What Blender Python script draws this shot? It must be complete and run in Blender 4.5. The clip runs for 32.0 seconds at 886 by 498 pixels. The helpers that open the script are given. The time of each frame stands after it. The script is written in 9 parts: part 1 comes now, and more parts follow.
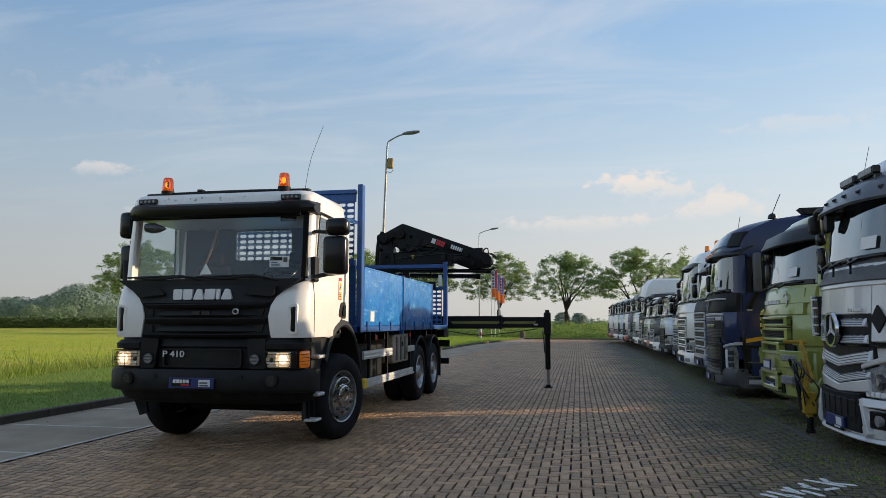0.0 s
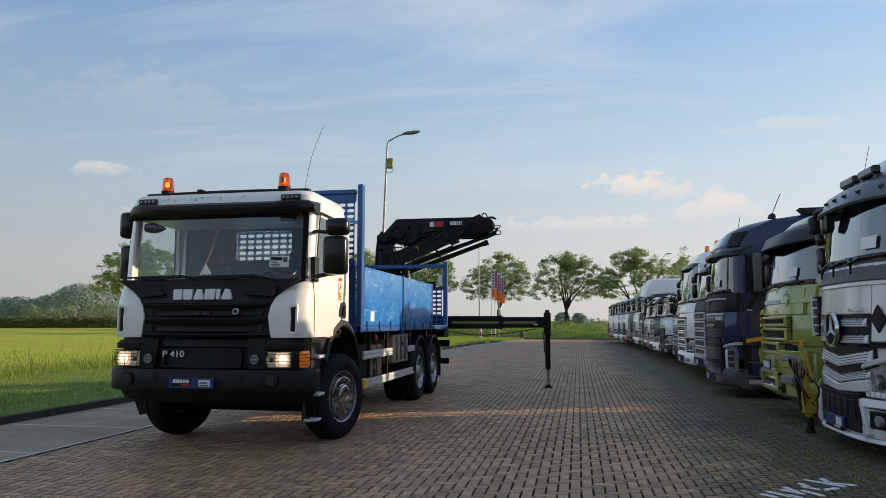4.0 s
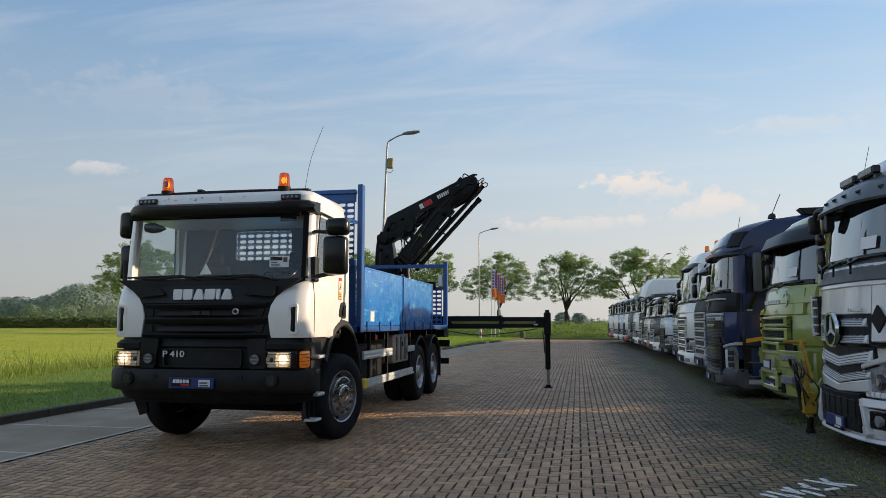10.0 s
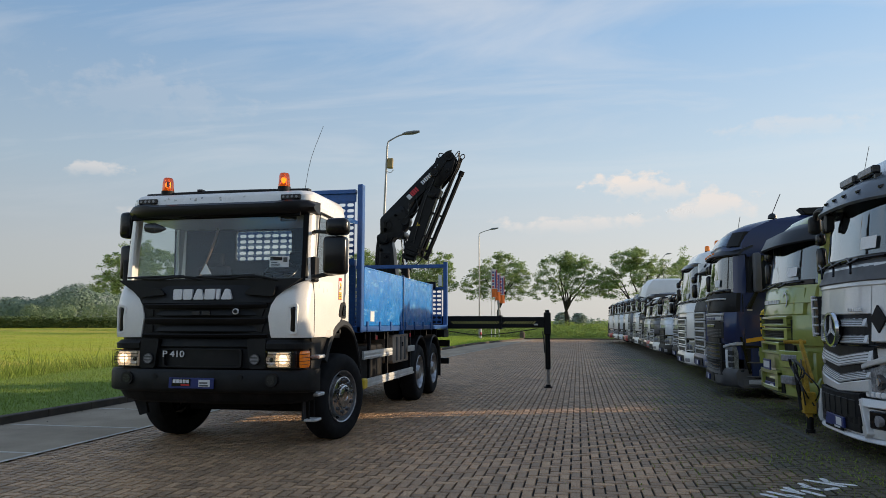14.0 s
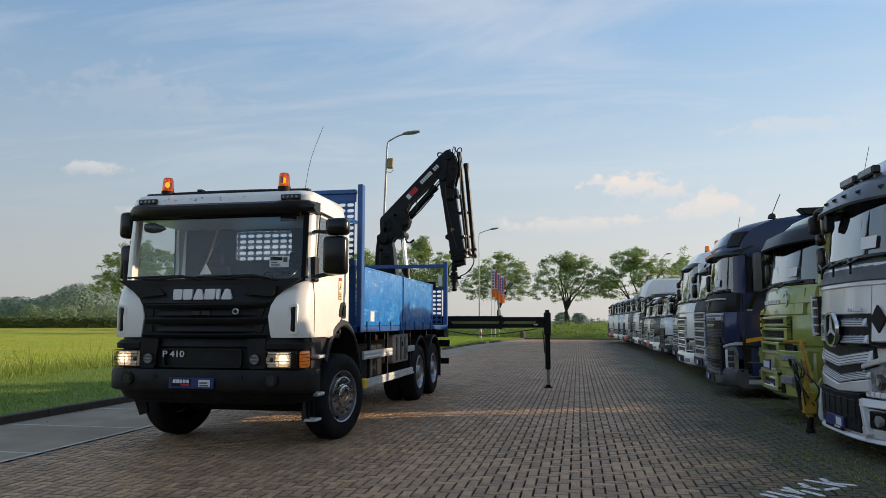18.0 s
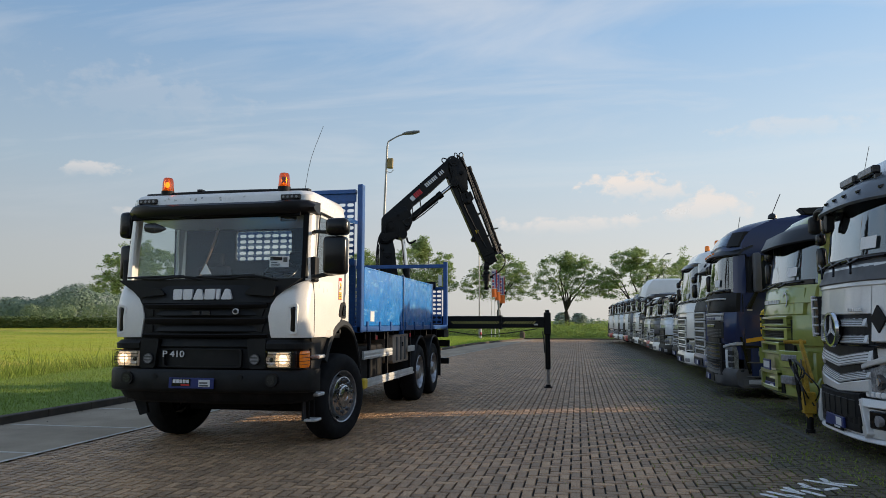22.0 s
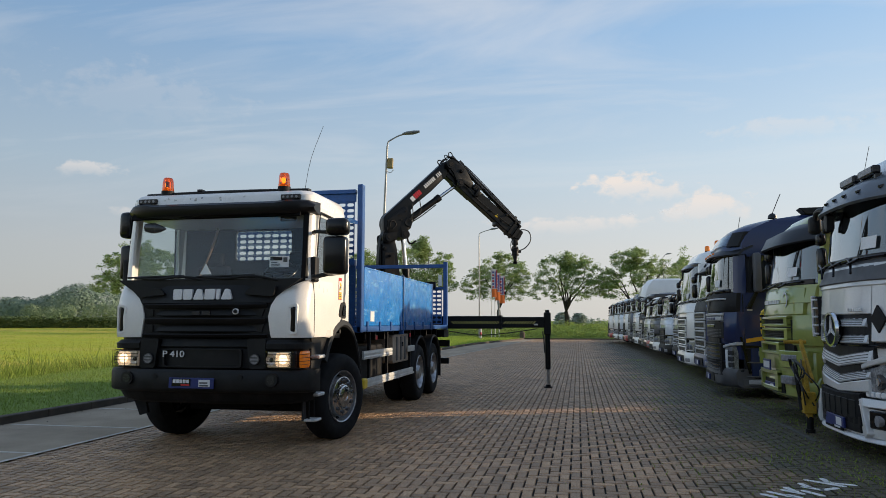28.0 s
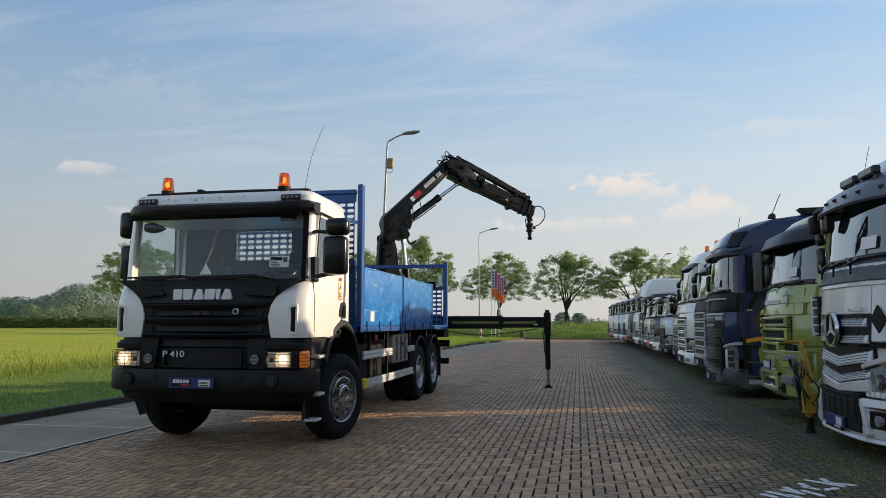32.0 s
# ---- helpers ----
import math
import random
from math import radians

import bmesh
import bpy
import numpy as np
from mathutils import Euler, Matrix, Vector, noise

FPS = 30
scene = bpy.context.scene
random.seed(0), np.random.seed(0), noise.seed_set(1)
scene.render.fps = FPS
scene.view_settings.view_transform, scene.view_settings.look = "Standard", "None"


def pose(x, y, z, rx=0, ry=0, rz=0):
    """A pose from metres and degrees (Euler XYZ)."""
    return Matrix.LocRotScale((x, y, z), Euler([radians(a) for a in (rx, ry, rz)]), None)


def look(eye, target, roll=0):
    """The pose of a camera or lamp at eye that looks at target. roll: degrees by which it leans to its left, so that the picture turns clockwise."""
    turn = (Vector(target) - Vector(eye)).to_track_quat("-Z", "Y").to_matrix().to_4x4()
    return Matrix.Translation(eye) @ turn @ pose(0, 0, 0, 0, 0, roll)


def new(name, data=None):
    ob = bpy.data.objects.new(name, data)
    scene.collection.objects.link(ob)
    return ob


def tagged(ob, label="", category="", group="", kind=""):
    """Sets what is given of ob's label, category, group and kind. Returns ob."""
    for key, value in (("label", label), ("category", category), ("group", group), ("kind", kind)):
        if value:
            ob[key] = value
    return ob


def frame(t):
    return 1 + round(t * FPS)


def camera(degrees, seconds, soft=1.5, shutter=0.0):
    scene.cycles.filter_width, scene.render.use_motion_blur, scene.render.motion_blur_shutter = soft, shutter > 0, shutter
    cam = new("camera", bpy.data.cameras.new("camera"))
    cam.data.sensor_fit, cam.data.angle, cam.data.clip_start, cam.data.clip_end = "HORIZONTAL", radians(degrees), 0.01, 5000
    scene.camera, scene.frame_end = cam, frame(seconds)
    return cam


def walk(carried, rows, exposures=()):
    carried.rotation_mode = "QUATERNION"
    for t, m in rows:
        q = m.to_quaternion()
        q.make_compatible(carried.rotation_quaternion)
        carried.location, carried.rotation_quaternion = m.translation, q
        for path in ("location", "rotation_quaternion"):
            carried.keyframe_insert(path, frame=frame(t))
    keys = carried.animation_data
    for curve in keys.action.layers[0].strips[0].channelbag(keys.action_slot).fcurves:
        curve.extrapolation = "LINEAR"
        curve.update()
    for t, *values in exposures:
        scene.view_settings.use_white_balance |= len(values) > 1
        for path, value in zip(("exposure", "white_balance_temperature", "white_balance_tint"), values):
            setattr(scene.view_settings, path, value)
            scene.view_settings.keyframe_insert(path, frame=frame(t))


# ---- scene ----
from math import sin, cos, pi, tau, hypot, atan2, tan

# the eye stands still, 1.5 m over the yard; y runs along the lot, x across it
cam = camera(64.82, 32.0, soft=0.5)
EYE = (0.0, 0.0, 1.5)
YAW, PITCH = radians(10.9), radians(6.035)
AIM = (EYE[0] - sin(YAW) * cos(PITCH), EYE[1] + cos(YAW) * cos(PITCH), EYE[2] + sin(PITCH))
walk(cam, [(0.0, look(EYE, AIM)), (32.0, look(EYE, AIM))], [(0.0, 0.06, 6750, 10), (32.0, 0.06, 6750, 10)])

# ---- light: low evening sun over the parked row, thin high cloud
SUN_SIDE, SUN_UP = radians(21.5), radians(14.0)     # from +x towards +y, and over the horizon
SUN_DIR = Vector((cos(SUN_SIDE) * cos(SUN_UP), sin(SUN_SIDE) * cos(SUN_UP), sin(SUN_UP)))
world = bpy.data.worlds.new("world")
scene.world = world
world.use_nodes = True


def build_world():
    nt = world.node_tree
    nt.nodes.clear()
    N, L = nt.nodes.new, nt.links.new
    out, bg, sky = N("ShaderNodeOutputWorld"), N("ShaderNodeBackground"), N("ShaderNodeTexSky")
    sky.sky_type, sky.sun_disc = "NISHITA", False
    sky.sun_elevation, sky.sun_rotation = SUN_UP, pi / 2 - SUN_SIDE
    sky.air_density, sky.dust_density, sky.ozone_density = 1.0, 1.2, 2.2
    tc, sep = N("ShaderNodeTexCoord"), N("ShaderNodeSeparateXYZ")
    L(tc.outputs["Generated"], sep.inputs[0])
    # thin cirrus: the direction laid on a flat layer far above
    up = N("ShaderNodeMath"); up.operation = "MAXIMUM"; up.inputs[1].default_value = 0.0
    L(sep.outputs["Z"], up.inputs[0])
    lift = N("ShaderNodeMath"); lift.operation = "ADD"; lift.inputs[1].default_value = 0.12
    L(up.outputs[0], lift.inputs[0])
    div = N("ShaderNodeVectorMath"); div.operation = "DIVIDE"
    comb = N("ShaderNodeCombineXYZ")
    for k in "XYZ":
        L(lift.outputs[0], comb.inputs[k])
    L(tc.outputs["Generated"], div.inputs[0]); L(comb.outputs[0], div.inputs[1])
    mp = N("ShaderNodeMapping"); mp.inputs["Scale"].default_value = (0.55, 1.5, 0.0)
    mp.inputs["Rotation"].default_value = (0, 0, radians(24))
    L(div.outputs[0], mp.inputs["Vector"])
    nz = N("ShaderNodeTexNoise"); nz.inputs["Scale"].default_value = 1.5; nz.inputs["Detail"].default_value = 9
    nz.inputs["Roughness"].default_value = 0.58; nz.inputs["Distortion"].default_value = 0.6
    L(mp.outputs[0], nz.inputs["Vector"])
    rp = N("ShaderNodeMapRange"); rp.inputs["From Min"].default_value = 0.46; rp.inputs["From Max"].default_value = 0.80
    rp.inputs["To Max"].default_value = 0.62; rp.clamp = True
    L(nz.outputs["Fac"], rp.inputs["Value"])
    # milky evening air: pale at the horizon, clear blue above
    hz = N("ShaderNodeMapRange"); hz.inputs["From Min"].default_value = 0.0; hz.inputs["From Max"].default_value = 0.62; hz.clamp = True
    L(sep.outputs["Z"], hz.inputs["Value"])
    ramp = N("ShaderNodeValToRGB")
    L(hz.outputs[0], ramp.inputs[0])
    e = ramp.color_ramp.elements
    e[0].position, e[0].color = 0.0, (0.585, 0.585, 0.585, 1)
    e[1].position, e[1].color = 1.0, (0.24, 0.36, 0.58, 1)
    for p, c in ((0.16, (0.59, 0.608, 0.63, 1)), (0.34, (0.492, 0.61, 0.72, 1)), (0.62, (0.295, 0.48, 0.732, 1))):
        q = e.new(p); q.color = c
    air = N("ShaderNodeVectorMath"); air.operation = "SCALE"; air.inputs["Scale"].default_value = AIR
    L(ramp.outputs[0], air.inputs[0])
    # the air is brighter on the sun's side, and raised opposite to light truck fronts
    dot = N("ShaderNodeVectorMath"); dot.operation = "DOT_PRODUCT"
    dot.inputs[1].default_value = (cos(SUN_SIDE), sin(SUN_SIDE), 0)
    L(tc.outputs["Generated"], dot.inputs[0])
    side = N("ShaderNodeMapRange"); side.inputs["From Min"].default_value = -1.0; side.inputs["From Max"].default_value = 1.0
    side.inputs["To Min"].default_value = 0.0; side.inputs["To Max"].default_value = 1.0
    L(dot.outputs["Value"], side.inputs["Value"])
    tint = N("ShaderNodeValToRGB")
    te = tint.color_ramp.elements
    te[0].position, te[0].color = 0.0, (1.62, 1.57, 1.50, 1)
    te[1].position, te[1].color = 1.0, (1.24, 1.22, 1.19, 1)
    tq = te.new(0.31); tq.color = (0.70, 0.727, 0.755, 1)
    L(side.outputs[0], tint.inputs[0])
    air2 = N("ShaderNodeVectorMath"); air2.operation = "MULTIPLY"
    L(air.outputs[0], air2.inputs[0]); L(tint.outputs["Color"], air2.inputs[1])
    base = N("ShaderNodeMix"); base.data_type = "RGBA"; base.inputs["Factor"].default_value = 0.86
    L(sky.outputs[0], base.inputs["A"]); L(air2.outputs[0], base.inputs["B"])
    # no streaks near the horizon
    fade = N("ShaderNodeMapRange"); fade.inputs["From Min"].default_value = 0.10; fade.inputs["From Max"].default_value = 0.32; fade.clamp = True
    L(sep.outputs["Z"], fade.inputs["Value"])
    thin = N("ShaderNodeMath"); thin.operation = "MULTIPLY"
    L(rp.outputs[0], thin.inputs[0]); L(fade.outputs[0], thin.inputs[1])
    mix = N("ShaderNodeMix"); mix.data_type = "RGBA"
    L(thin.outputs[0], mix.inputs["Factor"]); L(base.outputs["Result"], mix.inputs["A"])
    mix.inputs["B"].default_value = (0.68 * AIR, 0.69 * AIR, 0.72 * AIR, 1)
    L(mix.outputs["Result"], bg.inputs["Color"])
    bg.inputs["Strength"].default_value = SKY
    L(bg.outputs[0], out.inputs[0])


SKY = 0.14
AIR = 1.09 / SKY
build_world()
sun = new("sun", bpy.data.lights.new("sun", "SUN"))
sun.data.energy, sun.data.angle, sun.data.color = 5.0, radians(0.6), (1.0, 0.81, 0.59)
sun.matrix_world = look((60, 24, 40), Vector((60, 24, 40)) - SUN_DIR)

# ---- mesh helpers
def bmn():
    return bmesh.new()


def part(name, bm, material, parent=None, label="", smooth=0.0):
    me = bpy.data.meshes.new(name)
    bmesh.ops.recalc_face_normals(bm, faces=bm.faces)
    bm.to_mesh(me)
    bm.free()
    me.materials.append(material)
    if smooth:
        me.shade_smooth()
        me.set_sharp_from_angle(angle=radians(smooth))
    ob = new(name, me)
    ob.parent = parent
    if label:
        ob["label"] = label
    return ob


def empty(name, at, rz=0.0, **tags):
    ob = new(name)
    ob.matrix_basis = pose(*at, 0, 0, rz)
    ob.empty_display_size = 0.2
    return tagged(ob, **tags)


def box(bm, x0, x1, y0, y1, z0, z1, bev=0.0, seg=1):
    r = bmesh.ops.create_cube(bm, size=1, matrix=Matrix.Translation(((x0 + x1) / 2, (y0 + y1) / 2, (z0 + z1) / 2)) @ Matrix.Diagonal((abs(x1 - x0), abs(y1 - y0), abs(z1 - z0), 1)))
    if bev:
        es = list({e for v in r["verts"] for e in v.link_edges})
        bmesh.ops.bevel(bm, geom=es, offset=bev, segments=seg, affect="EDGES", profile=0.5)
    return bm


def cyl(bm, a, b, r, r2=None, n=14, caps=True):
    a, b = Vector(a), Vector(b)
    d = b - a
    m = Matrix.Translation((a + b) / 2) @ d.to_track_quat("Z", "Y").to_matrix().to_4x4()
    bmesh.ops.create_cone(bm, cap_ends=caps, segments=n, radius1=r, radius2=r if r2 is None else r2, depth=d.length, matrix=m)
    return bm


def prism(bm, poly, axis, a, b, bev=0.0):
    """poly in the two other axes (in order), swept along axis from a to b."""
    def P(p, k):
        return {"x": (k, p[0], p[1]), "y": (p[0], k, p[1]), "z": (p[0], p[1], k)}[axis]
    va = [bm.verts.new(P(p, a)) for p in poly]
    vb = [bm.verts.new(P(p, b)) for p in poly]
    n = len(poly)
    fs = [bm.faces.new(va), bm.faces.new(vb[::-1])]
    for i in range(n):
        fs.append(bm.faces.new((va[i], vb[i], vb[(i + 1) % n], va[(i + 1) % n])))
    if bev:
        es = list({e for f in fs for e in f.edges})
        bmesh.ops.bevel(bm, geom=es, offset=bev, segments=2, affect="EDGES", profile=0.5)
    return bm


def ring_prism(bm, outer, hole, axis, a, b):
    """a plate with one hole: outlines of as many points each."""
    def P(p, k):
        return {"x": (k, p[0], p[1]), "y": (p[0], k, p[1]), "z": (p[0], p[1], k)}[axis]
    R = [[bm.verts.new(P(p, k)) for p in o] for k in (a, b) for o in (outer, hole)]
    n = len(outer)
    for i in range(n):
        j = (i + 1) % n
        for p, q in ((0, 1), (2, 3), (0, 2), (1, 3)):
            bm.faces.new((R[p][i], R[p][j], R[q][j], R[q][i]))
    return bm


def rrect(x0, x1, z0, z1, r, k=4):
    """a rounded outline, 4 * (k + 1) points."""
    pts = []
    for cx, cz, s in ((x1 - r, z1 - r, 0), (x0 + r, z1 - r, 90), (x0 + r, z0 + r, 180), (x1 - r, z0 + r, 270)):
        for i in range(k + 1):
            w = radians(s + 90 * i / k)
            pts.append((cx + r * cos(w), cz + r * sin(w)))
    return pts


def rquad(q, r=0.04, k=4):
    """a rounded four-cornered outline; q: top right, top left, bottom left, bottom right."""
    pts = []
    n = len(q)
    for i in range(n):
        c, p, s = Vector(q[i]), Vector(q[i - 1]), Vector(q[(i + 1) % n])
        a, b = c + (p - c).normalized() * r, c + (s - c).normalized() * r
        for t in range(k + 1):
            f = t / k
            pts.append(tuple(a * (1 - f) ** 2 + c * 2 * f * (1 - f) + b * f * f))
    return pts


def loft(bm, rings, close=True, caps=True):
    V = [[bm.verts.new(p) for p in r] for r in rings]
    n = len(V[0])
    for a, b in zip(V, V[1:]):
        for i in range(n if close else n - 1):
            bm.faces.new((a[i], a[(i + 1) % n], b[(i + 1) % n], b[i]))
    if caps and close:
        bm.faces.new(V[0][::-1]); bm.faces.new(V[-1])
    return bm


def lathe(bm, prof, n=28, axis="x", at=(0, 0, 0)):
    """prof: (radius, along) pairs turned about an axis."""
    rings = []
    for i in range(n):
        w = tau * i / n
        ring = []
        for r, k in prof:
            u, v = r * cos(w), r * sin(w)
            p = {"x": (k, u, v), "y": (u, k, v), "z": (u, v, k)}[axis]
            ring.append(tuple(p[j] + at[j] for j in range(3)))
        rings.append(ring)
    V = [[bm.verts.new(p) for p in r] for r in rings]
    for i in range(n):
        a, b = V[i], V[(i + 1) % n]
        for j in range(len(prof) - 1):
            bm.faces.new((a[j], a[j + 1], b[j + 1], b[j]))
    return bm


def tube(bm, pts, r, n=8):
    """a bent pipe through pts."""
    pts = [Vector(p) for p in pts]
    rings = []
    up = Vector((0.13, 0.31, 0.94))
    for i, p in enumerate(pts):
        d = (pts[min(i + 1, len(pts) - 1)] - pts[max(i - 1, 0)]).normalized()
        u = d.cross(up)
        if u.length < 0.05:
            u = d.cross(Vector((1, 0, 0)))
        u.normalize()
        v = d.cross(u)
        rings.append([p + u * (r * cos(tau * k / n)) + v * (r * sin(tau * k / n)) for k in range(n)])
    return loft(bm, rings)


def bend(pts, k=6):
    """a smooth line through points (Catmull-Rom)."""
    P = [Vector(p) for p in pts]
    P = [P[0] * 2 - P[1]] + P + [P[-1] * 2 - P[-2]]
    out = []
    for i in range(1, len(P) - 2):
        for s in range(k):
            t = s / k
            a, b, c, d = P[i - 1], P[i], P[i + 1], P[i + 2]
            out.append(0.5 * (2 * b + (c - a) * t + (2 * a - 5 * b + 4 * c - d) * t * t + (3 * b - a - 3 * c + d) * t ** 3))
    return out + [P[-2]]


def raw(name, verts, faces, material, parent=None, smooth=False):
    me = bpy.data.meshes.new(name)
    me.from_pydata(verts, [], faces)
    me.materials.append(material)
    if smooth:
        me.shade_smooth()
    ob = new(name, me)
    ob.parent = parent
    return ob


# ---- materials
def mat(name, col, rough=0.5, metal=0.0, vary=0.12, scale=6.0, bump=0.0, bscale=60.0, coat=0.0, col2=None, spec=0.5, dirt=0.0, dirtcol=(0.12, 0.10, 0.08), emit=None, power=0.0, per="", space="Object"):
    """a surface with grain at two scales; per: 'object' or 'island' varies it from piece to piece."""
    m = bpy.data.materials.new(name)
    m.use_nodes = True
    nt = m.node_tree
    N, L = nt.nodes.new, nt.links.new
    b = nt.nodes["Principled BSDF"]
    tc = N("ShaderNodeTexCoord")
    n1, n2 = N("ShaderNodeTexNoise"), N("ShaderNodeTexNoise")
    n1.inputs["Scale"].default_value, n1.inputs["Detail"].default_value = scale, 6
    n2.inputs["Scale"].default_value, n2.inputs["Detail"].default_value = bscale, 4
    L(tc.outputs[space], n1.inputs["Vector"]); L(tc.outputs[space], n2.inputs["Vector"])
    mix = N("ShaderNodeMix"); mix.data_type = "RGBA"
    c2 = col2 or tuple(max(0, c * (1 - vary * 1.6)) for c in col)
    mix.inputs["A"].default_value, mix.inputs["B"].default_value = (*col, 1), (*c2, 1)
    mr = N("ShaderNodeMapRange"); mr.inputs["From Min"].default_value, mr.inputs["From Max"].default_value = 0.35, 0.68
    L(n1.outputs["Fac"], mr.inputs["Value"]); L(mr.outputs[0], mix.inputs["Factor"])
    last = mix.outputs["Result"]
    hv = N("ShaderNodeHueSaturation")
    vr = N("ShaderNodeMapRange"); vr.inputs["To Min"].default_value, vr.inputs["To Max"].default_value = 1 - vary, 1 + vary
    if per:
        src = N("ShaderNodeObjectInfo" if per == "object" else "ShaderNodeNewGeometry")
        L(src.outputs["Random" if per == "object" else "Random Per Island"], vr.inputs["Value"])
    else:
        vr.inputs["From Min"].default_value, vr.inputs["From Max"].default_value = 0.3, 0.7
        L(n2.outputs["Fac"], vr.inputs["Value"])
    L(vr.outputs[0], hv.inputs["Value"]); L(last, hv.inputs["Color"])
    last = hv.outputs["Color"]
    if dirt:
        n3 = N("ShaderNodeTexNoise"); n3.inputs["Scale"].default_value, n3.inputs["Detail"].default_value = scale * 0.6, 10
        n3.inputs["Roughness"].default_value = 0.7
        L(tc.outputs[space], n3.inputs["Vector"])
        dr = N("ShaderNodeMapRange"); dr.inputs["From Min"].default_value, dr.inputs["From Max"].default_value = 0.5, 0.75
        dr.inputs["To Max"].default_value = dirt
        L(n3.outputs["Fac"], dr.inputs["Value"])
        dm = N("ShaderNodeMix"); dm.data_type = "RGBA"
        L(dr.outputs[0], dm.inputs["Factor"]); L(last, dm.inputs["A"]); dm.inputs["B"].default_value = (*dirtcol, 1)
        last = dm.outputs["Result"]
    L(last, b.inputs["Base Color"])
    rr = N("ShaderNodeMapRange"); rr.inputs["To Min"].default_value, rr.inputs["To Max"].default_value = max(0.02, rough - 0.08), min(1, rough + 0.1)
    L(n1.outputs["Fac"], rr.inputs["Value"]); L(rr.outputs[0], b.inputs["Roughness"])
    b.inputs["Metallic"].default_value, b.inputs["Coat Weight"].default_value = metal, coat
    b.inputs["Coat Roughness"].default_value = 0.06
    b.inputs["Specular IOR Level"].default_value = spec
    if bump:
        bp = N("ShaderNodeBump"); bp.inputs["Strength"].default_value, bp.inputs["Distance"].default_value = bump, 0.01
        L(n2.outputs["Fac"], bp.inputs["Height"]); L(bp.outputs[0], b.inputs["Normal"])
    if emit:
        b.inputs["Emission Color"].default_value, b.inputs["Emission Strength"].default_value = (*emit, 1), power
    return m


def glass(name, col=(0.85, 0.9, 0.9), rough=0.0, base=0.07, power=4.0):
    m = bpy.data.materials.new(name)
    m.use_nodes = True
    nt = m.node_tree
    nt.nodes.clear()
    N, L = nt.nodes.new, nt.links.new
    o, mx, t, g, f = N("ShaderNodeOutputMaterial"), N("ShaderNodeMixShader"), N("ShaderNodeBsdfTransparent"), N("ShaderNodeBsdfGlossy"), N("ShaderNodeLayerWeight")
    t.inputs["Color"].default_value = (*col, 1)
    g.inputs["Roughness"].default_value = rough
    g.inputs["Color"].default_value = (0.9, 0.95, 1, 1)
    f.inputs["Blend"].default_value = 0.5
    pw, ma = N("ShaderNodeMath"), N("ShaderNodeMath")
    pw.operation, ma.operation = "POWER", "MULTIPLY_ADD"
    pw.inputs[1].default_value, ma.inputs[1].default_value, ma.inputs[2].default_value = power, 0.90, base
    L(f.outputs["Facing"], pw.inputs[0]); L(pw.outputs[0], ma.inputs[0])
    L(ma.outputs[0], mx.inputs[0]); L(t.outputs[0], mx.inputs[1]); L(g.outputs[0], mx.inputs[2]); L(mx.outputs[0], o.inputs[0])
    return m


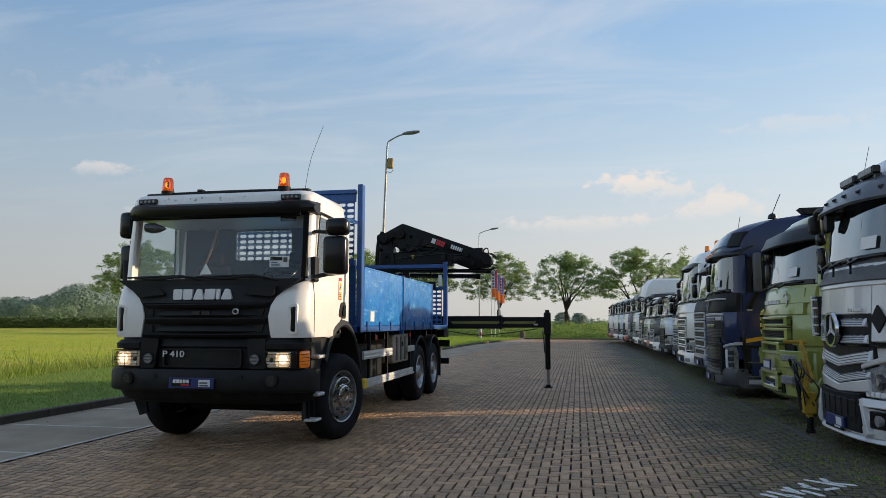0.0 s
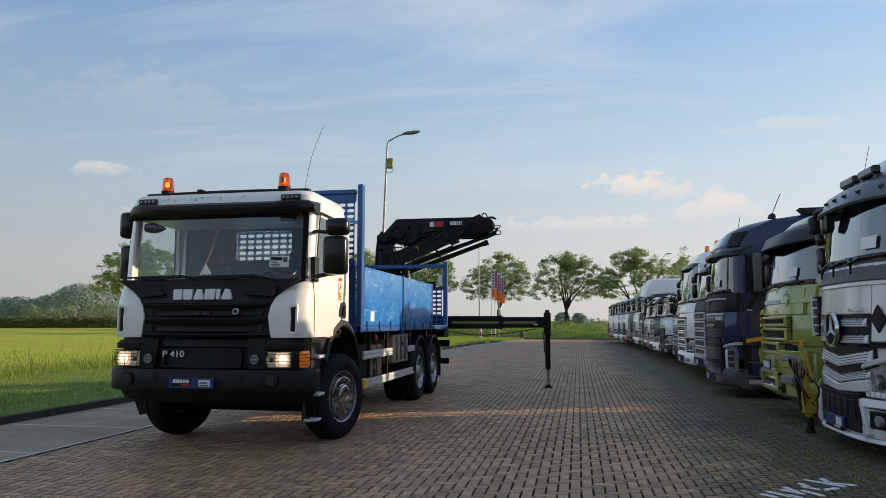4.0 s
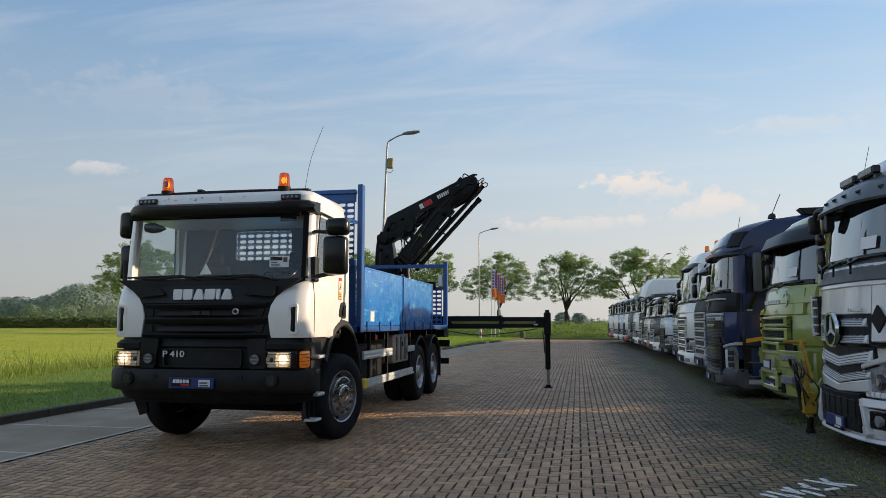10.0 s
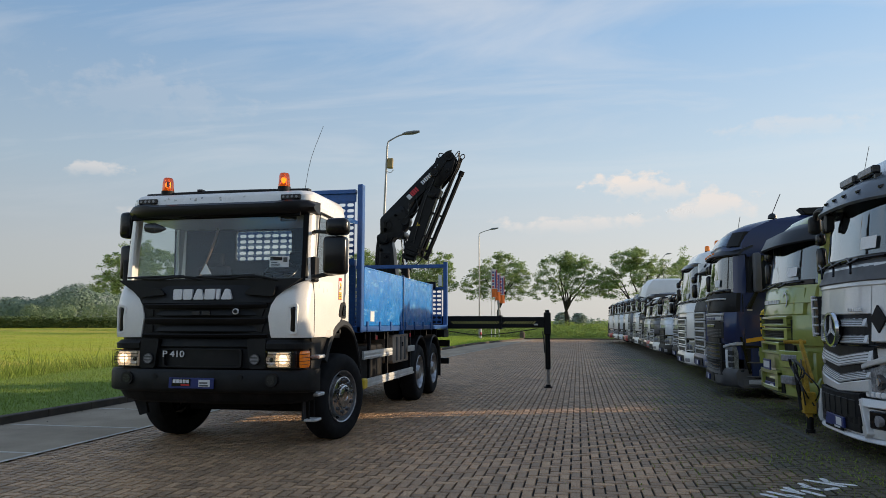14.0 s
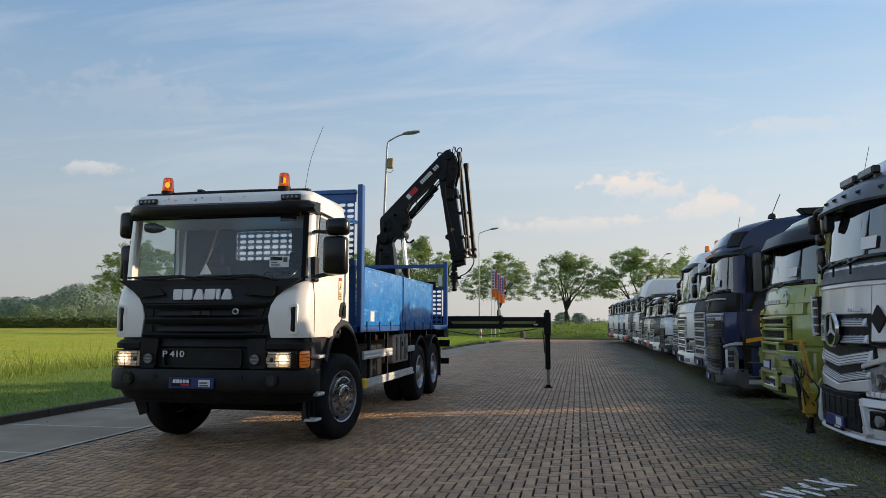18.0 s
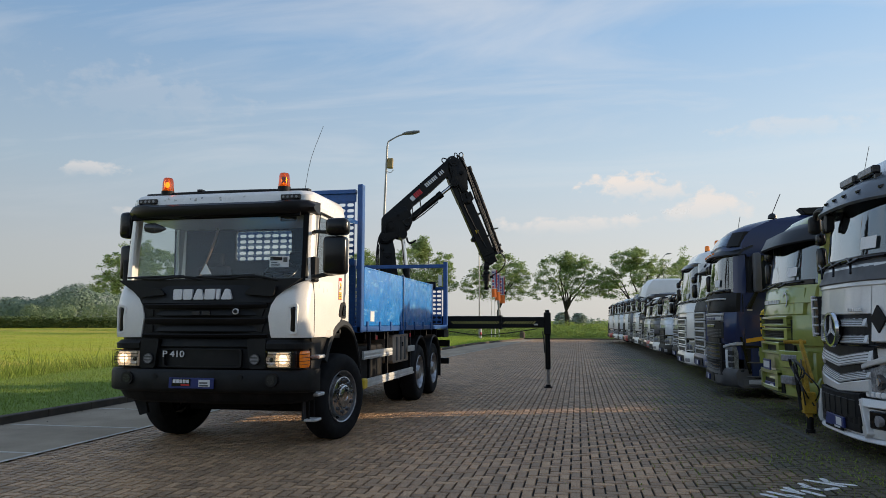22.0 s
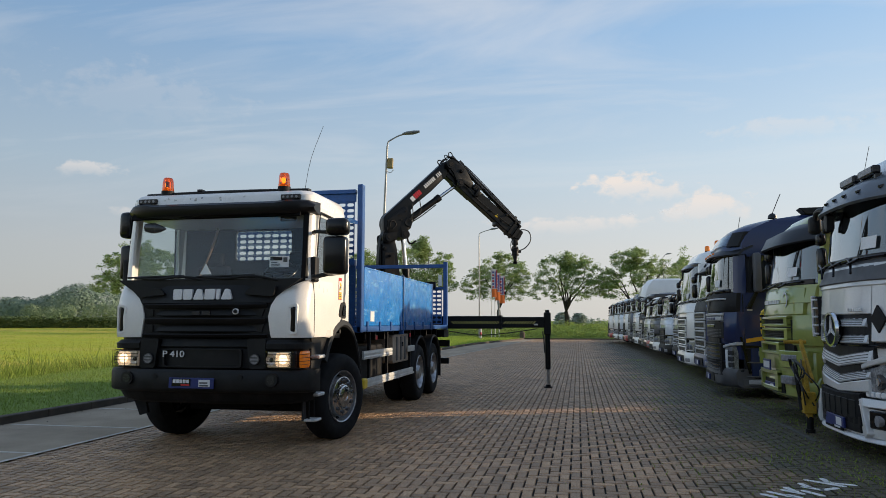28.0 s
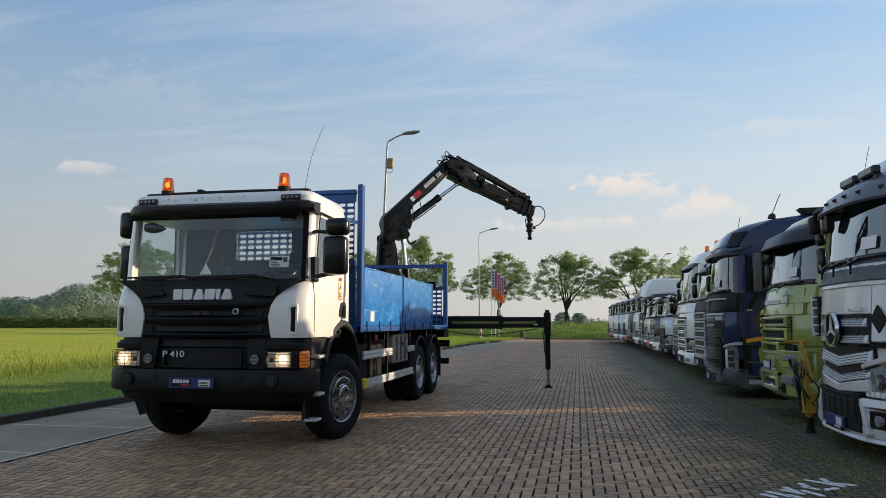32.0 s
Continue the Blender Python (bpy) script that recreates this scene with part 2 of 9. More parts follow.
M = dict(
    visor=mat("visor_black", (0.004, 0.004, 0.005), 0.6, vary=0.1, spec=0.12),
    white=mat("white_paint", (0.83, 0.80, 0.75), 0.28, vary=0.03, scale=2.0, coat=0.5, dirt=0.10, dirtcol=(0.35, 0.32, 0.28)),
    black=mat("black_plastic", (0.0115, 0.0115, 0.012), 0.52, vary=0.15, scale=4, bump=0.06, bscale=260, spec=0.26),
    gloss=mat("black_gloss", (0.004, 0.004, 0.005), 0.22, vary=0.1, coat=0.12, spec=0.3),
    grey=mat("grey_plastic", (0.09, 0.09, 0.095), 0.5, vary=0.15, scale=5, bump=0.05, bscale=200, dirt=0.25),
    frame=mat("chassis_black", (0.006, 0.006, 0.007), 0.65, vary=0.3, spec=0.25, scale=8, dirt=0.3, dirtcol=(0.06, 0.05, 0.045), bump=0.1),
    rubber=mat("tyre_rubber", (0.007, 0.007, 0.008), 0.8, vary=0.2, scale=7, bump=0.15, bscale=120, spec=0.25, dirt=0.25, dirtcol=(0.05, 0.047, 0.043)),
    alu=mat("aluminium", (0.62, 0.62, 0.62), 0.33, 1.0, vary=0.1, scale=9, bump=0.04, bscale=150, dirt=0.3, dirtcol=(0.2, 0.19, 0.17)),
    arch=mat("arch_plastic", (0.017, 0.017, 0.018), 0.55, vary=0.2, scale=5, bump=0.05, bscale=200, dirt=0.2, dirtcol=(0.05, 0.045, 0.04), spec=0.3),
    hub=mat("hub_metal", (0.20, 0.20, 0.21), 0.26, 0.85, vary=0.25, scale=10, dirt=0.35, dirtcol=(0.03, 0.028, 0.025)),
    rail=mat("rail_aluminium", (0.66, 0.66, 0.63), 0.45, 0.35, vary=0.12, scale=6, bump=0.05, bscale=150, dirt=0.4, dirtcol=(0.22, 0.20, 0.17)),
    chrome=mat("chrome", (0.75, 0.76, 0.78), 0.12, 1.0, vary=0.05),
    silver=mat("silver_rim", (0.40, 0.40, 0.41), 0.30, 0.75, vary=0.2, scale=12, dirt=0.4, dirtcol=(0.08, 0.075, 0.07)),
    blue=mat("bed_blue", (0.012, 0.20, 0.58), 0.26, vary=0.16, scale=4.5, coat=0.3, bump=0.25, bscale=9, dirt=0.45, dirtcol=(0.12, 0.38, 0.68), col2=(0.008, 0.145, 0.46)),
    dblue=mat("frame_blue", (0.014, 0.088, 0.29), 0.42, vary=0.14, scale=4, dirt=0.25, dirtcol=(0.05, 0.07, 0.12)),
    crane=mat("crane_black", (0.0045, 0.0047, 0.0055), 0.36, vary=0.25, scale=5, spec=0.22, dirt=0.12, dirtcol=(0.02, 0.02, 0.022)),
    steel=mat("bright_steel", (0.72, 0.72, 0.73), 0.16, 1.0, vary=0.05),
    hose=mat("hose_rubber", (0.012, 0.012, 0.012), 0.45, vary=0.2),
    red=mat("red_label", (0.55, 0.02, 0.03), 0.35, vary=0.05),
    wlabel=mat("white_label", (0.72, 0.72, 0.72), 0.4, vary=0.05),
    yellow=mat("yellow_label", (0.72, 0.50, 0.03), 0.45, vary=0.08),
    amber=mat("amber_lens", (0.62, 0.16, 0.015), 0.25, vary=0.05, emit=(1.0, 0.28, 0.02), power=0.12),
    glow=mat("beacon_light", (1.0, 0.55, 0.1), 0.3, emit=(1.0, 0.36, 0.03), power=4.0),
    lamp=mat("headlamp_light", (1.0, 0.85, 0.6), 0.3, emit=(1.0, 0.70, 0.44), power=0.62),
    bulb=mat("bulb_light", (1.0, 0.9, 0.7), 0.3, emit=(1.0, 0.78, 0.52), power=2.2),
    dim=mat("dark_lens", (0.05, 0.05, 0.053), 0.15, 0.0, vary=0.2, scale=40),
    reflector=mat("lamp_reflector", (0.30, 0.30, 0.32), 0.35, 0.25, vary=0.25, scale=30),
    badge=mat("badge_silver", (0.74, 0.74, 0.75), 0.42, 0.1, vary=0.06),
    seat=mat("seat_cloth", (0.014, 0.0135, 0.014), 0.85, vary=0.2, bump=0.2),
    inner=mat("cab_lining", (0.022, 0.022, 0.023), 0.75, vary=0.12),
    plate=mat("plate_blue", (0.015, 0.03, 0.15), 0.35, vary=0.06),
    glass=glass("window_glass", (0.86, 0.90, 0.90), base=0.062),
    clear=glass("lamp_glass", (0.9, 0.9, 0.9), base=0.015),
)


def scratched(m, col, stretch, lo=0.57, hi=0.64, amount=0.8):
    """long rubbed scratches over a paint."""
    nt = m.node_tree
    N, L = nt.nodes.new, nt.links.new
    b = nt.nodes["Principled BSDF"]
    tc, mp, nz, mr, mx = N("ShaderNodeTexCoord"), N("ShaderNodeMapping"), N("ShaderNodeTexNoise"), N("ShaderNodeMapRange"), N("ShaderNodeMix")
    mp.inputs["Scale"].default_value = stretch
    mp.inputs["Rotation"].default_value = (0.25, 0, 0)
    nz.inputs["Scale"].default_value, nz.inputs["Detail"].default_value, nz.inputs["Roughness"].default_value = 1.0, 9, 0.62
    L(tc.outputs["Object"], mp.inputs["Vector"]); L(mp.outputs[0], nz.inputs["Vector"]); L(nz.outputs["Fac"], mr.inputs["Value"])
    mr.inputs["From Min"].default_value, mr.inputs["From Max"].default_value, mr.inputs["To Max"].default_value = lo, hi, amount
    mx.data_type = "RGBA"
    mx.inputs["B"].default_value = (*col, 1)
    L(mr.outputs[0], mx.inputs["Factor"]); L(b.inputs["Base Color"].links[0].from_socket, mx.inputs["A"]); L(mx.outputs["Result"], b.inputs["Base Color"])


scratched(M["blue"], (0.16, 0.42, 0.70), (2.0, 2.2, 9.0), 0.60, 0.66, 0.7)
scratched(M["blue"], (0.34, 0.56, 0.78), (5.0, 4.0, 26.0), 0.615, 0.645, 0.6)
scratched(M["blue"], (0.008, 0.11, 0.36), (3.0, 1.2, 14.0), 0.60, 0.70, 0.5)
scratched(M["black"], (0.03, 0.03, 0.031), (3.0, 3.0, 5.0), 0.60, 0.72, 0.6)
scratched(M["dblue"], (0.06, 0.15, 0.32), (6.0, 6.0, 12.0), 0.62, 0.68, 0.6)

# ---- ground and yard
def smooth(a, b, t):
    t = min(1, max(0, (t - a) / (b - a)))
    return t * t * (3 - 2 * t)


ROAD_A, ROAD_B = Vector((-83.0, 95.0)), Vector((4.0, 148.0))     # the country road beyond the field
ROAD_D = (ROAD_B - ROAD_A).normalized()
ROAD_N = Vector((ROAD_D.y, -ROAD_D.x))                             # towards the yard


def road_z(s):
    return 1.75 * smooth(78, 8, s)


def ground_z(x, y):
    """level by the yard; at the far side of the field it climbs to the road."""
    p = Vector((x, y)) - ROAD_A
    q, s = p.dot(ROAD_N), p.dot(ROAD_D)
    lot = hypot(max(-9 - x, 0, x - 70), max(y - 66, 0))
    near = smooth(4, 24, lot)
    z = road_z(s) * (0.35 * smooth(70, 9, q) + 0.65 * smooth(8, 3.5, q)) + 0.006 * max(0, -q - 8) * (1 if q > -600 else 600 / -q)
    return z * near + 0.10 * smooth(0.0, 1.0, lot)


def kerb_x(y):
    """the outer edge of the parking strip."""
    return -8.36 + 1.2 * smooth(20, 45, y) + 2.3 * smooth(44, 66, y)


def line_x(y):
    return -6.13 + 2.0 * smooth(2, 60, y) * (y / 60) if y > 6 else -6.13


def ground_material():
    m = mat("meadow", (0.29, 0.36, 0.028), 0.9, vary=0.25, scale=0.35, col2=(0.41, 0.41, 0.04), bump=0.6, bscale=14, spec=0.15)
    nt = m.node_tree
    N, L = nt.nodes.new, nt.links.new
    b = nt.nodes["Principled BSDF"]
    # dry bands along the meadow; the mown verge is greener, its shade painted in
    tc, mp, nz, mr, dry = N("ShaderNodeTexCoord"), N("ShaderNodeMapping"), N("ShaderNodeTexNoise"), N("ShaderNodeMapRange"), N("ShaderNodeMix")
    mp.inputs["Rotation"].default_value = (0, 0, radians(-41))
    mp.inputs["Scale"].default_value = (0.035, 0.16, 1)
    nz.inputs["Scale"].default_value, nz.inputs["Detail"].default_value = 1.0, 7
    mr.inputs["From Min"].default_value, mr.inputs["From Max"].default_value, mr.inputs["To Max"].default_value = 0.46, 0.66, 0.75
    L(tc.outputs["Object"], mp.inputs["Vector"]); L(mp.outputs[0], nz.inputs["Vector"]); L(nz.outputs["Fac"], mr.inputs["Value"])
    dry.data_type = "RGBA"
    dry.inputs["B"].default_value = (0.46, 0.37, 0.075, 1)
    L(mr.outputs[0], dry.inputs["Factor"]); L(b.inputs["Base Color"].links[0].from_socket, dry.inputs["A"])
    sp, ad, wv, edge, verge_shade = N("ShaderNodeSeparateXYZ"), N("ShaderNodeMath"), N("ShaderNodeMath"), N("ShaderNodeMapRange"), N("ShaderNodeMix")
    ad.operation = "MULTIPLY_ADD"
    ad.inputs[1].default_value = 0.12
    L(tc.outputs["Object"], sp.inputs[0]); L(sp.outputs["Y"], ad.inputs[0]); L(sp.outputs["X"], ad.inputs[2])
    L(ad.outputs[0], wv.inputs[0]); L(nz.outputs["Fac"], wv.inputs[1])
    edge.inputs["From Min"].default_value, edge.inputs["From Max"].default_value = -13.2, -11.2
    L(wv.outputs[0], edge.inputs["Value"])
    verge_shade.data_type = "RGBA"
    verge_shade.inputs["B"].default_value = (0.17, 0.235, 0.05, 1)
    L(edge.outputs[0], verge_shade.inputs["Factor"]); L(dry.outputs["Result"], verge_shade.inputs["A"]); L(verge_shade.outputs["Result"], b.inputs["Base Color"])
    return m


def build_ground():
    def axis(lo, hi, near_lo, near_hi, step):
        out = []
        v = near_lo
        while v <= near_hi:
            out.append(v); v += step
        s, v = step, near_hi
        while v < hi:
            s *= 1.35; v += s; out.append(min(v, hi))
        s, v = step, near_lo
        while v > lo:
            s *= 1.35; v -= s; out.insert(0, max(v, lo))
        return out
    xs, ys = axis(-3500, 3500, -130, 30, 1.6), axis(-1500, 4500, -6, 160, 1.6)
    verts = [(x, y, ground_z(x, y) - (0.06 if -9 < x < 70 and y < 66 else 0.0)) for y in ys for x in xs]
    n = len(xs)
    faces = [(j * n + i, j * n + i + 1, (j + 1) * n + i + 1, (j + 1) * n + i) for j in range(len(ys) - 1) for i in range(n - 1)]
    ob = raw("ground", verts, faces, ground_material(), smooth=True)
    tagged(ob, "sunlit green meadow reaching the far trees", "field", kind="structure")


build_ground()
BEDDING = mat("joint_sand", (0.013, 0.011, 0.009), 0.95, vary=0.3, scale=3, bump=0.3, space="Object")
ASPHALT = mat("asphalt", (0.37, 0.295, 0.21), 0.85, vary=0.18, scale=1.2, bump=0.35, bscale=180, spec=0.3, dirt=0.25, dirtcol=(0.10, 0.085, 0.065))
KERB = mat("kerb_concrete", (0.085, 0.066, 0.046), 0.85, vary=0.2, scale=4, bump=0.3, bscale=80, dirt=0.5, dirtcol=(0.05, 0.048, 0.04), per="object")
LINE = mat("road_paint", (0.58, 0.53, 0.45), 0.7, vary=0.15, scale=9, dirt=0.7, dirtcol=(0.20, 0.18, 0.15))


def strip(name, left, right, ys, z, material, **tags):
    verts, faces = [], []
    for y in ys:
        verts += [(left(y), y, z), (right(y), y, z)]
    for i in range(len(ys) - 1):
        faces.append((2 * i, 2 * i + 1, 2 * i + 3, 2 * i + 2))
    return tagged(raw(name, verts, faces, material), **tags)


YS = [-30 + 2 * i for i in range(50)]
YS = [y for y in YS if y <= 64] + [64.0]

# ---- the flatbed truck: local x to its left-hand side, y to its tail, z up
TRUCK = (-4.29, 8.888, 0.0)
STEP = mat("step_aluminium", (0.72, 0.72, 0.71), 0.4, 0.3, vary=0.25, scale=14, bump=0.4, bscale=70, dirt=0.35, dirtcol=(0.2, 0.19, 0.17))
truck = empty("flatbed_truck", TRUCK, label="white cab flatbed truck with blue dropside body", category="truck")


WORN_STEEL = mat("worn_steel", (0.60, 0.60, 0.60), 0.14, 1.0, vary=0.25, scale=9, dirt=0.4, dirtcol=(0.03, 0.028, 0.025))


def wheel(parent, at, r=0.545, w=0.30, side=1, hub=True, name="wheel", dish=0.0):
    """a lorry wheel; its outer face towards side * x."""
    x, y, z = at
    wh = part(name, lathe(bmn(), [(0.60 * r, -w / 2 * side), (r * 0.80, -w * 0.52 * side), (r * 0.955, -w * 0.44 * side), (r, -w * 0.30 * side), (r * 1.003, 0), (r, w * 0.30 * side), (r * 0.962, w * 0.43 * side), (r * 0.93, w * 0.475 * side), (r * 0.80, w * 0.53 * side), (r * 0.68, w * 0.50 * side), (r * 0.60, w * 0.44 * side)], 40), M["rubber"], parent, smooth=40)
    wh.matrix_basis = pose(x, y, z)
    f = w * 0.5 * side
    if dish:
        prof = [(r * 0.60, f * 0.92), (r * 0.585, f * 0.98), (r * 0.55, f * 0.8), (r * 0.52, f - 0.06 * side), (r * 0.50, f - 0.15 * side), (r * 0.32, f - 0.17 * side), (r * 0.30, f - 0.13 * side), (r * 0.24, f - 0.02 * side), (r * 0.20, f), (0.002, f)]
    else:
        prof = [(r * 0.61, f * 0.92), (r * 0.60, f * 1.0), (r * 0.575, f * 0.95), (r * 0.55, f * 0.6), (r * 0.52, f * 0.38), (r * 0.46, f * 0.42)]
        disc = [(r * 0.49, f * 0.40), (r * 0.47, f * 0.80), (r * 0.455, f * 0.96), (r * 0.43, f * 1.0), (r * 0.30, f * 1.0), (r * 0.285, f * 0.93), (r * 0.27, f * 0.95), (r * 0.255, f * 1.14), (r * 0.23, f * 1.20), (r * 0.10, f * 1.22), (r * 0.09, f * 1.17), (0.002, f * 1.17)]
        part("hub_disc", lathe(bmn(), disc, 36), WORN_STEEL, wh, "shiny steel hub with a ring of dark nuts", smooth=35)
    part("rim", lathe(bmn(), prof, 36), M["silver"], wh, "silver steel rim", smooth=35)
    if hub:
        x0 = f * 0.95 if not dish else f - 0.17 * side
        me = None
        for k in range(10):
            w2 = tau * k / 10 + 0.2
            if me is None:
                ob = part("wheel_nut", cyl(bmn(), (0, 0, 0), (0.034 * side, 0, 0), 0.028, 0.022, n=8), M["hub"], wh)
                me = ob.data
            else:
                ob = new("wheel_nut", me)
                ob.parent = wh
            ob.location = (x0, r * 0.365 * cos(w2), r * 0.365 * sin(w2))
        x0 = f * 0.40 if not dish else f - 0.155 * side
        me = None
        for k in range(8):
            w2 = tau * k / 8
            if me is None:
                ob = part("rim_hole", cyl(bmn(), (-0.02 * side, 0, 0), (0.012 * side, 0, 0), 0.031, n=10), M["gloss"], wh)
                me = ob.data
            else:
                ob = new("rim_hole", me)
                ob.parent = wh
            ob.location = (x0, r * (0.50 if dish else 0.535) * cos(w2), r * (0.50 if dish else 0.535) * sin(w2))
    return wh


def corner_path(s, half, yf, r, xi, yback, k=7):
    """outline from the side (yback) round the front corner to x = xi, on the side s."""
    pts = [(half, yback), (half, yf + r)]
    for i in range(1, k + 1):
        w = radians(90 * i / k)
        pts.append((half - r + r * cos(w), yf + r - r * sin(w)))
    if xi < half - r:
        for i in range(1, 4):
            pts.append((half - r + (xi - half + r) * i / 3, yf))
    else:
        keep = [p for p in pts if p[0] >= xi or p[1] > yf + r * 0.98]
        while len(keep) < len(pts):
            keep.append((xi, keep[-1][1]))
        pts = keep + [(xi, keep[-1][1])] * 3
    return [(s * a, b) for a, b in pts]


def shell(bm, levels, t=0.03, s=1):
    """levels: z, half width, front y, corner radius, inner x, back y."""
    rings = []
    for z, half, yf, r, xi, yb in levels:
        o = corner_path(s, half, yf, r, xi, yb)
        i = corner_path(s, half - t, yf + t, max(0.03, r - t), xi - 0.001, yb)
        rings.append([(a, b, z) for a, b in o] + [(a, b, z) for a, b in i[::-1]])
    return loft(bm, rings)


def bow(bm, x0, x1, z0, z1, y, deep, bulge, n=8, tilt=0.0):
    """a bar across the front, its middle pushed forward by bulge."""
    rings = []
    h = max(abs(x0), abs(x1))
    for i in range(n + 1):
        x = x0 + (x1 - x0) * i / n
        yf = y - bulge * (1 - (x / h) ** 2)
        e = min(0.012, (z1 - z0) / 4)
        rings.append([(x, yf + e, z0), (x, yf, z0 + e), (x, yf + tilt, z1 - e), (x, yf + tilt + e, z1), (x, yf + deep, z1), (x, yf + deep, z0)])
    return loft(bm, rings)


def label_bars(bm, x0, z0, w, h, y, n=3, seed=1):
    """lines of writing too small to read, facing -y."""
    R = random.Random(seed)
    for k in range(n):
        zz = z0 + h * (n - 1 - k) / n
        ww = w * R.uniform(0.6, 1.0)
        box(bm, x0, x0 + ww, y - 0.002, y, zz, zz + h / n * 0.55)
    return bm


def text(name, word, size, m, material, parent, extrude=0.004, squash=1.0):
    cu = bpy.data.curves.new(name, "FONT")
    cu.body, cu.size, cu.extrude, cu.align_x, cu.align_y = word, size, extrude, "CENTER", "CENTER"
    tmp = bpy.data.objects.new(name, cu)
    me = bpy.data.meshes.new_from_object(tmp)
    bpy.data.objects.remove(tmp)
    me.transform(Matrix.Diagonal((squash, 1, 1, 1)))
    me.materials.clear(); me.materials.append(material)
    ob = new(name, me)
    ob.parent, ob.matrix_basis = parent, m
    return ob


REFLECTORS = []


def build_cab():
    T = truck
    # wings beside the grille, pillars, roof
    for s in (1, -1):
        b = shell(bmn(), [(1.33, 1.24, -1.345, 0.20, 0.83, -0.42), (1.37, 1.245, -1.352, 0.20, 0.82, -0.42), (1.57, 1.245, -1.355, 0.20, 0.79, -0.42), (1.70, 1.245, -1.35, 0.21, 0.82, -0.42), (1.80, 1.245, -1.335, 0.22, 0.88, -0.42), (1.88, 1.24, -1.30, 0.22, 0.97, -0.42), (1.95, 1.235, -1.26, 0.20, 1.08, -0.42), (2.0, 1.23, -1.22, 0.18, 1.17, -0.42), (2.03, 1.22, -1.20, 0.16, 1.19, -0.42)], s=s)
        w = part("corner_panel", b, M["white"], T, smooth=50)
        part("slot_rim", ring_prism(bmn(), rquad([(s * 1.15, 1.73), (s * 1.025, 1.70), (s * 1.03, 1.38), (s * 1.14, 1.36)], 0.05), rquad([(s * 1.128, 1.69), (s * 1.045, 1.68), (s * 1.047, 1.395), (s * 1.122, 1.385)], 0.03), "y", -1.358, -1.30), M["white"], w)
        part("air_slot", box(bmn(), s * 1.05, s * 1.122, -1.353, -1.30, 1.39, 1.685, 0.025, 3), M["gloss"], w)
        part("panel_seam", tube(bmn(), [(s * 1.2405, -1.075, 1.335), (s * 1.2455, -1.08, 1.40), (s * 1.2455, -1.085, 1.78), (s * 1.2355, -1.10, 1.95), (s * 1.228, -1.10, 2.01)], 0.005, 5), M["gloss"], w)
        if s > 0:
            b = shell(bmn(), [(2.0, 1.23, -1.20, 0.12, 1.16, -1.05), (2.4, 1.215, -1.15, 0.12, 1.145, -1.0), (2.80, 1.20, -1.09, 0.12, 1.13, -0.95)], t=0.05, s=s)
        else:
            b = shell(bmn(), [(2.0, 1.165, -1.275, 0.14, 1.04, -1.05), (2.4, 1.175, -1.235, 0.14, 1.055, -1.0), (2.80, 1.18, -1.18, 0.14, 1.07, -0.95)], t=0.05, s=s)
        part("windscreen_pillar", b, M["white"], T, smooth=50)
        if s > 0:
            b = shell(bmn(), [(2.02, 1.20, -1.222, 0.10, 1.135, -1.10), (2.4, 1.185, -1.172, 0.10, 1.125, -1.05), (2.78, 1.17, -1.112, 0.10, 1.115, -1.0)], t=0.02, s=s)
            part("pillar_trim", b, M["black"], T, smooth=50)
        # door with its window
        o = rquad([(0.10, 2.90), (-0.93, 2.90), (-1.06, 2.02), (-1.0, 1.34), (-0.35, 1.31), (-0.03, 1.60)], 0.05)
        h = rquad([(-0.06, 2.83), (-0.91, 2.84), (-0.98, 2.36), (-1.03, 2.08), (-0.5, 2.10), (-0.04, 2.15)], 0.05)
        d = part("door", ring_prism(bmn(), o, h, "x", s * 1.17, s * 1.228), M["white"], T, "white painted cab door")
        part("door_window", prism(bmn(), h, "x", s * 1.19, s * 1.196), M["glass"], d, "clear side glass").visible_shadow = False
        b = bmn()
        for p, q in zip(h, h[1:] + h[:1]):
            cyl(b, (s * 1.228, *p), (s * 1.228, *q), 0.012, n=6)
        part("window_seal", b, M["black"], d)
        hd = part("door_handle", prism(bmn(), rquad([(0.08, 1.78), (-0.12, 1.76), (-0.19, 1.58), (0.10, 1.55)], 0.05), "x", s * 1.215, s * 1.236, 0.004), M["black"], d, "black recessed door handle")
        part("handle_grip", prism(bmn(), rquad([(0.05, 1.74), (-0.03, 1.73), (-0.08, 1.60), (0.02, 1.58)], 0.03), "x", s * 1.234, s * 1.252, 0.004), M["gloss"], hd)
        b = prism(bmn(), [(-1.02, 1.60), (-0.98, 1.61), (-0.98, 1.595), (-1.02, 1.585)], "x", s * 1.222, s * 1.231)
        part("door_seam", b, M["black"], d)
        # the rear quarter of the cab side
        b = prism(bmn(), [(-0.02, 1.52), (0.24, 1.50), (0.22, 2.90), (0.11, 2.90), (0.11, 1.9)], "x", s * 1.16, s * 1.222)
        part("side_panel", b, M["white"], T)
        # wheel arch
        rings = []
        for i in range(15):
            w2 = radians(-16 + 166 * i / 14)
            ro, ri = 0.80, 0.73
            yy, zz = cos(w2), sin(w2)
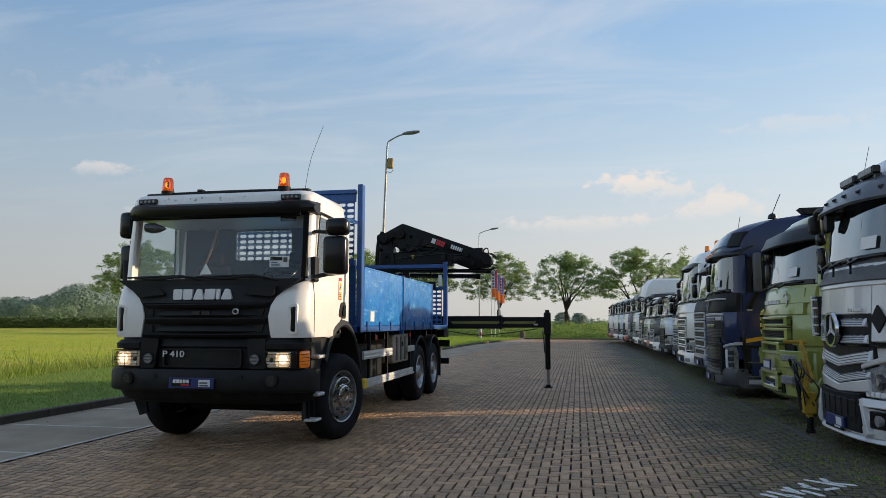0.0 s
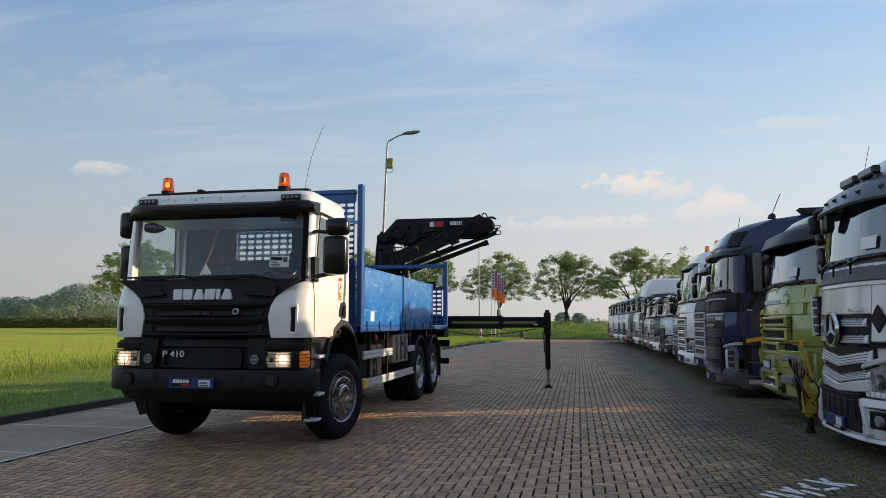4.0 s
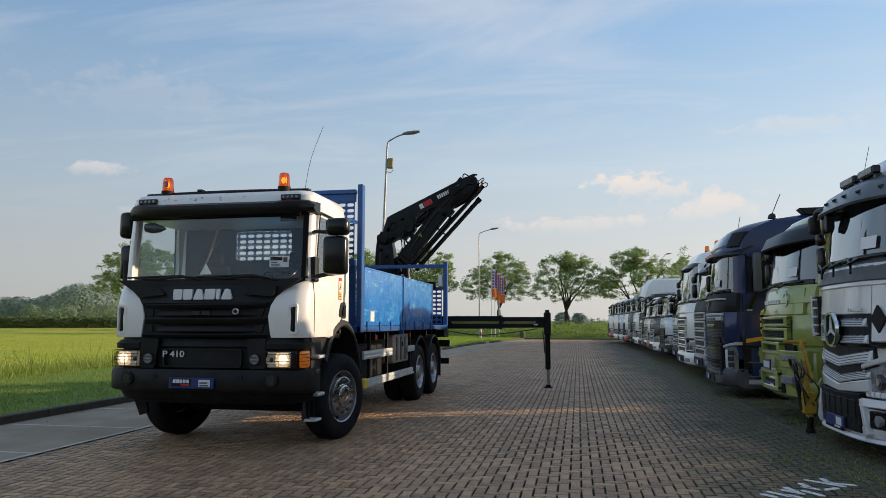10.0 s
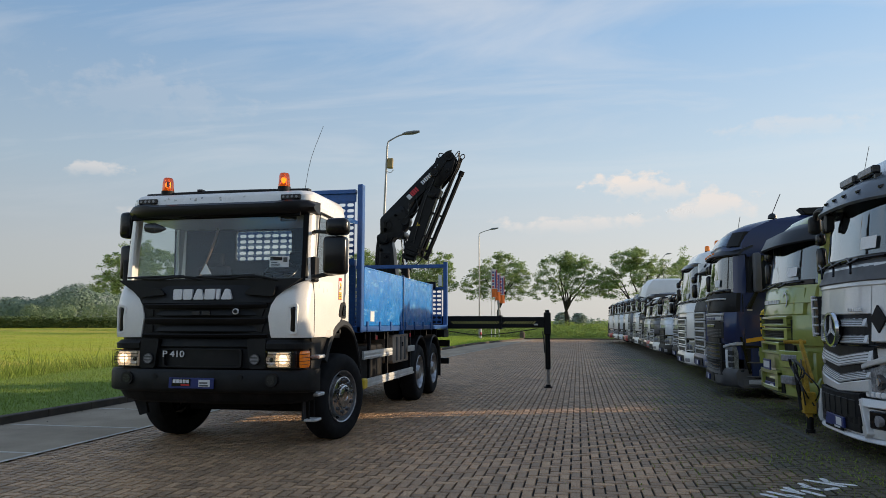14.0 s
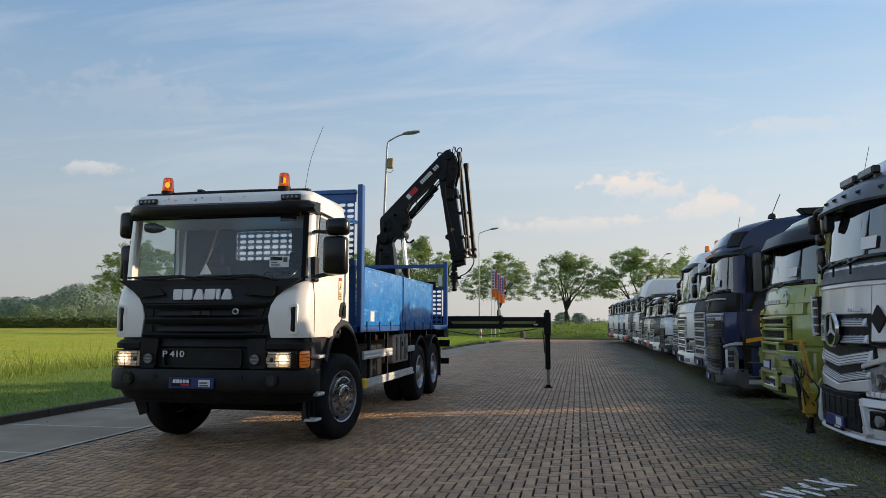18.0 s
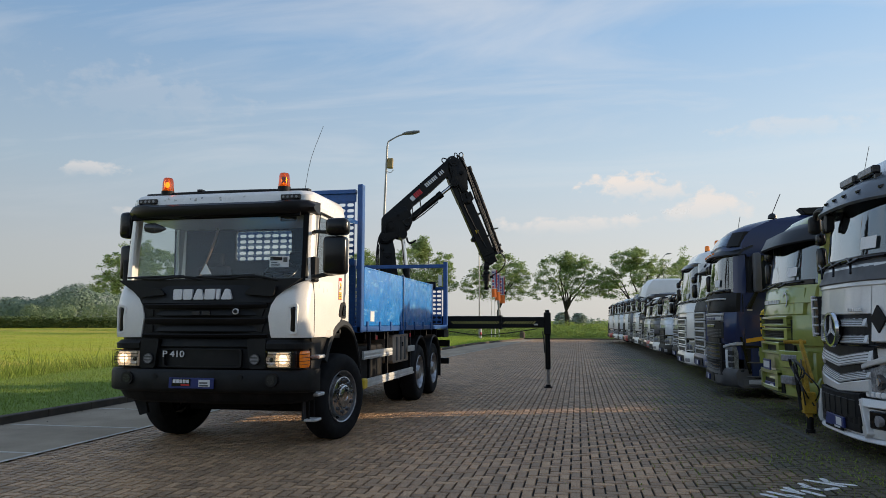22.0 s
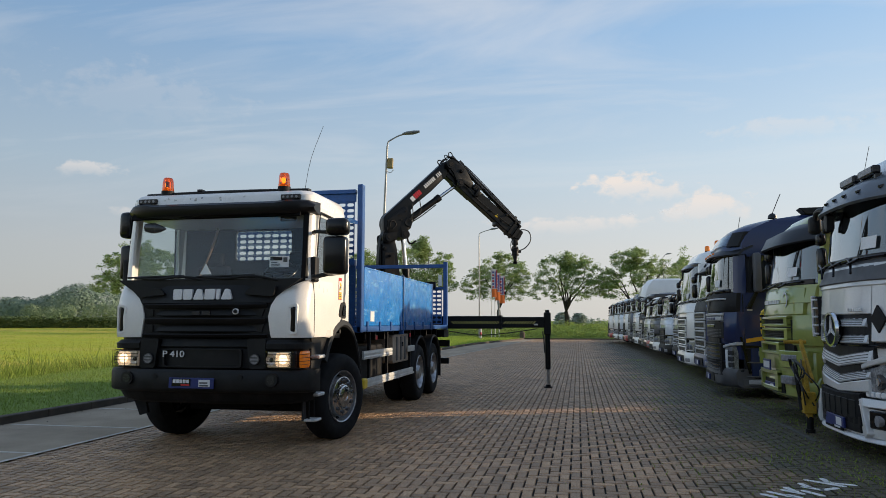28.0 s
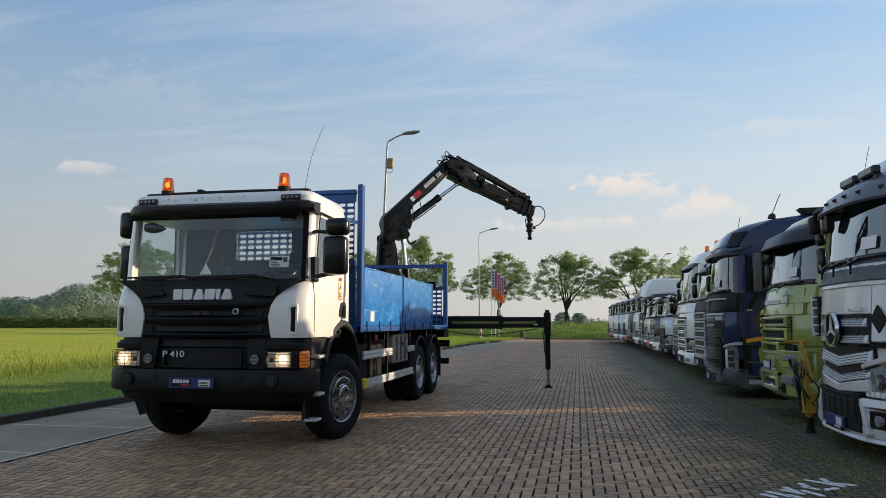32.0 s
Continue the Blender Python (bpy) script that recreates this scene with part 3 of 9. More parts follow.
            rings.append([(s * 0.80, 0.02 + ri * yy, 0.56 + ri * zz * 1.22), (s * 1.235, 0.02 + ri * yy, 0.56 + ri * zz * 1.22), (s * 1.25, 0.02 + (ri + 0.02) * yy, 0.56 + (ri + 0.02) * zz * 1.22), (s * 1.235, 0.02 + ro * yy, 0.56 + ro * zz * 1.22), (s * 0.80, 0.02 + ro * yy, 0.56 + ro * zz * 1.22)])
        part("wheel_arch", loft(bmn(), rings), M["arch"], T, "black plastic wheel arch", smooth=40)
        # step well beside the bumper
        b = bmn()
        prism(b, [(-1.0, 1.33), (-0.40, 1.31), (-0.72, 1.0), (-0.86, 0.62), (-1.0, 0.62)], "x", s * 0.80, s * 1.19, 0.015)
        part("step_panel", b, M["arch"], T)
        for zz in (1.12, 0.68):
            part("step", box(bmn(), s * 0.95, s * 1.29, -1.0, -0.80, zz - 0.04, zz, 0.01), STEP, T, "ribbed aluminium step")
        if s > 0:
            b = bmn()
            tube(b, bend([(s * 1.16, -0.98, 0.66), (s * 1.18, -1.02, 0.5), (s * 1.18, -1.02, 0.38)]), 0.008)
            tube(b, bend([(s * 1.16, -0.84, 0.66), (s * 1.18, -0.86, 0.5), (s * 1.18, -0.86, 0.38)]), 0.008)
            part("step_hanger", b, M["frame"], T)
            part("step_plate", prism(bmn(), [(-1.05, 0.66), (-0.98, 0.66), (-0.95, 0.36), (-1.05, 0.36)], "x", 1.10, 1.12), M["arch"], T)
            part("lower_step", box(bmn(), s * 1.12, s * 1.27, -1.04, -0.84, 0.35, 0.38, 0.008), STEP, T)
        # mirrors; the one on the far side is swung back
        ym, xm = (-1.28, 1.57) if s > 0 else (-0.86, 1.37)
        wm = 0.14 if s > 0 else 0.095
        b = box(bmn(), s * (xm - wm), s * (xm + wm), ym - 0.08, ym + 0.08, 2.05, 2.49, 0.05, 3)
        m = part("mirror", b, M["gloss"], T, "black plastic main mirror housing", smooth=50)
        part("mirror_glass", box(bmn(), s * (xm - wm + 0.02), s * (xm + wm - 0.02), ym + 0.081, ym + 0.085, 2.08, 2.46), M["chrome"], m)
        zw = 2.50 if s > 0 else 2.58
        b = box(bmn(), s * (xm - wm + 0.03), s * (xm + wm + 0.02), ym - 0.10, ym + 0.08, zw, zw + (0.20 if s > 0 else 0.34), 0.06, 3)
        part("wide_mirror", b, M["gloss"], T, "black wide-angle mirror housing", smooth=50)
        part("mirror_arm", tube(bmn(), bend([(s * 1.18, -0.98, 2.57), (s * 1.30, ym + 0.05, 2.56), (s * xm, ym, 2.53)]), 0.022), M["black"], T)
        part("lower_mirror_arm", tube(bmn(), bend([(s * 1.21, -1.05, 2.06), (s * 1.3, ym + 0.06, 2.03), (s * xm, ym, 2.08)]), 0.025), M["black"], T)
        part("mirror_foot", box(bmn(), s * 1.20, s * 1.27, -1.13, -1.0, 1.98, 2.28, 0.02, 2), M["black"], T)
    # roof cap
    def ol(half, yf, yb, r, z):
        return [(a, b_, z) for a, b_ in rrect(-half, half, yf, yb, r, 5)]
    b = loft(bmn(), [ol(1.20, -1.13, 0.16, 0.14, 2.795), ol(1.21, -1.14, 0.17, 0.15, 2.90), ol(1.20, -1.13, 0.16, 0.15, 3.03), ol(1.16, -1.08, 0.14, 0.16, 3.085), ol(1.0, -0.90, 0.05, 0.2, 3.125)])
    part("roof", b, M["white"], T, "white cab roof", smooth=40)
    b = bmn()
    bow(b, -1.09, 1.09, 3.085, 3.135, -0.96, 0.10, 0.07)
    part("roof_strip", b, M["black"], T, smooth=40)
    part("roof_marker", box(bmn(), -0.36, -0.29, -1.02, -0.94, 3.13, 3.16, 0.006), M["gloss"], T)
    # sun visor, its ends raised and rounded, and its rows of small lamps
    rings = []
    for i in range(33):
        x = -1.20 + 2.44 * i / 32
        u = abs(x - 0.02) / 1.22
        k = u ** 6
        y0 = -1.29 + 0.17 * k
        up = 0.022 * smooth(0.62, 0.78, u) - 0.05 * smooth(0.93, 1.0, u)
        dn = 0.055 * smooth(0.86, 1.0, u)
        rings.append([(x, y0 + 0.07, 2.765 + dn), (x, y0 + 0.005, 2.785 + dn), (x, y0 - 0.025, 2.84 + dn * 0.5), (x, y0 - 0.015, 2.905 + up), (x, y0 + 0.035, 2.935 + up), (x, y0 + 0.19, 2.95), (x, y0 + 0.19, 2.80)])
    part("sun_visor", loft(bmn(), rings), VISOR_GLOSS, T, "glossy black sun visor over the windscreen", smooth=40)
    for s in (1, -1):
        v = part("marker_lamp", box(bmn(), s * 0.82, s * 1.07, -1.165, -1.10, 2.965, 3.03, 0.01), M["gloss"], T)
        for k in range(4):
            part("bulb", cyl(bmn(), (s * (0.86 + 0.055 * k), -1.17, 2.998), (s * (0.86 + 0.055 * k), -1.16, 2.998), 0.016, n=8), M["reflector"], v)
    # windscreen, bowed
    rings = []
    for z, y0, h in ((2.0, -1.285, 1.165), (2.4, -1.24, 1.155), (2.82, -1.19, 1.145)):
        rings.append([(h * (i / 10 - 1), y0 + 0.10 * abs(i / 10 - 1) ** 3, z) for i in range(21)])
    g = part("windscreen", loft(bmn(), rings, close=False), M["glass"], T, "clear windscreen", smooth=60)
    g.visible_shadow = False
    b = loft(bmn(), [[(q, y0 + dy, z) for q, dy in ((i0, 0.0), (1.17, 0.02), (1.17, 0.03), (i0, 0.01))] for z, y0, i0 in ((1.99, -1.222, 1.125), (2.4, -1.178, 1.12), (2.83, -1.128, 1.105))])
    part("screen_border", b, M["visor"], T, "black windscreen border")
    # small front mirror that hangs inside the far corner
    part("front_mirror", loft(bmn(), [[(-0.93 + 0.29 * u, -1.20 + 0.04 * sin(tau * k / 10) * (1 - u * u), 2.665 - 0.02 * u + 0.065 * (1 - (2 * u - 0.7) ** 2 / 1.8) * cos(tau * k / 10)) for k in range(10)] for u in (0.02, 0.2, 0.45, 0.7, 0.97)]), M["dim"], T, "grey teardrop front mirror", 60)
    b = bmn()
    bow(b, -1.1, 1.1, 2.755, 2.83, -1.215, 0.02, 0.0, 8)
    part("top_border", b, M["visor"], T)
    lab = part("sticker", box(bmn(), 0.73, 0.97, -1.222, -1.218, 2.15, 2.28), M["wlabel"], T, "white paper sales sticker")
    b = box(bmn(), 0.74, 0.89, -1.226, -1.223, 2.23, 2.27)
    part("sticker_field", b, M["gloss"], lab)
    part("sticker_text", label_bars(bmn(), 0.75, 2.16, 0.12, 0.06, -1.223), M["grey"], lab)
    part("sticker_square", box(bmn(), 0.905, 0.955, -1.226, -1.223, 2.21, 2.265), M["grey"], lab)
    # dash, seats, wheel, back wall with window, floor
    part("dashboard", prism(bmn(), [(-1.24, 1.75), (-1.20, 2.03), (-0.90, 2.05), (-0.72, 1.93), (-0.70, 1.60)], "x", -1.10, 1.10, 0.03), M["inner"], T)
    b = rrect(-0.40, 0.44, 2.36, 2.77, 0.05)
    part("back_wall", ring_prism(bmn(), rrect(-1.15, 1.15, 1.35, 2.80, 0.02), b, "y", 0.09, 0.14), M["inner"], T, "grey lined cab back wall")
    part("rear_window", prism(bmn(), b, "y", 0.10, 0.106), M["glass"], T).visible_shadow = False
    part("cab_floor", box(bmn(), -1.14, 1.14, -1.15, 0.12, 1.30, 1.36), M["black"], T)
    part("firewall", box(bmn(), -1.02, 1.02, -1.24, -1.18, 1.33, 2.0), M["black"], T)
    for x in (0.62, -0.62):
        b = box(bmn(), x - 0.25, x + 0.25, -0.55, -0.08, 1.62, 1.80, 0.05, 2)
        st = part("seat", b, M["seat"], T, "dark cloth driver seat")
        b = box(bmn(), x - 0.24, x + 0.24, -0.12, 0.03, 1.75, 2.28, 0.06, 3)
        part("backrest", b, M["seat"], st)
        part("headrest", box(bmn(), x - 0.14, x + 0.14, -0.10, 0.0, 2.28, 2.46, 0.04, 2), M["seat"], st)
    b = lathe(bmn(), [(0.215 + 0.016 * cos(tau * k / 8), 0.016 * sin(tau * k / 8)) for k in range(9)], 24, "z")
    box(b, -0.2, 0.2, -0.02, 0.02, -0.02, 0.0); box(b, -0.07, 0.07, -0.07, 0.07, -0.05, 0.0)
    part("steering_wheel", b, M["gloss"], T, smooth=40).matrix_basis = pose(0.62, -0.68, 2.14, 35)
    b = prism(bmn(), [(-0.09, 2.08), (0.06, 2.08), (-0.015, 2.21)], "y", -1.19, -1.185)
    part("warning_triangle", b, M["wlabel"], T, "white folded triangle on the dashboard").location = (-0.09, 0, 0)
    part("seat_belt", tube(bmn(), bend([(-0.50, -0.2, 2.78), (-0.60, -0.25, 2.4), (-0.76, -0.3, 2.0)]), 0.016), mat("brown_cable", (0.17, 0.105, 0.06), 0.6), T, "brown coiled cable hanging in the cab")
    b = box(bmn(), 0.78, 0.98, -1.06, -1.03, 2.72, 2.79, 0.005)
    part("tachograph_card", b, M["grey"], T)
    # black front: upper panel, grille, lower panel
    edge = [(1.17, 2.01), (1.08, 1.95), (0.97, 1.88), (0.88, 1.80), (0.82, 1.70), (0.79, 1.57), (0.81, 1.37), (0.81, 1.33)]
    poly = edge + [(-a, c) for a, c in edge[::-1]]
    part("front_panel", prism(bmn(), poly, "y", -1.335, -1.27), M["black"], T, "black front panel")
    b = bmn()
    bow(b, -0.90, 0.90, 1.72, 1.99, -1.335, 0.05, 0.075, tilt=0.06)
    fp = part("badge_panel", b, M["black"], T, "black upper panel with chrome letters", smooth=40)
    x0 = -0.39
    for w, slim in ((0.122, 0.0), (0.122, 0.0), (0.150, 0.045), (0.138, 0.0), (0.050, 0.0), (0.150, 0.045)):
        yb = -1.418 + 0.06 * ((x0 + w / 2) / 0.9) ** 2
        part("badge_letter", prism(bmn(), rquad([(x0 + w - slim, 1.892), (x0 + slim + 0.008, 1.892), (x0, 1.770), (x0 + w - 0.008, 1.770)], 0.018 if w > 0.06 else 0.008), "y", yb, yb + 0.03), M["badge"], fp, "silver badge block")
        x0 += w + 0.008 - slim * 0.25
    for s in (1, -1):
        part("panel_recess", prism(bmn(), rquad([(s * 0.90, 1.93), (s * 0.56, 1.90), (s * 0.50, 1.83), (s * 0.86, 1.80)], 0.03), "y", -1.40, -1.36), M["black"], fp)
    for z0, z1, hw in ((1.672, 1.722, 0.775), (1.49, 1.555, 0.765), (1.335, 1.372, 0.79)):
        b = bmn()
        bow(b, -hw, hw, z0, z1, -1.355, 0.07, 0.075, tilt=-0.025)
        part("grille_slat", b, M["black"], T, smooth=40)
    for z0, z1, hw in ((1.575, 1.652, 0.66), (1.39, 1.472, 0.66)):
        b = bmn()
        bow(b, -hw, hw, z0, z1, -1.335, 0.05, 0.066, tilt=0.012)
        part("grille_inset", b, M["black"], T, smooth=40)
        for s in (1, -1):
            part("inset_corner", prism(bmn(), [(s * (hw + 0.012), z0), (s * (hw + 0.012), z1), (s * (hw + 0.085), z1 + 0.012), (s * (hw + 0.055), z0)], "y", -1.352, -1.32, 0.006), M["black"], T)
    for k in range(2):
        part("sensor_window", box(bmn(), -0.14 + 0.13 * k, -0.04 + 0.13 * k, -1.412, -1.39, 1.588, 1.636, 0.004), M["dim"], T)
    part("griffin_badge", cyl(bmn(), (0.42, -1.43, 1.63), (0.42, -1.40, 1.63), 0.034, n=16), M["badge"], T, "round silver badge")
    part("badge_shield", cyl(bmn(), (0.42, -1.434, 1.63), (0.42, -1.43, 1.63), 0.025, n=12), M["black"], T, "small dark shield")
    # lamp panel and bumper
    b = bmn()
    bow(b, -0.545, 0.545, 1.215, 1.322, -1.365, 0.3, 0.03, tilt=0.02)
    part("step_bar", b, BUMPER, T, smooth=40)
    for s in (1, -1):
        part("lamp_cap", shell(bmn(), [(1.20, 1.19, -1.405, 0.2, 0.80, -0.95), (1.26, 1.195, -1.41, 0.2, 0.80, -0.95), (1.30, 1.16, -1.375, 0.2, 0.80, -0.95)], 0.08, s), BUMPER, T)
    b = bmn()
    bow(b, -0.62, 0.62, 0.97, 1.21, -1.335, 0.3, 0.06)
    lp = part("lower_panel", b, BUMPER, T, smooth=40)
    part("panel_inset", ring_prism(bmn(), rrect(-0.50, 0.50, 0.985, 1.20, 0.04), rrect(-0.475, 0.475, 1.0, 1.185, 0.035), "y", -1.402, -1.36), M["black"], lp)
    text("model_number", "P 410", 0.105, pose(-0.36, -1.398, 1.135, 90), M["badge"], lp, 0.006, 1.18)
    b = shell(bmn(), [(0.97, 1.16, -1.33, 0.2, 0.0, -0.9), (1.325, 1.16, -1.33, 0.2, 0.0, -0.9)], s=1)
    part("lamp_shelf", b, M["black"], T)
    b = shell(bmn(), [(0.97, 1.16, -1.33, 0.2, 0.0, -0.9), (1.325, 1.16, -1.33, 0.2, 0.0, -0.9)], s=-1)
    part("lamp_shelf", b, M["black"], T)
    for s in (1, -1):
        hl = part("headlight", box(bmn(), s * 0.80, s * (1.14 if s > 0 else 1.10), -1.372, -1.30, 0.985, 1.18, 0.02, 2), M["black"], T, "lit rectangular headlight behind a guard")
        part("reflector", box(bmn(), s * 0.81, s * 1.09, -1.385, -1.37, 0.995, 1.17, 0.006), SILVERED_GLOW, hl, "silvered lamp reflector with lamp glow put in")
        part("low_beam", prism(bmn(), rrect(min(s * 0.915, s * 1.085), max(s * 0.915, s * 1.085), 1.003, 1.163, 0.045), "y", -1.398, -1.384), M["lamp"], hl, "glowing warm low beam")
        part("bulb", lathe(bmn(), [(0.056, -1.398), (0.044, -1.404), (0.002, -1.407)], 20, "y", (s * 1.005, 0, 1.088)), M["bulb"], hl, "bright bulb", 50)
        hb = part("high_beam", lathe(bmn(), [(0.062, -1.404), (0.064, -1.398), (0.058, -1.396), (0.04, -1.388), (0.002, -1.386)], 24, "y", (s * 0.862, 0, 1.078)), SILVERED_GLOW, hl, "silvered high beam bowl with lamp glow put in", 40)
        part("bulb_cap", lathe(bmn(), [(0.026, -1.388), (0.02, -1.402), (0.002, -1.406)], 14, "y", (s * 0.862, 0, 1.078)), M["dim"], hb, "", 50)
        for r in (0.098, 0.112, 0.126):
            part("lamp_arc", tube(bmn(), [(s * (0.995 + r * cos(radians(w))), -1.403, 1.083 + min(0.078, max(-0.078, r * sin(radians(w))))) for w in range(-45, 46, 9)], 0.0035, 5), M["dim"], hl)
        for k in range(9):
            q = s * (0.925 + 0.018 * k)
            part("lamp_flute", box(bmn(), q - 0.0015, q + 0.0015, -1.4015, -1.397, 1.01, 1.155), M["lamp"], hl)
        part("indicator", box(bmn(), s * (1.168 if s > 0 else 1.11), s * (1.215 if s > 0 else 1.16), -1.345 if s > 0 else -1.27, -1.08, 0.985, 1.18, 0.03, 2), M["amber"], hl, "amber turn signal")
        part("lens", box(bmn(), s * 0.795, s * 1.13, -1.412, -1.408, 0.985, 1.18), M["clear"], hl).visible_shadow = False
        for k in range(6):
            zz = 0.99 + 0.038 * k
            part("guard_wire", tube(bmn(), bend([(s * 0.80, -1.425, zz), (s * 1.0, -1.43, zz), (s * 1.10, -1.42, zz), (s * (1.22 if s > 0 else 1.15), -1.35, zz), (s * (1.235 if s > 0 else 1.165), -1.1, zz)], 4), 0.0032, 5), M["frame"], hl)
        for x in (0.81, 0.97, 1.13):
            part("guard_wire", tube(bmn(), [(s * x, -1.427, 0.975), (s * x, -1.427, 1.19)], 0.0032, 5), M["frame"], hl)
        f = part("spot_lamp", cyl(bmn(), (s * 0.67, -1.42, 1.085), (s * 0.67, -1.36, 1.085), 0.062, n=20), M["black"], T)
        part("lens", cyl(bmn(), (s * 0.67, -1.428, 1.085), (s * 0.67, -1.42, 1.085), 0.05, n=20), M["reflector"], f)
        for zz in (1.063, 1.098):
            part("lens_bar", box(bmn(), s * 0.67 - 0.042, s * 0.67 + 0.042, -1.432, -1.427, zz, zz + 0.010), M["black"], f)
        part("bezel", lathe(bmn(), [(0.050, -1.426), (0.052, -1.434), (0.058, -1.434), (0.060, -1.42)], 20, "y", (s * 0.67, 0, 1.085)), M["grey"], f, "grey lamp ring")
        f = part("fog_lamp", cyl(bmn(), (s * 0.90, -1.48, 0.86), (s * 0.90, -1.42, 0.86), 0.075, n=20), M["black"], T)
        part("lens", cyl(bmn(), (s * 0.90, -1.484, 0.86), (s * 0.90, -1.47, 0.86), 0.05, n=16), M["dim"], f)
        for zz in (0.838, 0.856, 0.874):
            part("lens_bar", box(bmn(), s * 0.90 - 0.045, s * 0.90 + 0.045, -1.488, -1.483, zz, zz + 0.006), M["black"], f)
        part("lamp_pod", prism(bmn(), rquad([(s * 0.79, 1.315), (s * 0.555, 1.315), (s * 0.60, 0.975), (s * 0.79, 0.975)], 0.02), "y", -1.40, -1.3, 0.008), BUMPER, T)
        part("tow_hole", cyl(bmn(), (s * 0.53, -1.487, 0.89), (s * 0.53, -1.46, 0.89), 0.03, n=12), M["black"], T)
        if s < 0:
            part("wheel_flap", prism(bmn(), [(-1.20, 0.74), (-1.0, 0.74), (-0.92, 0.40), (-1.03, 0.37)], "y", -1.0, -0.96), M["frame"], T)
    rings = []
    for z, o in ((0.705, 0.06), (0.722, 0.015), (0.75, 0.0), (0.93, -0.01), (0.965, 0.02)):
        ring = []
        for i in range(25):
            f = i / 12 - 1
            x = 1.28 * max(-1, min(1, f * 1.05))
            k = abs(f) ** 6
            ring.append((x, -1.43 + o + 0.26 * k - 0.05 * (1 - f * f), z))
        ring += [(1.285, -0.95, z), (-1.285, -0.95, z)]
        rings.append(ring)
    part("bumper", loft(bmn(), rings), BUMPER, T, "scuffed dark plastic bumper", smooth=45)
    rings = []
    for z, o, hw in ((0.565, 0.20, 1.12), (0.60, 0.15, 1.20), (0.72, 0.10, 1.245)):
        ring = []
        for i in range(25):
            f = i / 12 - 1
            ring.append((hw * max(-1, min(1, f * 1.05)), -1.43 + o + 0.26 * abs(f) ** 6 - 0.05 * (1 - f * f), z + 0.05 * max(0, abs(f) - 0.8)))
        ring += [(hw, -0.95, z), (-hw, -0.95, z)]
        rings.append(ring)
    part("bumper_lower", loft(bmn(), rings), M["frame"], T, "dark lower apron under the bumper", smooth=45)
    p = part("dealer_plate", box(bmn(), -0.335, 0.225, -1.512, -1.495, 0.755, 0.875, 0.004), M["plate"], T, "blue dealer plate with white printing")
    part("plate_field", box(bmn(), -0.295, -0.06, -1.5145, -1.511, 0.78, 0.865), M["gloss"], p)
    b = bmn()
    for k in range(5):
        box(b, -0.28 + 0.042 * k, -0.246 + 0.042 * k, -1.517, -1.514, 0.815, 0.855)
    part("plate_letters", b, M["wlabel"], p)
    part("plate_red_bar", box(bmn(), -0.18, -0.075, -1.517, -1.514, 0.787, 0.805), M["red"], p)
    part("plate_card", box(bmn(), 0.04, 0.18, -1.5145, -1.511, 0.775, 0.855), M["wlabel"], p)
    part("plate_text", label_bars(bmn(), 0.05, 0.782, 0.12, 0.06, -1.5146, 2, 5), M["grey"], p)
    # wipers
    for x in (-0.75, 0.15):
        b = bmn()
        tube(b, bend([(x + 0.75, -1.33, 1.99), (x + 0.45, -1.36, 2.04), (x + 0.1, -1.345, 2.02), (x - 0.2, -1.33, 2.035)]), 0.016)
        tube(b, [(x - 0.3, -1.325, 2.04), (x + 0.45, -1.335, 2.055)], 0.012)
        part("wiper", b, M["black"], T)
    # beacons and aerial
    for x in (-0.785, 0.785):
        bc = part("beacon", cyl(bmn(), (x, -0.98, 3.07), (x, -0.98, 3.155), 0.078, n=20), M["frame"], T, "amber flashing beacon")
        part("beacon_lens", lathe(bmn(), [(0.07, 3.19), (0.073, 3.2), (0.066, 3.30), (0.06, 3.345), (0.05, 3.36), (0.002, 3.362)], 20, "z", (x, -0.98, -0.035)), AMBERGLASS, bc, "orange beacon dome", smooth=40)
        part("beacon_bulb", lathe(bmn(), [(0.002, 3.23), (0.022, 3.245), (0.028, 3.27), (0.02, 3.30), (0.002, 3.305)], 12, "z", (x - 0.01, -0.98, -0.03)), M["glow"], bc, smooth=60)
        b = bmn()
        for z0, z1, r in ((-0.035, 0.04, 0.046),):
            rings = [[(q * cos(radians(-62 + 124 * k / 8)), q * sin(radians(-62 + 124 * k / 8)), z) for q, z in ((r, z0), (r, z1), (r + 0.004, z1), (r + 0.004, z0))] for k in range(9)]
            loft(b, rings)
        sh = part("beacon_reflector", b, M["hub"], bc, "turning metal reflector")
        sh.matrix_basis = pose(x - 0.01, -0.98, 3.235)
        REFLECTORS.append((sh, x))
    part("aerial", tube(bmn(), bend([(0.95, -0.75, 3.1), (1.02, -0.72, 3.55), (1.17, -0.70, 3.98)]), 0.0028, 5), M["frame"], T)
    w = part("warning_sticker", box(bmn(), 1.229, 1.232, -0.20, -0.085, 1.80, 2.085), M["red"], T, "red, white and yellow warning sticker")
    part("sticker_field", box(bmn(), 1.2322, 1.2335, -0.192, -0.093, 1.90, 2.045), M["wlabel"], w)
    part("sticker_print", prism(bmn(), [(-0.185, 1.915), (-0.11, 1.93), (-0.10, 2.0), (-0.15, 2.03), (-0.165, 1.98)], "x", 1.2335, 1.2345), M["yellow"], w)
    part("sticker_mark", prism(bmn(), [(-0.175, 1.93), (-0.12, 1.96), (-0.13, 1.985), (-0.18, 1.95)], "x", 1.2345, 1.2352), M["grey"], w)
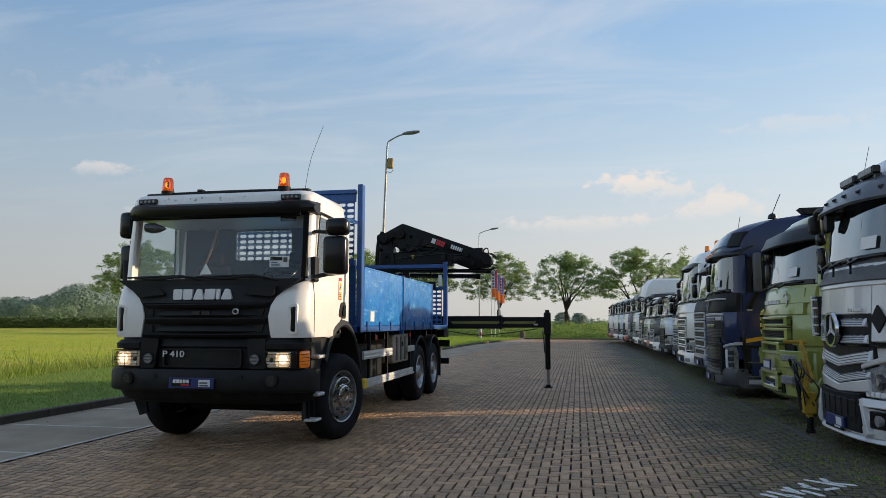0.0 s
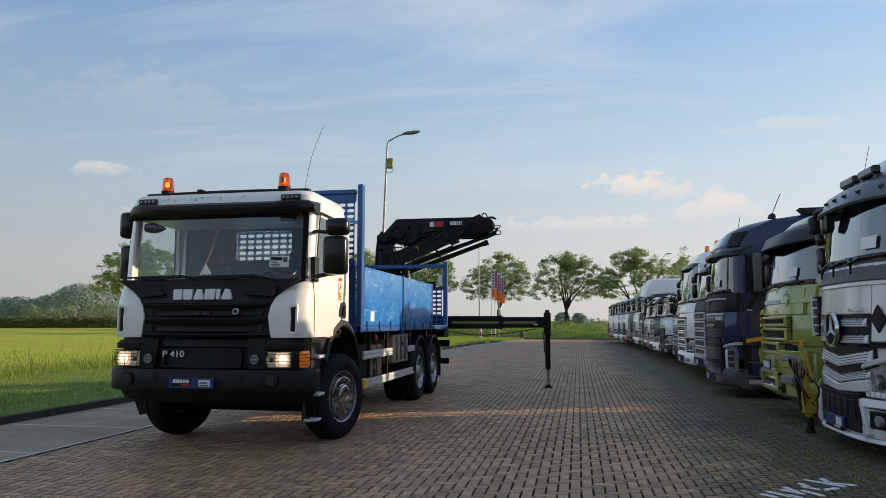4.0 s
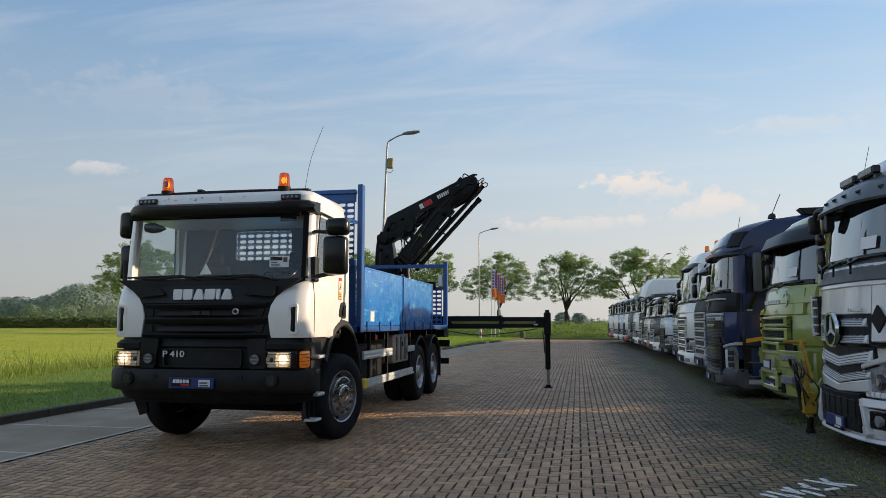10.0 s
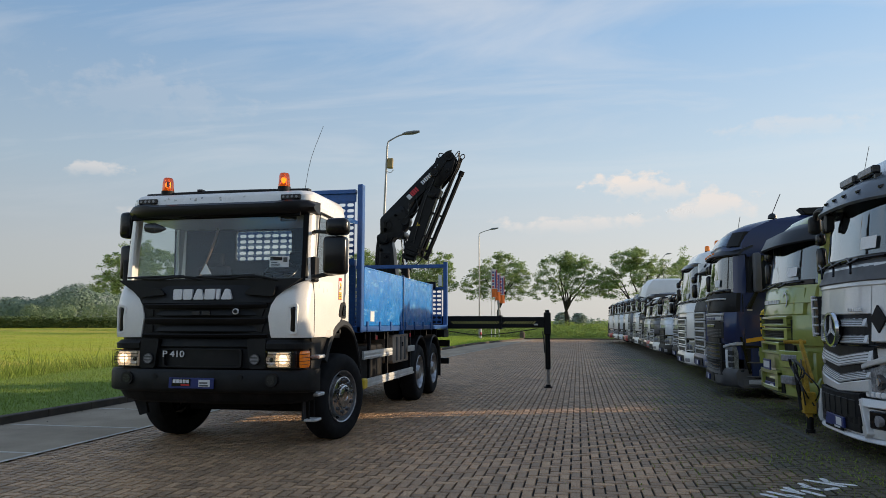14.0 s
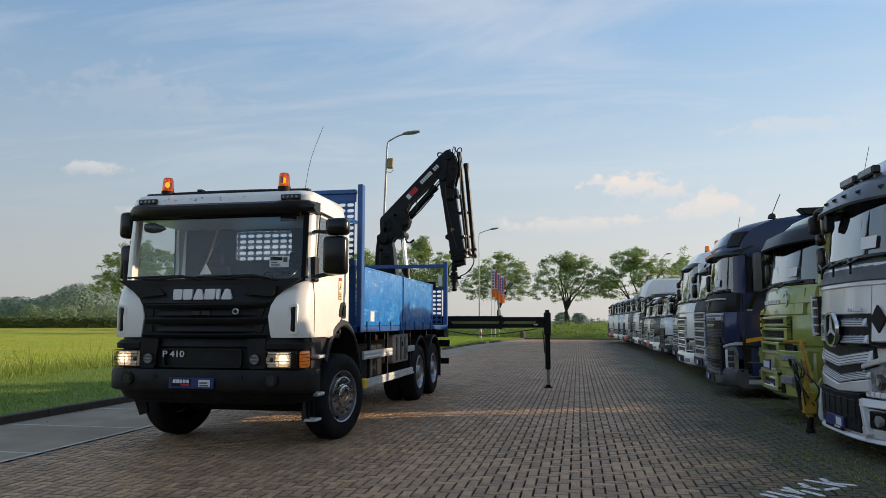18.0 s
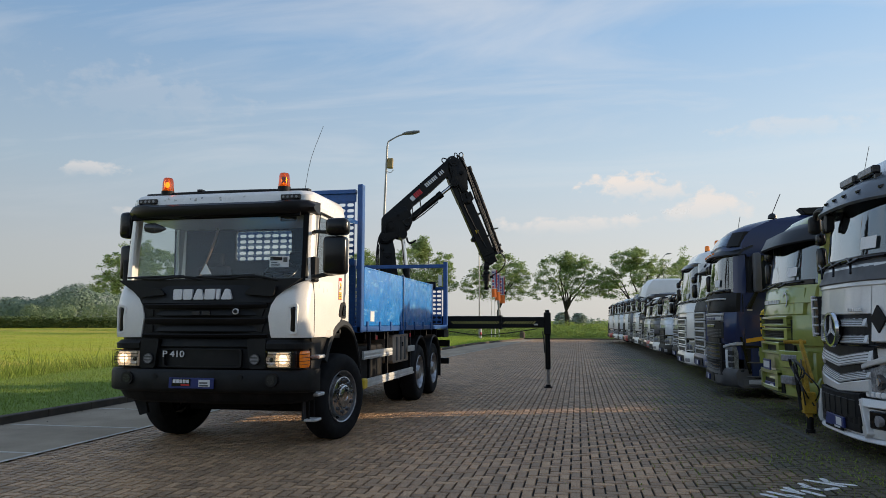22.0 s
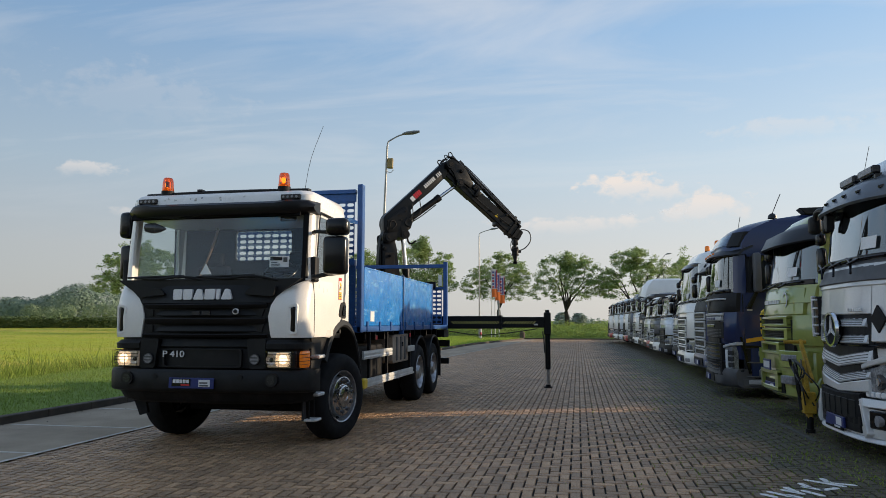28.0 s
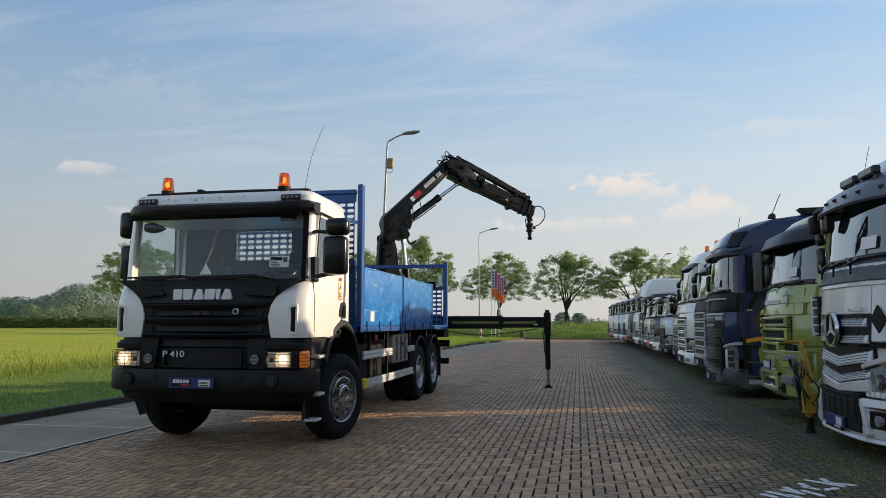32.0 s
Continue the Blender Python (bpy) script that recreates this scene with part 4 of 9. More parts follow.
    part("sticker_foot", box(bmn(), 1.2322, 1.2335, -0.192, -0.093, 1.81, 1.895), M["yellow"], w)
    for zz in (1.865, 1.835):
        part("sticker_bar", box(bmn(), 1.2335, 1.2342, -0.18, -0.105, zz, zz + 0.014), M["grey"], w)
    # chips and old glue left on the roof's brow
    R = random.Random(12)
    for k in range(14):
        xx = R.uniform(-0.75, 0.35)
        zz, hh = R.uniform(2.985, 3.03), R.uniform(0.006, 0.03)
        part("paint_chip", box(bmn(), xx, xx + R.uniform(0.006, 0.035), -1.1335, -1.1275, zz, zz + hh, 0.001), CHIP if k % 9 else M["grey"], T)


CHIP = mat("old_glue", (0.66, 0.64, 0.60), 0.6, vary=0.3, scale=40)
VISOR_GLOSS = mat("visor_gloss", (0.004, 0.004, 0.005), 0.34, vary=0.1, spec=0.25)
BUMPER = mat("bumper_plastic", (0.0115, 0.0118, 0.012), 0.56, vary=0.25, scale=5, bump=0.12, bscale=200, spec=0.24, dirt=0.3, dirtcol=(0.035, 0.033, 0.03))
# weak emission stands in for the lamp's light on the silvered bowls
SILVERED_GLOW = mat("silvered_bowl_glow", (0.80, 0.79, 0.76), 0.22, 0.3, vary=0.3, scale=26, emit=(1.0, 0.72, 0.45), power=0.06)
AMBERGLASS = glass("amber_glass", (1.0, 0.33, 0.03))
build_cab()


def slotted(bm, x0, x1, z0, z1, y0, y1, nx, nz, sw, sh):
    """a plate with rows of long round-ended slots."""
    dx, dz = (x1 - x0) / nx, (z1 - z0) / nz
    for i in range(nx):
        for j in range(nz):
            a, c = x0 + i * dx, z0 + j * dz
            o = rrect(a, a + dx, c, c + dz, 0.0005, 2)
            mx, mz = a + dx / 2, c + dz / 2
            ring_prism(bm, o, rrect(mx - sw / 2, mx + sw / 2, mz - sh / 2, mz + sh / 2, sh * 0.49, 2), "y", y0, y1)
    return bm


def build_body():
    T = truck
    for s in (1, -1):
        wheel(T, (s * 1.10, 0.03, 0.545), 0.55, 0.31, s).rotation_euler = (0, 0, radians(-13))   # steered
        for y in (4.72, 6.07):
            wheel(T, (s * 1.06, y, 0.535), 0.54, 0.30, s, name="rear_wheel", dish=1)
            wheel(T, (s * 0.72, y, 0.535), 0.54, 0.28, s, hub=False, name="rear_wheel", dish=1)
            rings = []
            for i in range(13):
                w = radians(5 + 170 * i / 12)
                rings.append([(s * 0.52, y + 0.62 * cos(w), 0.54 + 0.66 * sin(w)), (s * 1.22, y + 0.62 * cos(w), 0.54 + 0.66 * sin(w)), (s * 1.24, y + 0.65 * cos(w), 0.54 + 0.69 * sin(w)), (s * 1.22, y + 0.665 * cos(w), 0.54 + 0.71 * sin(w)), (s * 0.52, y + 0.665 * cos(w), 0.54 + 0.71 * sin(w))])
            part("mudguard", loft(bmn(), rings), M["arch"], T, smooth=40)
        part("mud_flap", box(bmn(), s * 0.55, s * 1.22, 6.74, 6.77, 0.32, 0.95), M["rubber"], T)
        part("frame_rail", prism(bmn(), [(s * 0.34, 0.72), (s * 0.42, 0.72), (s * 0.42, 0.74), (s * 0.36, 0.74), (s * 0.36, 1.0), (s * 0.42, 1.0), (s * 0.42, 1.02), (s * 0.34, 1.02)], "y", -1.0, 8.2), M["frame"], T)
        part("subframe_rail", box(bmn(), s * 0.30, s * 0.42, 0.5, 8.2, 1.04, 1.22), M["frame"], T)
        # side guards
        part("side_guard", prism(bmn(), [(s * 1.19, 0.555), (s * 1.22, 0.555), (s * 1.225, 0.595), (s * 1.22, 0.60), (s * 1.225, 0.64), (s * 1.22, 0.675), (s * 1.19, 0.675)], "y", 0.97, 4.14), M["rail"], T, "aluminium side guard rail")
        part("side_guard", prism(bmn(), [(s * 1.19, 0.965), (s * 1.22, 0.965), (s * 1.225, 1.0), (s * 1.22, 1.01), (s * 1.225, 1.05), (s * 1.22, 1.085), (s * 1.19, 1.085)], "y", 0.97, 2.56), M["rail"], T, "aluminium side guard rail")
        part("side_guard", box(bmn(), s * 1.19, s * 1.22, 3.70, 4.20, 0.97, 1.08, 0.008), M["rail"], T)
        part("guard_cap", box(bmn(), s * 1.16, s * 1.24, 0.93, 1.12, 0.54, 0.69, 0.02), M["yellow"], T, "yellow end cap")
        for y in (1.35, 2.35, 3.95):
            part("guard_post", box(bmn(), s * 1.15, s * 1.19, y, y + 0.06, 0.55, 1.36), M["frame"], T)
        for y in (1.55, 3.75):
            part("marker", box(bmn(), s * 1.222, s * 1.235, y, y + 0.07, 1.24, 1.31, 0.005), M["red"], T)
        # dropsides
        for y0, y1 in ((0.80, 3.045), (3.115, 5.54)):
            d = part("dropside", box(bmn(), s * 1.235, s * 1.27, y0, y1, 1.455, 2.30, 0.006), M["blue"], T, "bright blue scratched dropside board")
            part("board_rim", box(bmn(), s * 1.23, s * 1.277, y0, y1, 2.285, 2.305), M["blue"], d)
            for k in range(4):
                y = y0 + 0.14 + (y1 - y0 - 0.28) * k / 3
                part("hinge", box(bmn(), s * 1.255, s * 1.292, y - 0.035, y + 0.035, 1.38, 1.52, 0.006), M["dblue"], d)
        part("bed_post", box(bmn(), s * 1.20, s * 1.285, 3.045, 3.115, 1.30, 2.33, 0.008), M["dblue"], T)
        part("post_edge", box(bmn(), s * 1.286, s * 1.29, 3.05, 3.075, 1.40, 2.33), M["alu"], T)
        part("bed_post", box(bmn(), s * 1.20, s * 1.285, 5.54, 5.60, 1.36, 2.32, 0.008), M["dblue"], T)
        part("bed_rail", box(bmn(), s * 1.10, s * 1.275, 0.62, 7.35, 1.365, 1.45, 0.008), M["dblue"], T, "blue bed edge rail")
        # headboard posts
        part("headboard_post", box(bmn(), s * 1.205, s * 1.285, 0.62, 0.74, 1.36, 3.49, 0.01), M["dblue"], T)
        part("rear_post", box(bmn(), s * 1.19, s * 1.285, 7.22, 7.32, 1.34, 2.93, 0.008), M["dblue"], T)
    part("white_sticker", box(bmn(), 1.271, 1.274, 1.10, 1.30, 1.52, 1.67), M["wlabel"], T, "small white sticker on the blue board")
    part("bed_floor", box(bmn(), -1.10, 1.10, 0.72, 7.32, 1.40, 1.455), M["frame"], T, "dark planked load floor")
    b = bmn()
    for k in range(12):
        box(b, -1.08, 1.08, 0.9 + 0.55 * k, 0.98 + 0.55 * k, 1.23, 1.40)
    part("cross_members", b, M["frame"], T)
    # headboard: solid below, slotted above
    part("headboard_panel", box(bmn(), -1.17, 1.17, 0.66, 0.70, 1.40, 2.32), M["dblue"], T, "dark blue solid headboard panel")
    part("headboard_grid", slotted(bmn(), -1.15, 1.15, 2.40, 3.24, 0.665, 0.675, 18, 10, 0.105, 0.048), M["dblue"], T, "blue headboard sheet with long slots")
    for z0, z1 in ((3.36, 3.42), (3.24, 3.36), (2.31, 2.40)):
        part("headboard_rail", box(bmn(), -1.17, 1.17, 0.63 if z1 - z0 < 0.1 else 0.66, 0.73 if z1 - z0 < 0.1 else 0.69, z0, z1, 0.006), M["dblue"], T)
    part("strap", prism(bmn(), [(1.04, 2.955), (1.10, 3.0), (1.22, 2.95), (1.22, 2.90), (1.10, 2.93)], "y", 0.60, 0.615), M["blue"], T, "light blue lashing strap end")
    # tail bulkhead
    part("tail_rail", box(bmn(), -1.19, 1.19, 7.23, 7.31, 2.79, 2.875, 0.006), M["dblue"], T, "blue cross bar behind the load bed")
    part("tail_grid", slotted(bmn(), -1.15, 1.15, 1.47, 2.28, 7.26, 7.27, 18, 8, 0.105, 0.055), M["dblue"], T, "blue slotted tail board")
    part("tail_rail", box(bmn(), -1.19, 1.19, 7.23, 7.31, 2.28, 2.34, 0.006), M["dblue"], T)
    part("tail_box", box(bmn(), 0.72, 1.02, 7.12, 7.22, 2.30, 2.46, 0.01), M["frame"], T)
    part("tail_sticker", box(bmn(), 1.08, 1.16, 7.215, 7.222, 2.36, 2.62), M["wlabel"], T)
    # between the axles
    b = prism(bmn(), rrect(2.85, 4.02, 0.80, 1.30, 0.08), "x", 0.62, 1.15, 0.02)
    t = part("tool_box", b, mat("brown_plastic", (0.40, 0.32, 0.25), 0.5, vary=0.25, scale=5, dirt=0.5, dirtcol=(0.05, 0.045, 0.04)), T, "dusty brown plastic toolbox")
    for y in (3.05, 3.35, 3.62):
        part("box_rib", box(bmn(), 1.13, 1.17, y, y + 0.12, 0.84, 1.26, 0.02, 2), M["grey"], t)
    part("box_lock", box(bmn(), 1.15, 1.18, 3.40, 3.48, 1.08, 1.16, 0.01), M["gloss"], t)
    part("fuel_tank", prism(bmn(), rrect(1.0, 2.55, 0.62, 1.2, 0.10), "x", -1.12, -0.5, 0.02), M["alu"], T)
    b = bmn()
    cyl(b, (0.75, 1.2, 0.95), (0.75, 1.95, 0.95), 0.16, n=18); cyl(b, (0.62, 2.15, 0.75), (0.62, 2.75, 0.75), 0.14, n=18)
    part("air_tanks", b, M["frame"], T, smooth=40)
    b = box(bmn(), 0.5, 1.02, 1.0, 2.7, 0.62, 1.15, 0.04, 2)
    part("battery_box", b, M["frame"], T)
    b = bmn()
    cyl(b, (-0.85, 0, 0.545), (0.85, 0, 0.545), 0.09)
    for y in (4.72, 6.07):
        cyl(b, (-0.6, y, 0.535), (0.6, y, 0.535), 0.11); cyl(b, (0.0, y - 0.25, 0.55), (0.0, y + 0.25, 0.55), 0.23, n=18)
    cyl(b, (0, 0.4, 0.85), (0, 4.6, 0.6), 0.06)
    box(b, -0.35, 0.35, -0.7, 0.7, 0.75, 1.3)
    part("axles", b, M["frame"], T)
    part("engine_sump", prism(bmn(), [(-0.75, 1.25), (-0.75, 0.62), (-0.5, 0.42), (0.55, 0.42), (0.9, 0.6), (1.6, 0.66), (1.6, 1.2)], "x", -0.42, 0.42, 0.02), M["frame"], T, "dark oily engine underside")
    part("front_axle_beam", prism(bmn(), [(-0.08, 0.34), (0.12, 0.34), (0.12, 0.52), (-0.08, 0.52)], "x", -0.9, 0.9, 0.02), M["frame"], T)
    # tail: underrun bar, lamps, tow coupling
    part("underrun_bar", box(bmn(), -1.15, 1.15, 8.15, 8.25, 0.50, 0.64, 0.01), M["frame"], T)
    for s in (1, -1):
        part("tail_lamp", box(bmn(), s * 0.75, s * 1.18, 8.05, 8.15, 0.92, 1.08, 0.01), M["frame"], T)
        part("tail_bracket", box(bmn(), s * 0.9, s * 1.16, 7.5, 8.1, 1.16, 1.34, 0.01), M["frame"], T)
        part("underrun_arm", box(bmn(), s * 0.36, s * 0.46, 7.6, 8.2, 0.5, 1.0, 0.01), M["frame"], T)


build_body()

# ---- the loader crane behind the load bed
CR = (TRUCK[0] - 0.05, TRUCK[1] + 7.78, 0.0)
crane = empty("loader_crane", CR, label="black folding loader crane mounted behind the load bed", category="crane")
FOOT = (-0.26, 0.0, 3.55)         # boom pin, from the slewing axis, boom towards +x
L1, L2 = 2.55, 2.60


def lie(bm, name, material, label="", smooth=35, parent=None):
    return part(name, bm, material, parent or crane, label, smooth)


def build_crane():
    # base and outriggers
    b = box(bmn(), -0.55, 0.55, -0.30, 0.30, 1.22, 1.62, 0.04, 2)
    cyl(b, (0, 0, 1.6), (0, 0, 1.95), 0.36, n=24)
    lie(b, "base", M["crane"])
    ob = lie(box(bmn(), 0.5, 2.55, -0.16, 0.12, 1.36, 1.66, 0.012), "outrigger_box", M["crane"], "black outrigger beam with hazard stripes")
    b = box(bmn(), 2.55, 3.58, -0.13, 0.09, 1.385, 1.635, 0.012)
    o2 = lie(b, "outrigger_beam", M["crane"], "extended black outrigger beam")
    lie(box(bmn(), -2.0, -0.5, -0.16, 0.12, 1.36, 1.66, 0.012), "outrigger_box", M["crane"])
    lie(box(bmn(), 2.50, 2.57, -0.175, 0.135, 1.345, 1.675, 0.01), "beam_collar", M["crane"], parent=ob)
    by = bmn()
    n = 30
    for k in range(n):
        x = 1.36 + 2.05 * k / n
        if 2.46 < x < 2.6:
            continue
        yy = -0.163 if x < 2.5 else -0.133
        lean = -0.06 if x < 2.5 else 0.06
        v = [by.verts.new(p) for p in ((x, yy, 1.535), (x + 0.032, yy, 1.535), (x + 0.032 - lean, yy, 1.475), (x - lean, yy, 1.475))]
        by.faces.new(v)
    lie(by, "hazard_stripes", mat("stripe_yellow", (0.50, 0.42, 0.10), 0.5, vary=0.2, scale=20, dirt=0.4), "worn yellow hazard stripes", parent=ob)
    b = box(bmn(), 3.55, 3.71, -0.11, 0.07, 1.22, 1.74, 0.015)
    cyl(b, (3.63, -0.02, 1.74), (3.63, -0.02, 1.80), 0.05)
    lg = lie(b, "leg_head", M["crane"])
    lie(cyl(bmn(), (3.63, -0.02, 0.42), (3.63, -0.02, 1.3), 0.062, n=16), "leg_tube", M["crane"], parent=lg)
    lie(cyl(bmn(), (3.63, -0.02, 0.05), (3.63, -0.02, 0.45), 0.035, n=12), "leg_rod", M["silver"], parent=lg)
    b = cyl(bmn(), (3.63, -0.02, 0.0), (3.63, -0.02, 0.025), 0.10, n=16)
    cyl(b, (3.63, -0.02, 0.02), (3.63, -0.02, 0.07), 0.06)
    lie(b, "leg_foot", M["frame"], parent=lg)
    b = bmn()
    tube(b, bend([(3.52, -0.12, 1.3), (3.55, -0.14, 1.1), (3.56, -0.1, 0.8)]), 0.016)
    tube(b, bend([(1.3, -0.1, 1.30), (2.0, -0.1, 1.21), (2.7, -0.08, 1.26), (3.4, -0.08, 1.36)]), 0.012)
    lie(b, "leg_hose", M["hose"], parent=lg)
    lie(box(bmn(), 3.32, 3.42, -0.15, -0.13, 1.44, 1.475, 0.008), "beam_handle", M["alu"], parent=o2)
    lie(box(bmn(), 0.15, 0.62, -0.46, -0.28, 1.9, 2.35, 0.03, 2), "valve_block", M["crane"])
    # column: turns about its axis; narrow, with a long link plate across its head
    b = prism(bmn(), [(-0.46, 1.95), (-0.46, 3.44), (-0.38, 3.54), (-0.14, 3.52), (-0.09, 3.30), (-0.06, 3.0), (0.0, 2.6), (0.06, 2.2), (0.06, 1.95)], "y", -0.16, 0.16, 0.02)
    col = lie(b, "column", M["crane"], "black crane column")
    lie(box(bmn(), -0.515, -0.475, -0.13, 0.15, 2.3, 3.42, 0.01), "column_plate", M["crane"], parent=col)
    lie(box(bmn(), -0.40, -0.16, -0.175, -0.158, 2.3, 3.2, 0.006), "column_cover", M["frame"], parent=col)
    for y0, y1 in ((-0.235, -0.185), (0.185, 0.235)):
        lie(prism(bmn(), rquad([(0.13, 3.75), (0.0, 3.745), (-0.20, 3.70), (-0.46, 3.66), (-0.49, 3.60), (-0.47, 3.44), (-0.28, 3.44), (-0.14, 3.50), (-0.10, 3.60), (0.05, 3.565), (0.18, 3.575), (0.215, 3.66)], 0.03, 2), "y", y0, y1, 0.006), "head_plate", M["crane"], parent=col)
    for x, z, r in ((-0.31, 3.57, 0.10), (0.10, 3.66, 0.11), (-0.42, 3.30, 0.045), (-0.26, 3.12, 0.035)):
        pin = lie(cyl(bmn(), (x, -0.26, z), (x, 0.26, z), r, n=20), "head_pin", M["crane"], parent=col)
        lie(cyl(bmn(), (x, -0.275, z), (x, -0.255, z), r * 0.45, n=12), "pin_cap", M["frame"], parent=pin)
    for k in range(4):
        lie(tube(bmn(), bend([(-0.47, -0.12 + 0.05 * k, 2.2), (-0.54, -0.12 + 0.05 * k, 2.9), (-0.50, -0.12 + 0.05 * k, 3.5), (-0.40, -0.12 + 0.05 * k, 3.75)]), 0.017, 6), "column_hose", M["hose"], parent=col)
    lie(tube(bmn(), bend([(0.20, -0.10, 3.60), (0.24, -0.10, 3.48), (0.32, -0.10, 3.46), (0.40, -0.10, 3.51), (0.43, -0.10, 3.53)]), 0.024, 8), "parking_hook", M["crane"], parent=col)
    # lift ram: rod above, barrel below
    ram = lie(cyl(cyl(bmn(), (0, 0, 0), (0, 0, 0.55), 0.085, n=18), (0, 0, 0.48), (0, 0, 0.57), 0.10, n=18), "lift_barrel", M["crane"])
    rod = lie(cyl(bmn(), (0, 0, 0), (0, 0, -1.0), 0.055, n=18), "lift_rod", M["steel"], "polished steel piston rod")
    # first boom: pin at the origin, elbow pin at (L1, 0)
    prof = [(-0.10, 0.13), (0.29, 0.45), (0.36, 0.455), (L1 - 0.10, 0.17), (L1 + 0.01, 0.13), (L1 + 0.08, 0.02), (L1 + 0.02, -0.12), (L1 - 0.35, -0.115), (1.64, -0.055), (1.06, 0.07), (0.90, 0.05), (0.82, -0.08), (0.72, -0.19), (0.56, -0.245), (0.41, -0.22), (0.30, -0.13), (0.05, -0.12), (-0.10, 0.0)]
    b = prism(bmn(), prof, "y", -0.13, 0.13, 0.012)
    boom = lie(b, "boom", M["crane"], "black main boom with white and red markings")
    b = lathe(bmn(), [(0.10, 0.10), (0.31, 0.12), (0.325, 0.15), (0.31, 0.22), (0.10, 0.24)], 28, "y", (0.41, 0.05, 0.13))
    lie(b, "hose_drum", M["crane"], parent=boom)
    for x, z, r in ((0.0, 0.0, 0.09), (0.42, -0.10, 0.075), (0.68, -0.08, 0.07), (L1, 0.0, 0.10)):
        lie(cyl(bmn(), (x, -0.165, z), (x, 0.165, z), r, n=18), "boom_pin", M["crane"], parent=boom)
    b = bmn()
    tube(b, bend([(0.22, -0.14, 0.18), (0.32, -0.17, 0.26), (0.40, -0.15, 0.20), (0.36, -0.15, 0.10), (0.24, -0.15, 0.10)]), 0.014)
    lie(b, "boom_hook_eye", M["frame"], parent=boom)

    def on_boom(x, off, ln, h, name, material, label=""):
        a = atan2(0.16 - 0.43, (L1 - 0.22) - 0.53)
        dx, dz = cos(a), sin(a)
        px, pz = 0.53 + dx * x - dz * 0, 0.43 + dz * x
        nx, nz = dz, -dx
        P = lambda u, v: (px + dx * u + nx * (off + v), pz + dz * u + nz * (off + v))
        return lie(prism(bmn(), [P(0, 0), P(ln, 0), P(ln, h), P(0, h)], "y", -0.138, -0.131), name, material, label, 0, boom)
    on_boom(0.62, 0.085, 0.10, 0.12, "boom_emblem", M["wlabel"], "white square emblem")
    for k in range(4):
        on_boom(0.74 + 0.057 * k, 0.075, 0.047, 0.13, "boom_badge", M["red"], "red badge block")
    for k in range(7):
        on_boom(1.12 + 0.055 * k, 0.075, 0.04, 0.095, "boom_marking", M["wlabel"], "white marking bar")
    for k in range(3):
        on_boom(1.57 + 0.055 * k, 0.075, 0.036, 0.095, "boom_marking", M["wlabel"], "white marking bar")
    for pts, r in (([(0.5, 0.10, 0.40), (1.3, 0.1, 0.27), (2.2, 0.1, 0.15), (L1 + 0.05, 0.1, 0.17), (L1 + 0.18, 0.1, 0.10)], 0.022),
                   ([(0.5, 0.04, 0.40), (1.3, 0.04, 0.27), (2.2, 0.04, 0.15), (L1 + 0.02, 0.04, 0.16), (L1 + 0.14, 0.04, 0.10)], 0.018),
                   ([(L1 - 0.15, 0, 0.16), (L1 - 0.13, 0, 0.25), (L1 - 0.06, 0, 0.27), (L1 + 0.0, 0, 0.14)], 0.015)):
        lie(tube(bmn(), bend(pts), r), "boom_hose", M["hose"], parent=boom)
    for x0, z0, x1, z1 in ((0.55, 0.02, 1.05, 0.10), (0.75, -0.08, 1.3, 0.06)):
        lie(tube(bmn(), bend([(x0, -0.14, z0), ((x0 + x1) / 2, -0.17, z0 - 0.10), (x1, -0.14, z1)]), 0.013, 6), "boom_side_hose", M["hose"], parent=boom)
    for x, z, r in ((0.16, 0.18, 0.05), (0.60, 0.18, 0.035), (-0.12, 0.12, 0.04)):
        lie(cyl(bmn(), (x, -0.15, z), (x, -0.125, z), r, n=14), "boom_bolt", M["frame"], parent=boom)
    # stiffening plates round the boom's heel
    lie(prism(bmn(), rquad([(0.92, 0.20), (0.34, 0.36), (0.02, 0.10), (0.30, -0.08), (0.62, -0.20), (0.80, -0.02)], 0.06, 3), "y", -0.15, -0.128, 0.004), "heel_plate", M["crane"], parent=boom)
    lie(lathe(bmn(), [(0.03, -0.17), (0.09, -0.175), (0.105, -0.16), (0.105, -0.13)], 20, "y", (0.62, 0, -0.10)), "heel_disc", M["crane"], parent=boom)
    for x, z in ((0.12, 0.05), (0.42, 0.22), (0.80, 0.12), (0.30, 0.32), (0.55, 0.08)):
        lie(cyl(bmn(), (x, -0.165, z), (x, -0.145, z), 0.022, n=10), "plate_bolt", M["frame"], parent=boom)
    # elbow ram
    eb = lie(cyl(cyl(bmn(), (0, 0, 0), (0, 0, 1.08), 0.08, n=18), (0, 0, 0.98), (0, 0, 1.10), 0.092, n=18), "elbow_barrel", M["crane"])
    b = bmn()
    tube(b, bend([(0.09, -0.02, 0.1), (0.11, -0.02, 0.4), (0.10, -0.02, 0.9)]), 0.014)
    lie(b, "elbow_hose", M["hose"], parent=eb)
    er = lie(cyl(bmn(), (0, 0, 0), (0, 0, -0.95), 0.045, n=18), "elbow_rod", M["steel"], "polished steel piston rod")
    # outer boom: pin at the origin, running to (L2, 0); upper side when it is reached out: +z
    jib = lie(box(bmn(), 0.10, L2 - 0.10, -0.115, 0.115, -0.30, 0.04, 0.015), "outer_boom", M["crane"], "black telescopic outer boom")
    lie(box(bmn(), 0.34, 1.0, -0.13, 0.13, -0.305, -0.28, 0.006), "wear_strip", M["crane"], parent=jib)
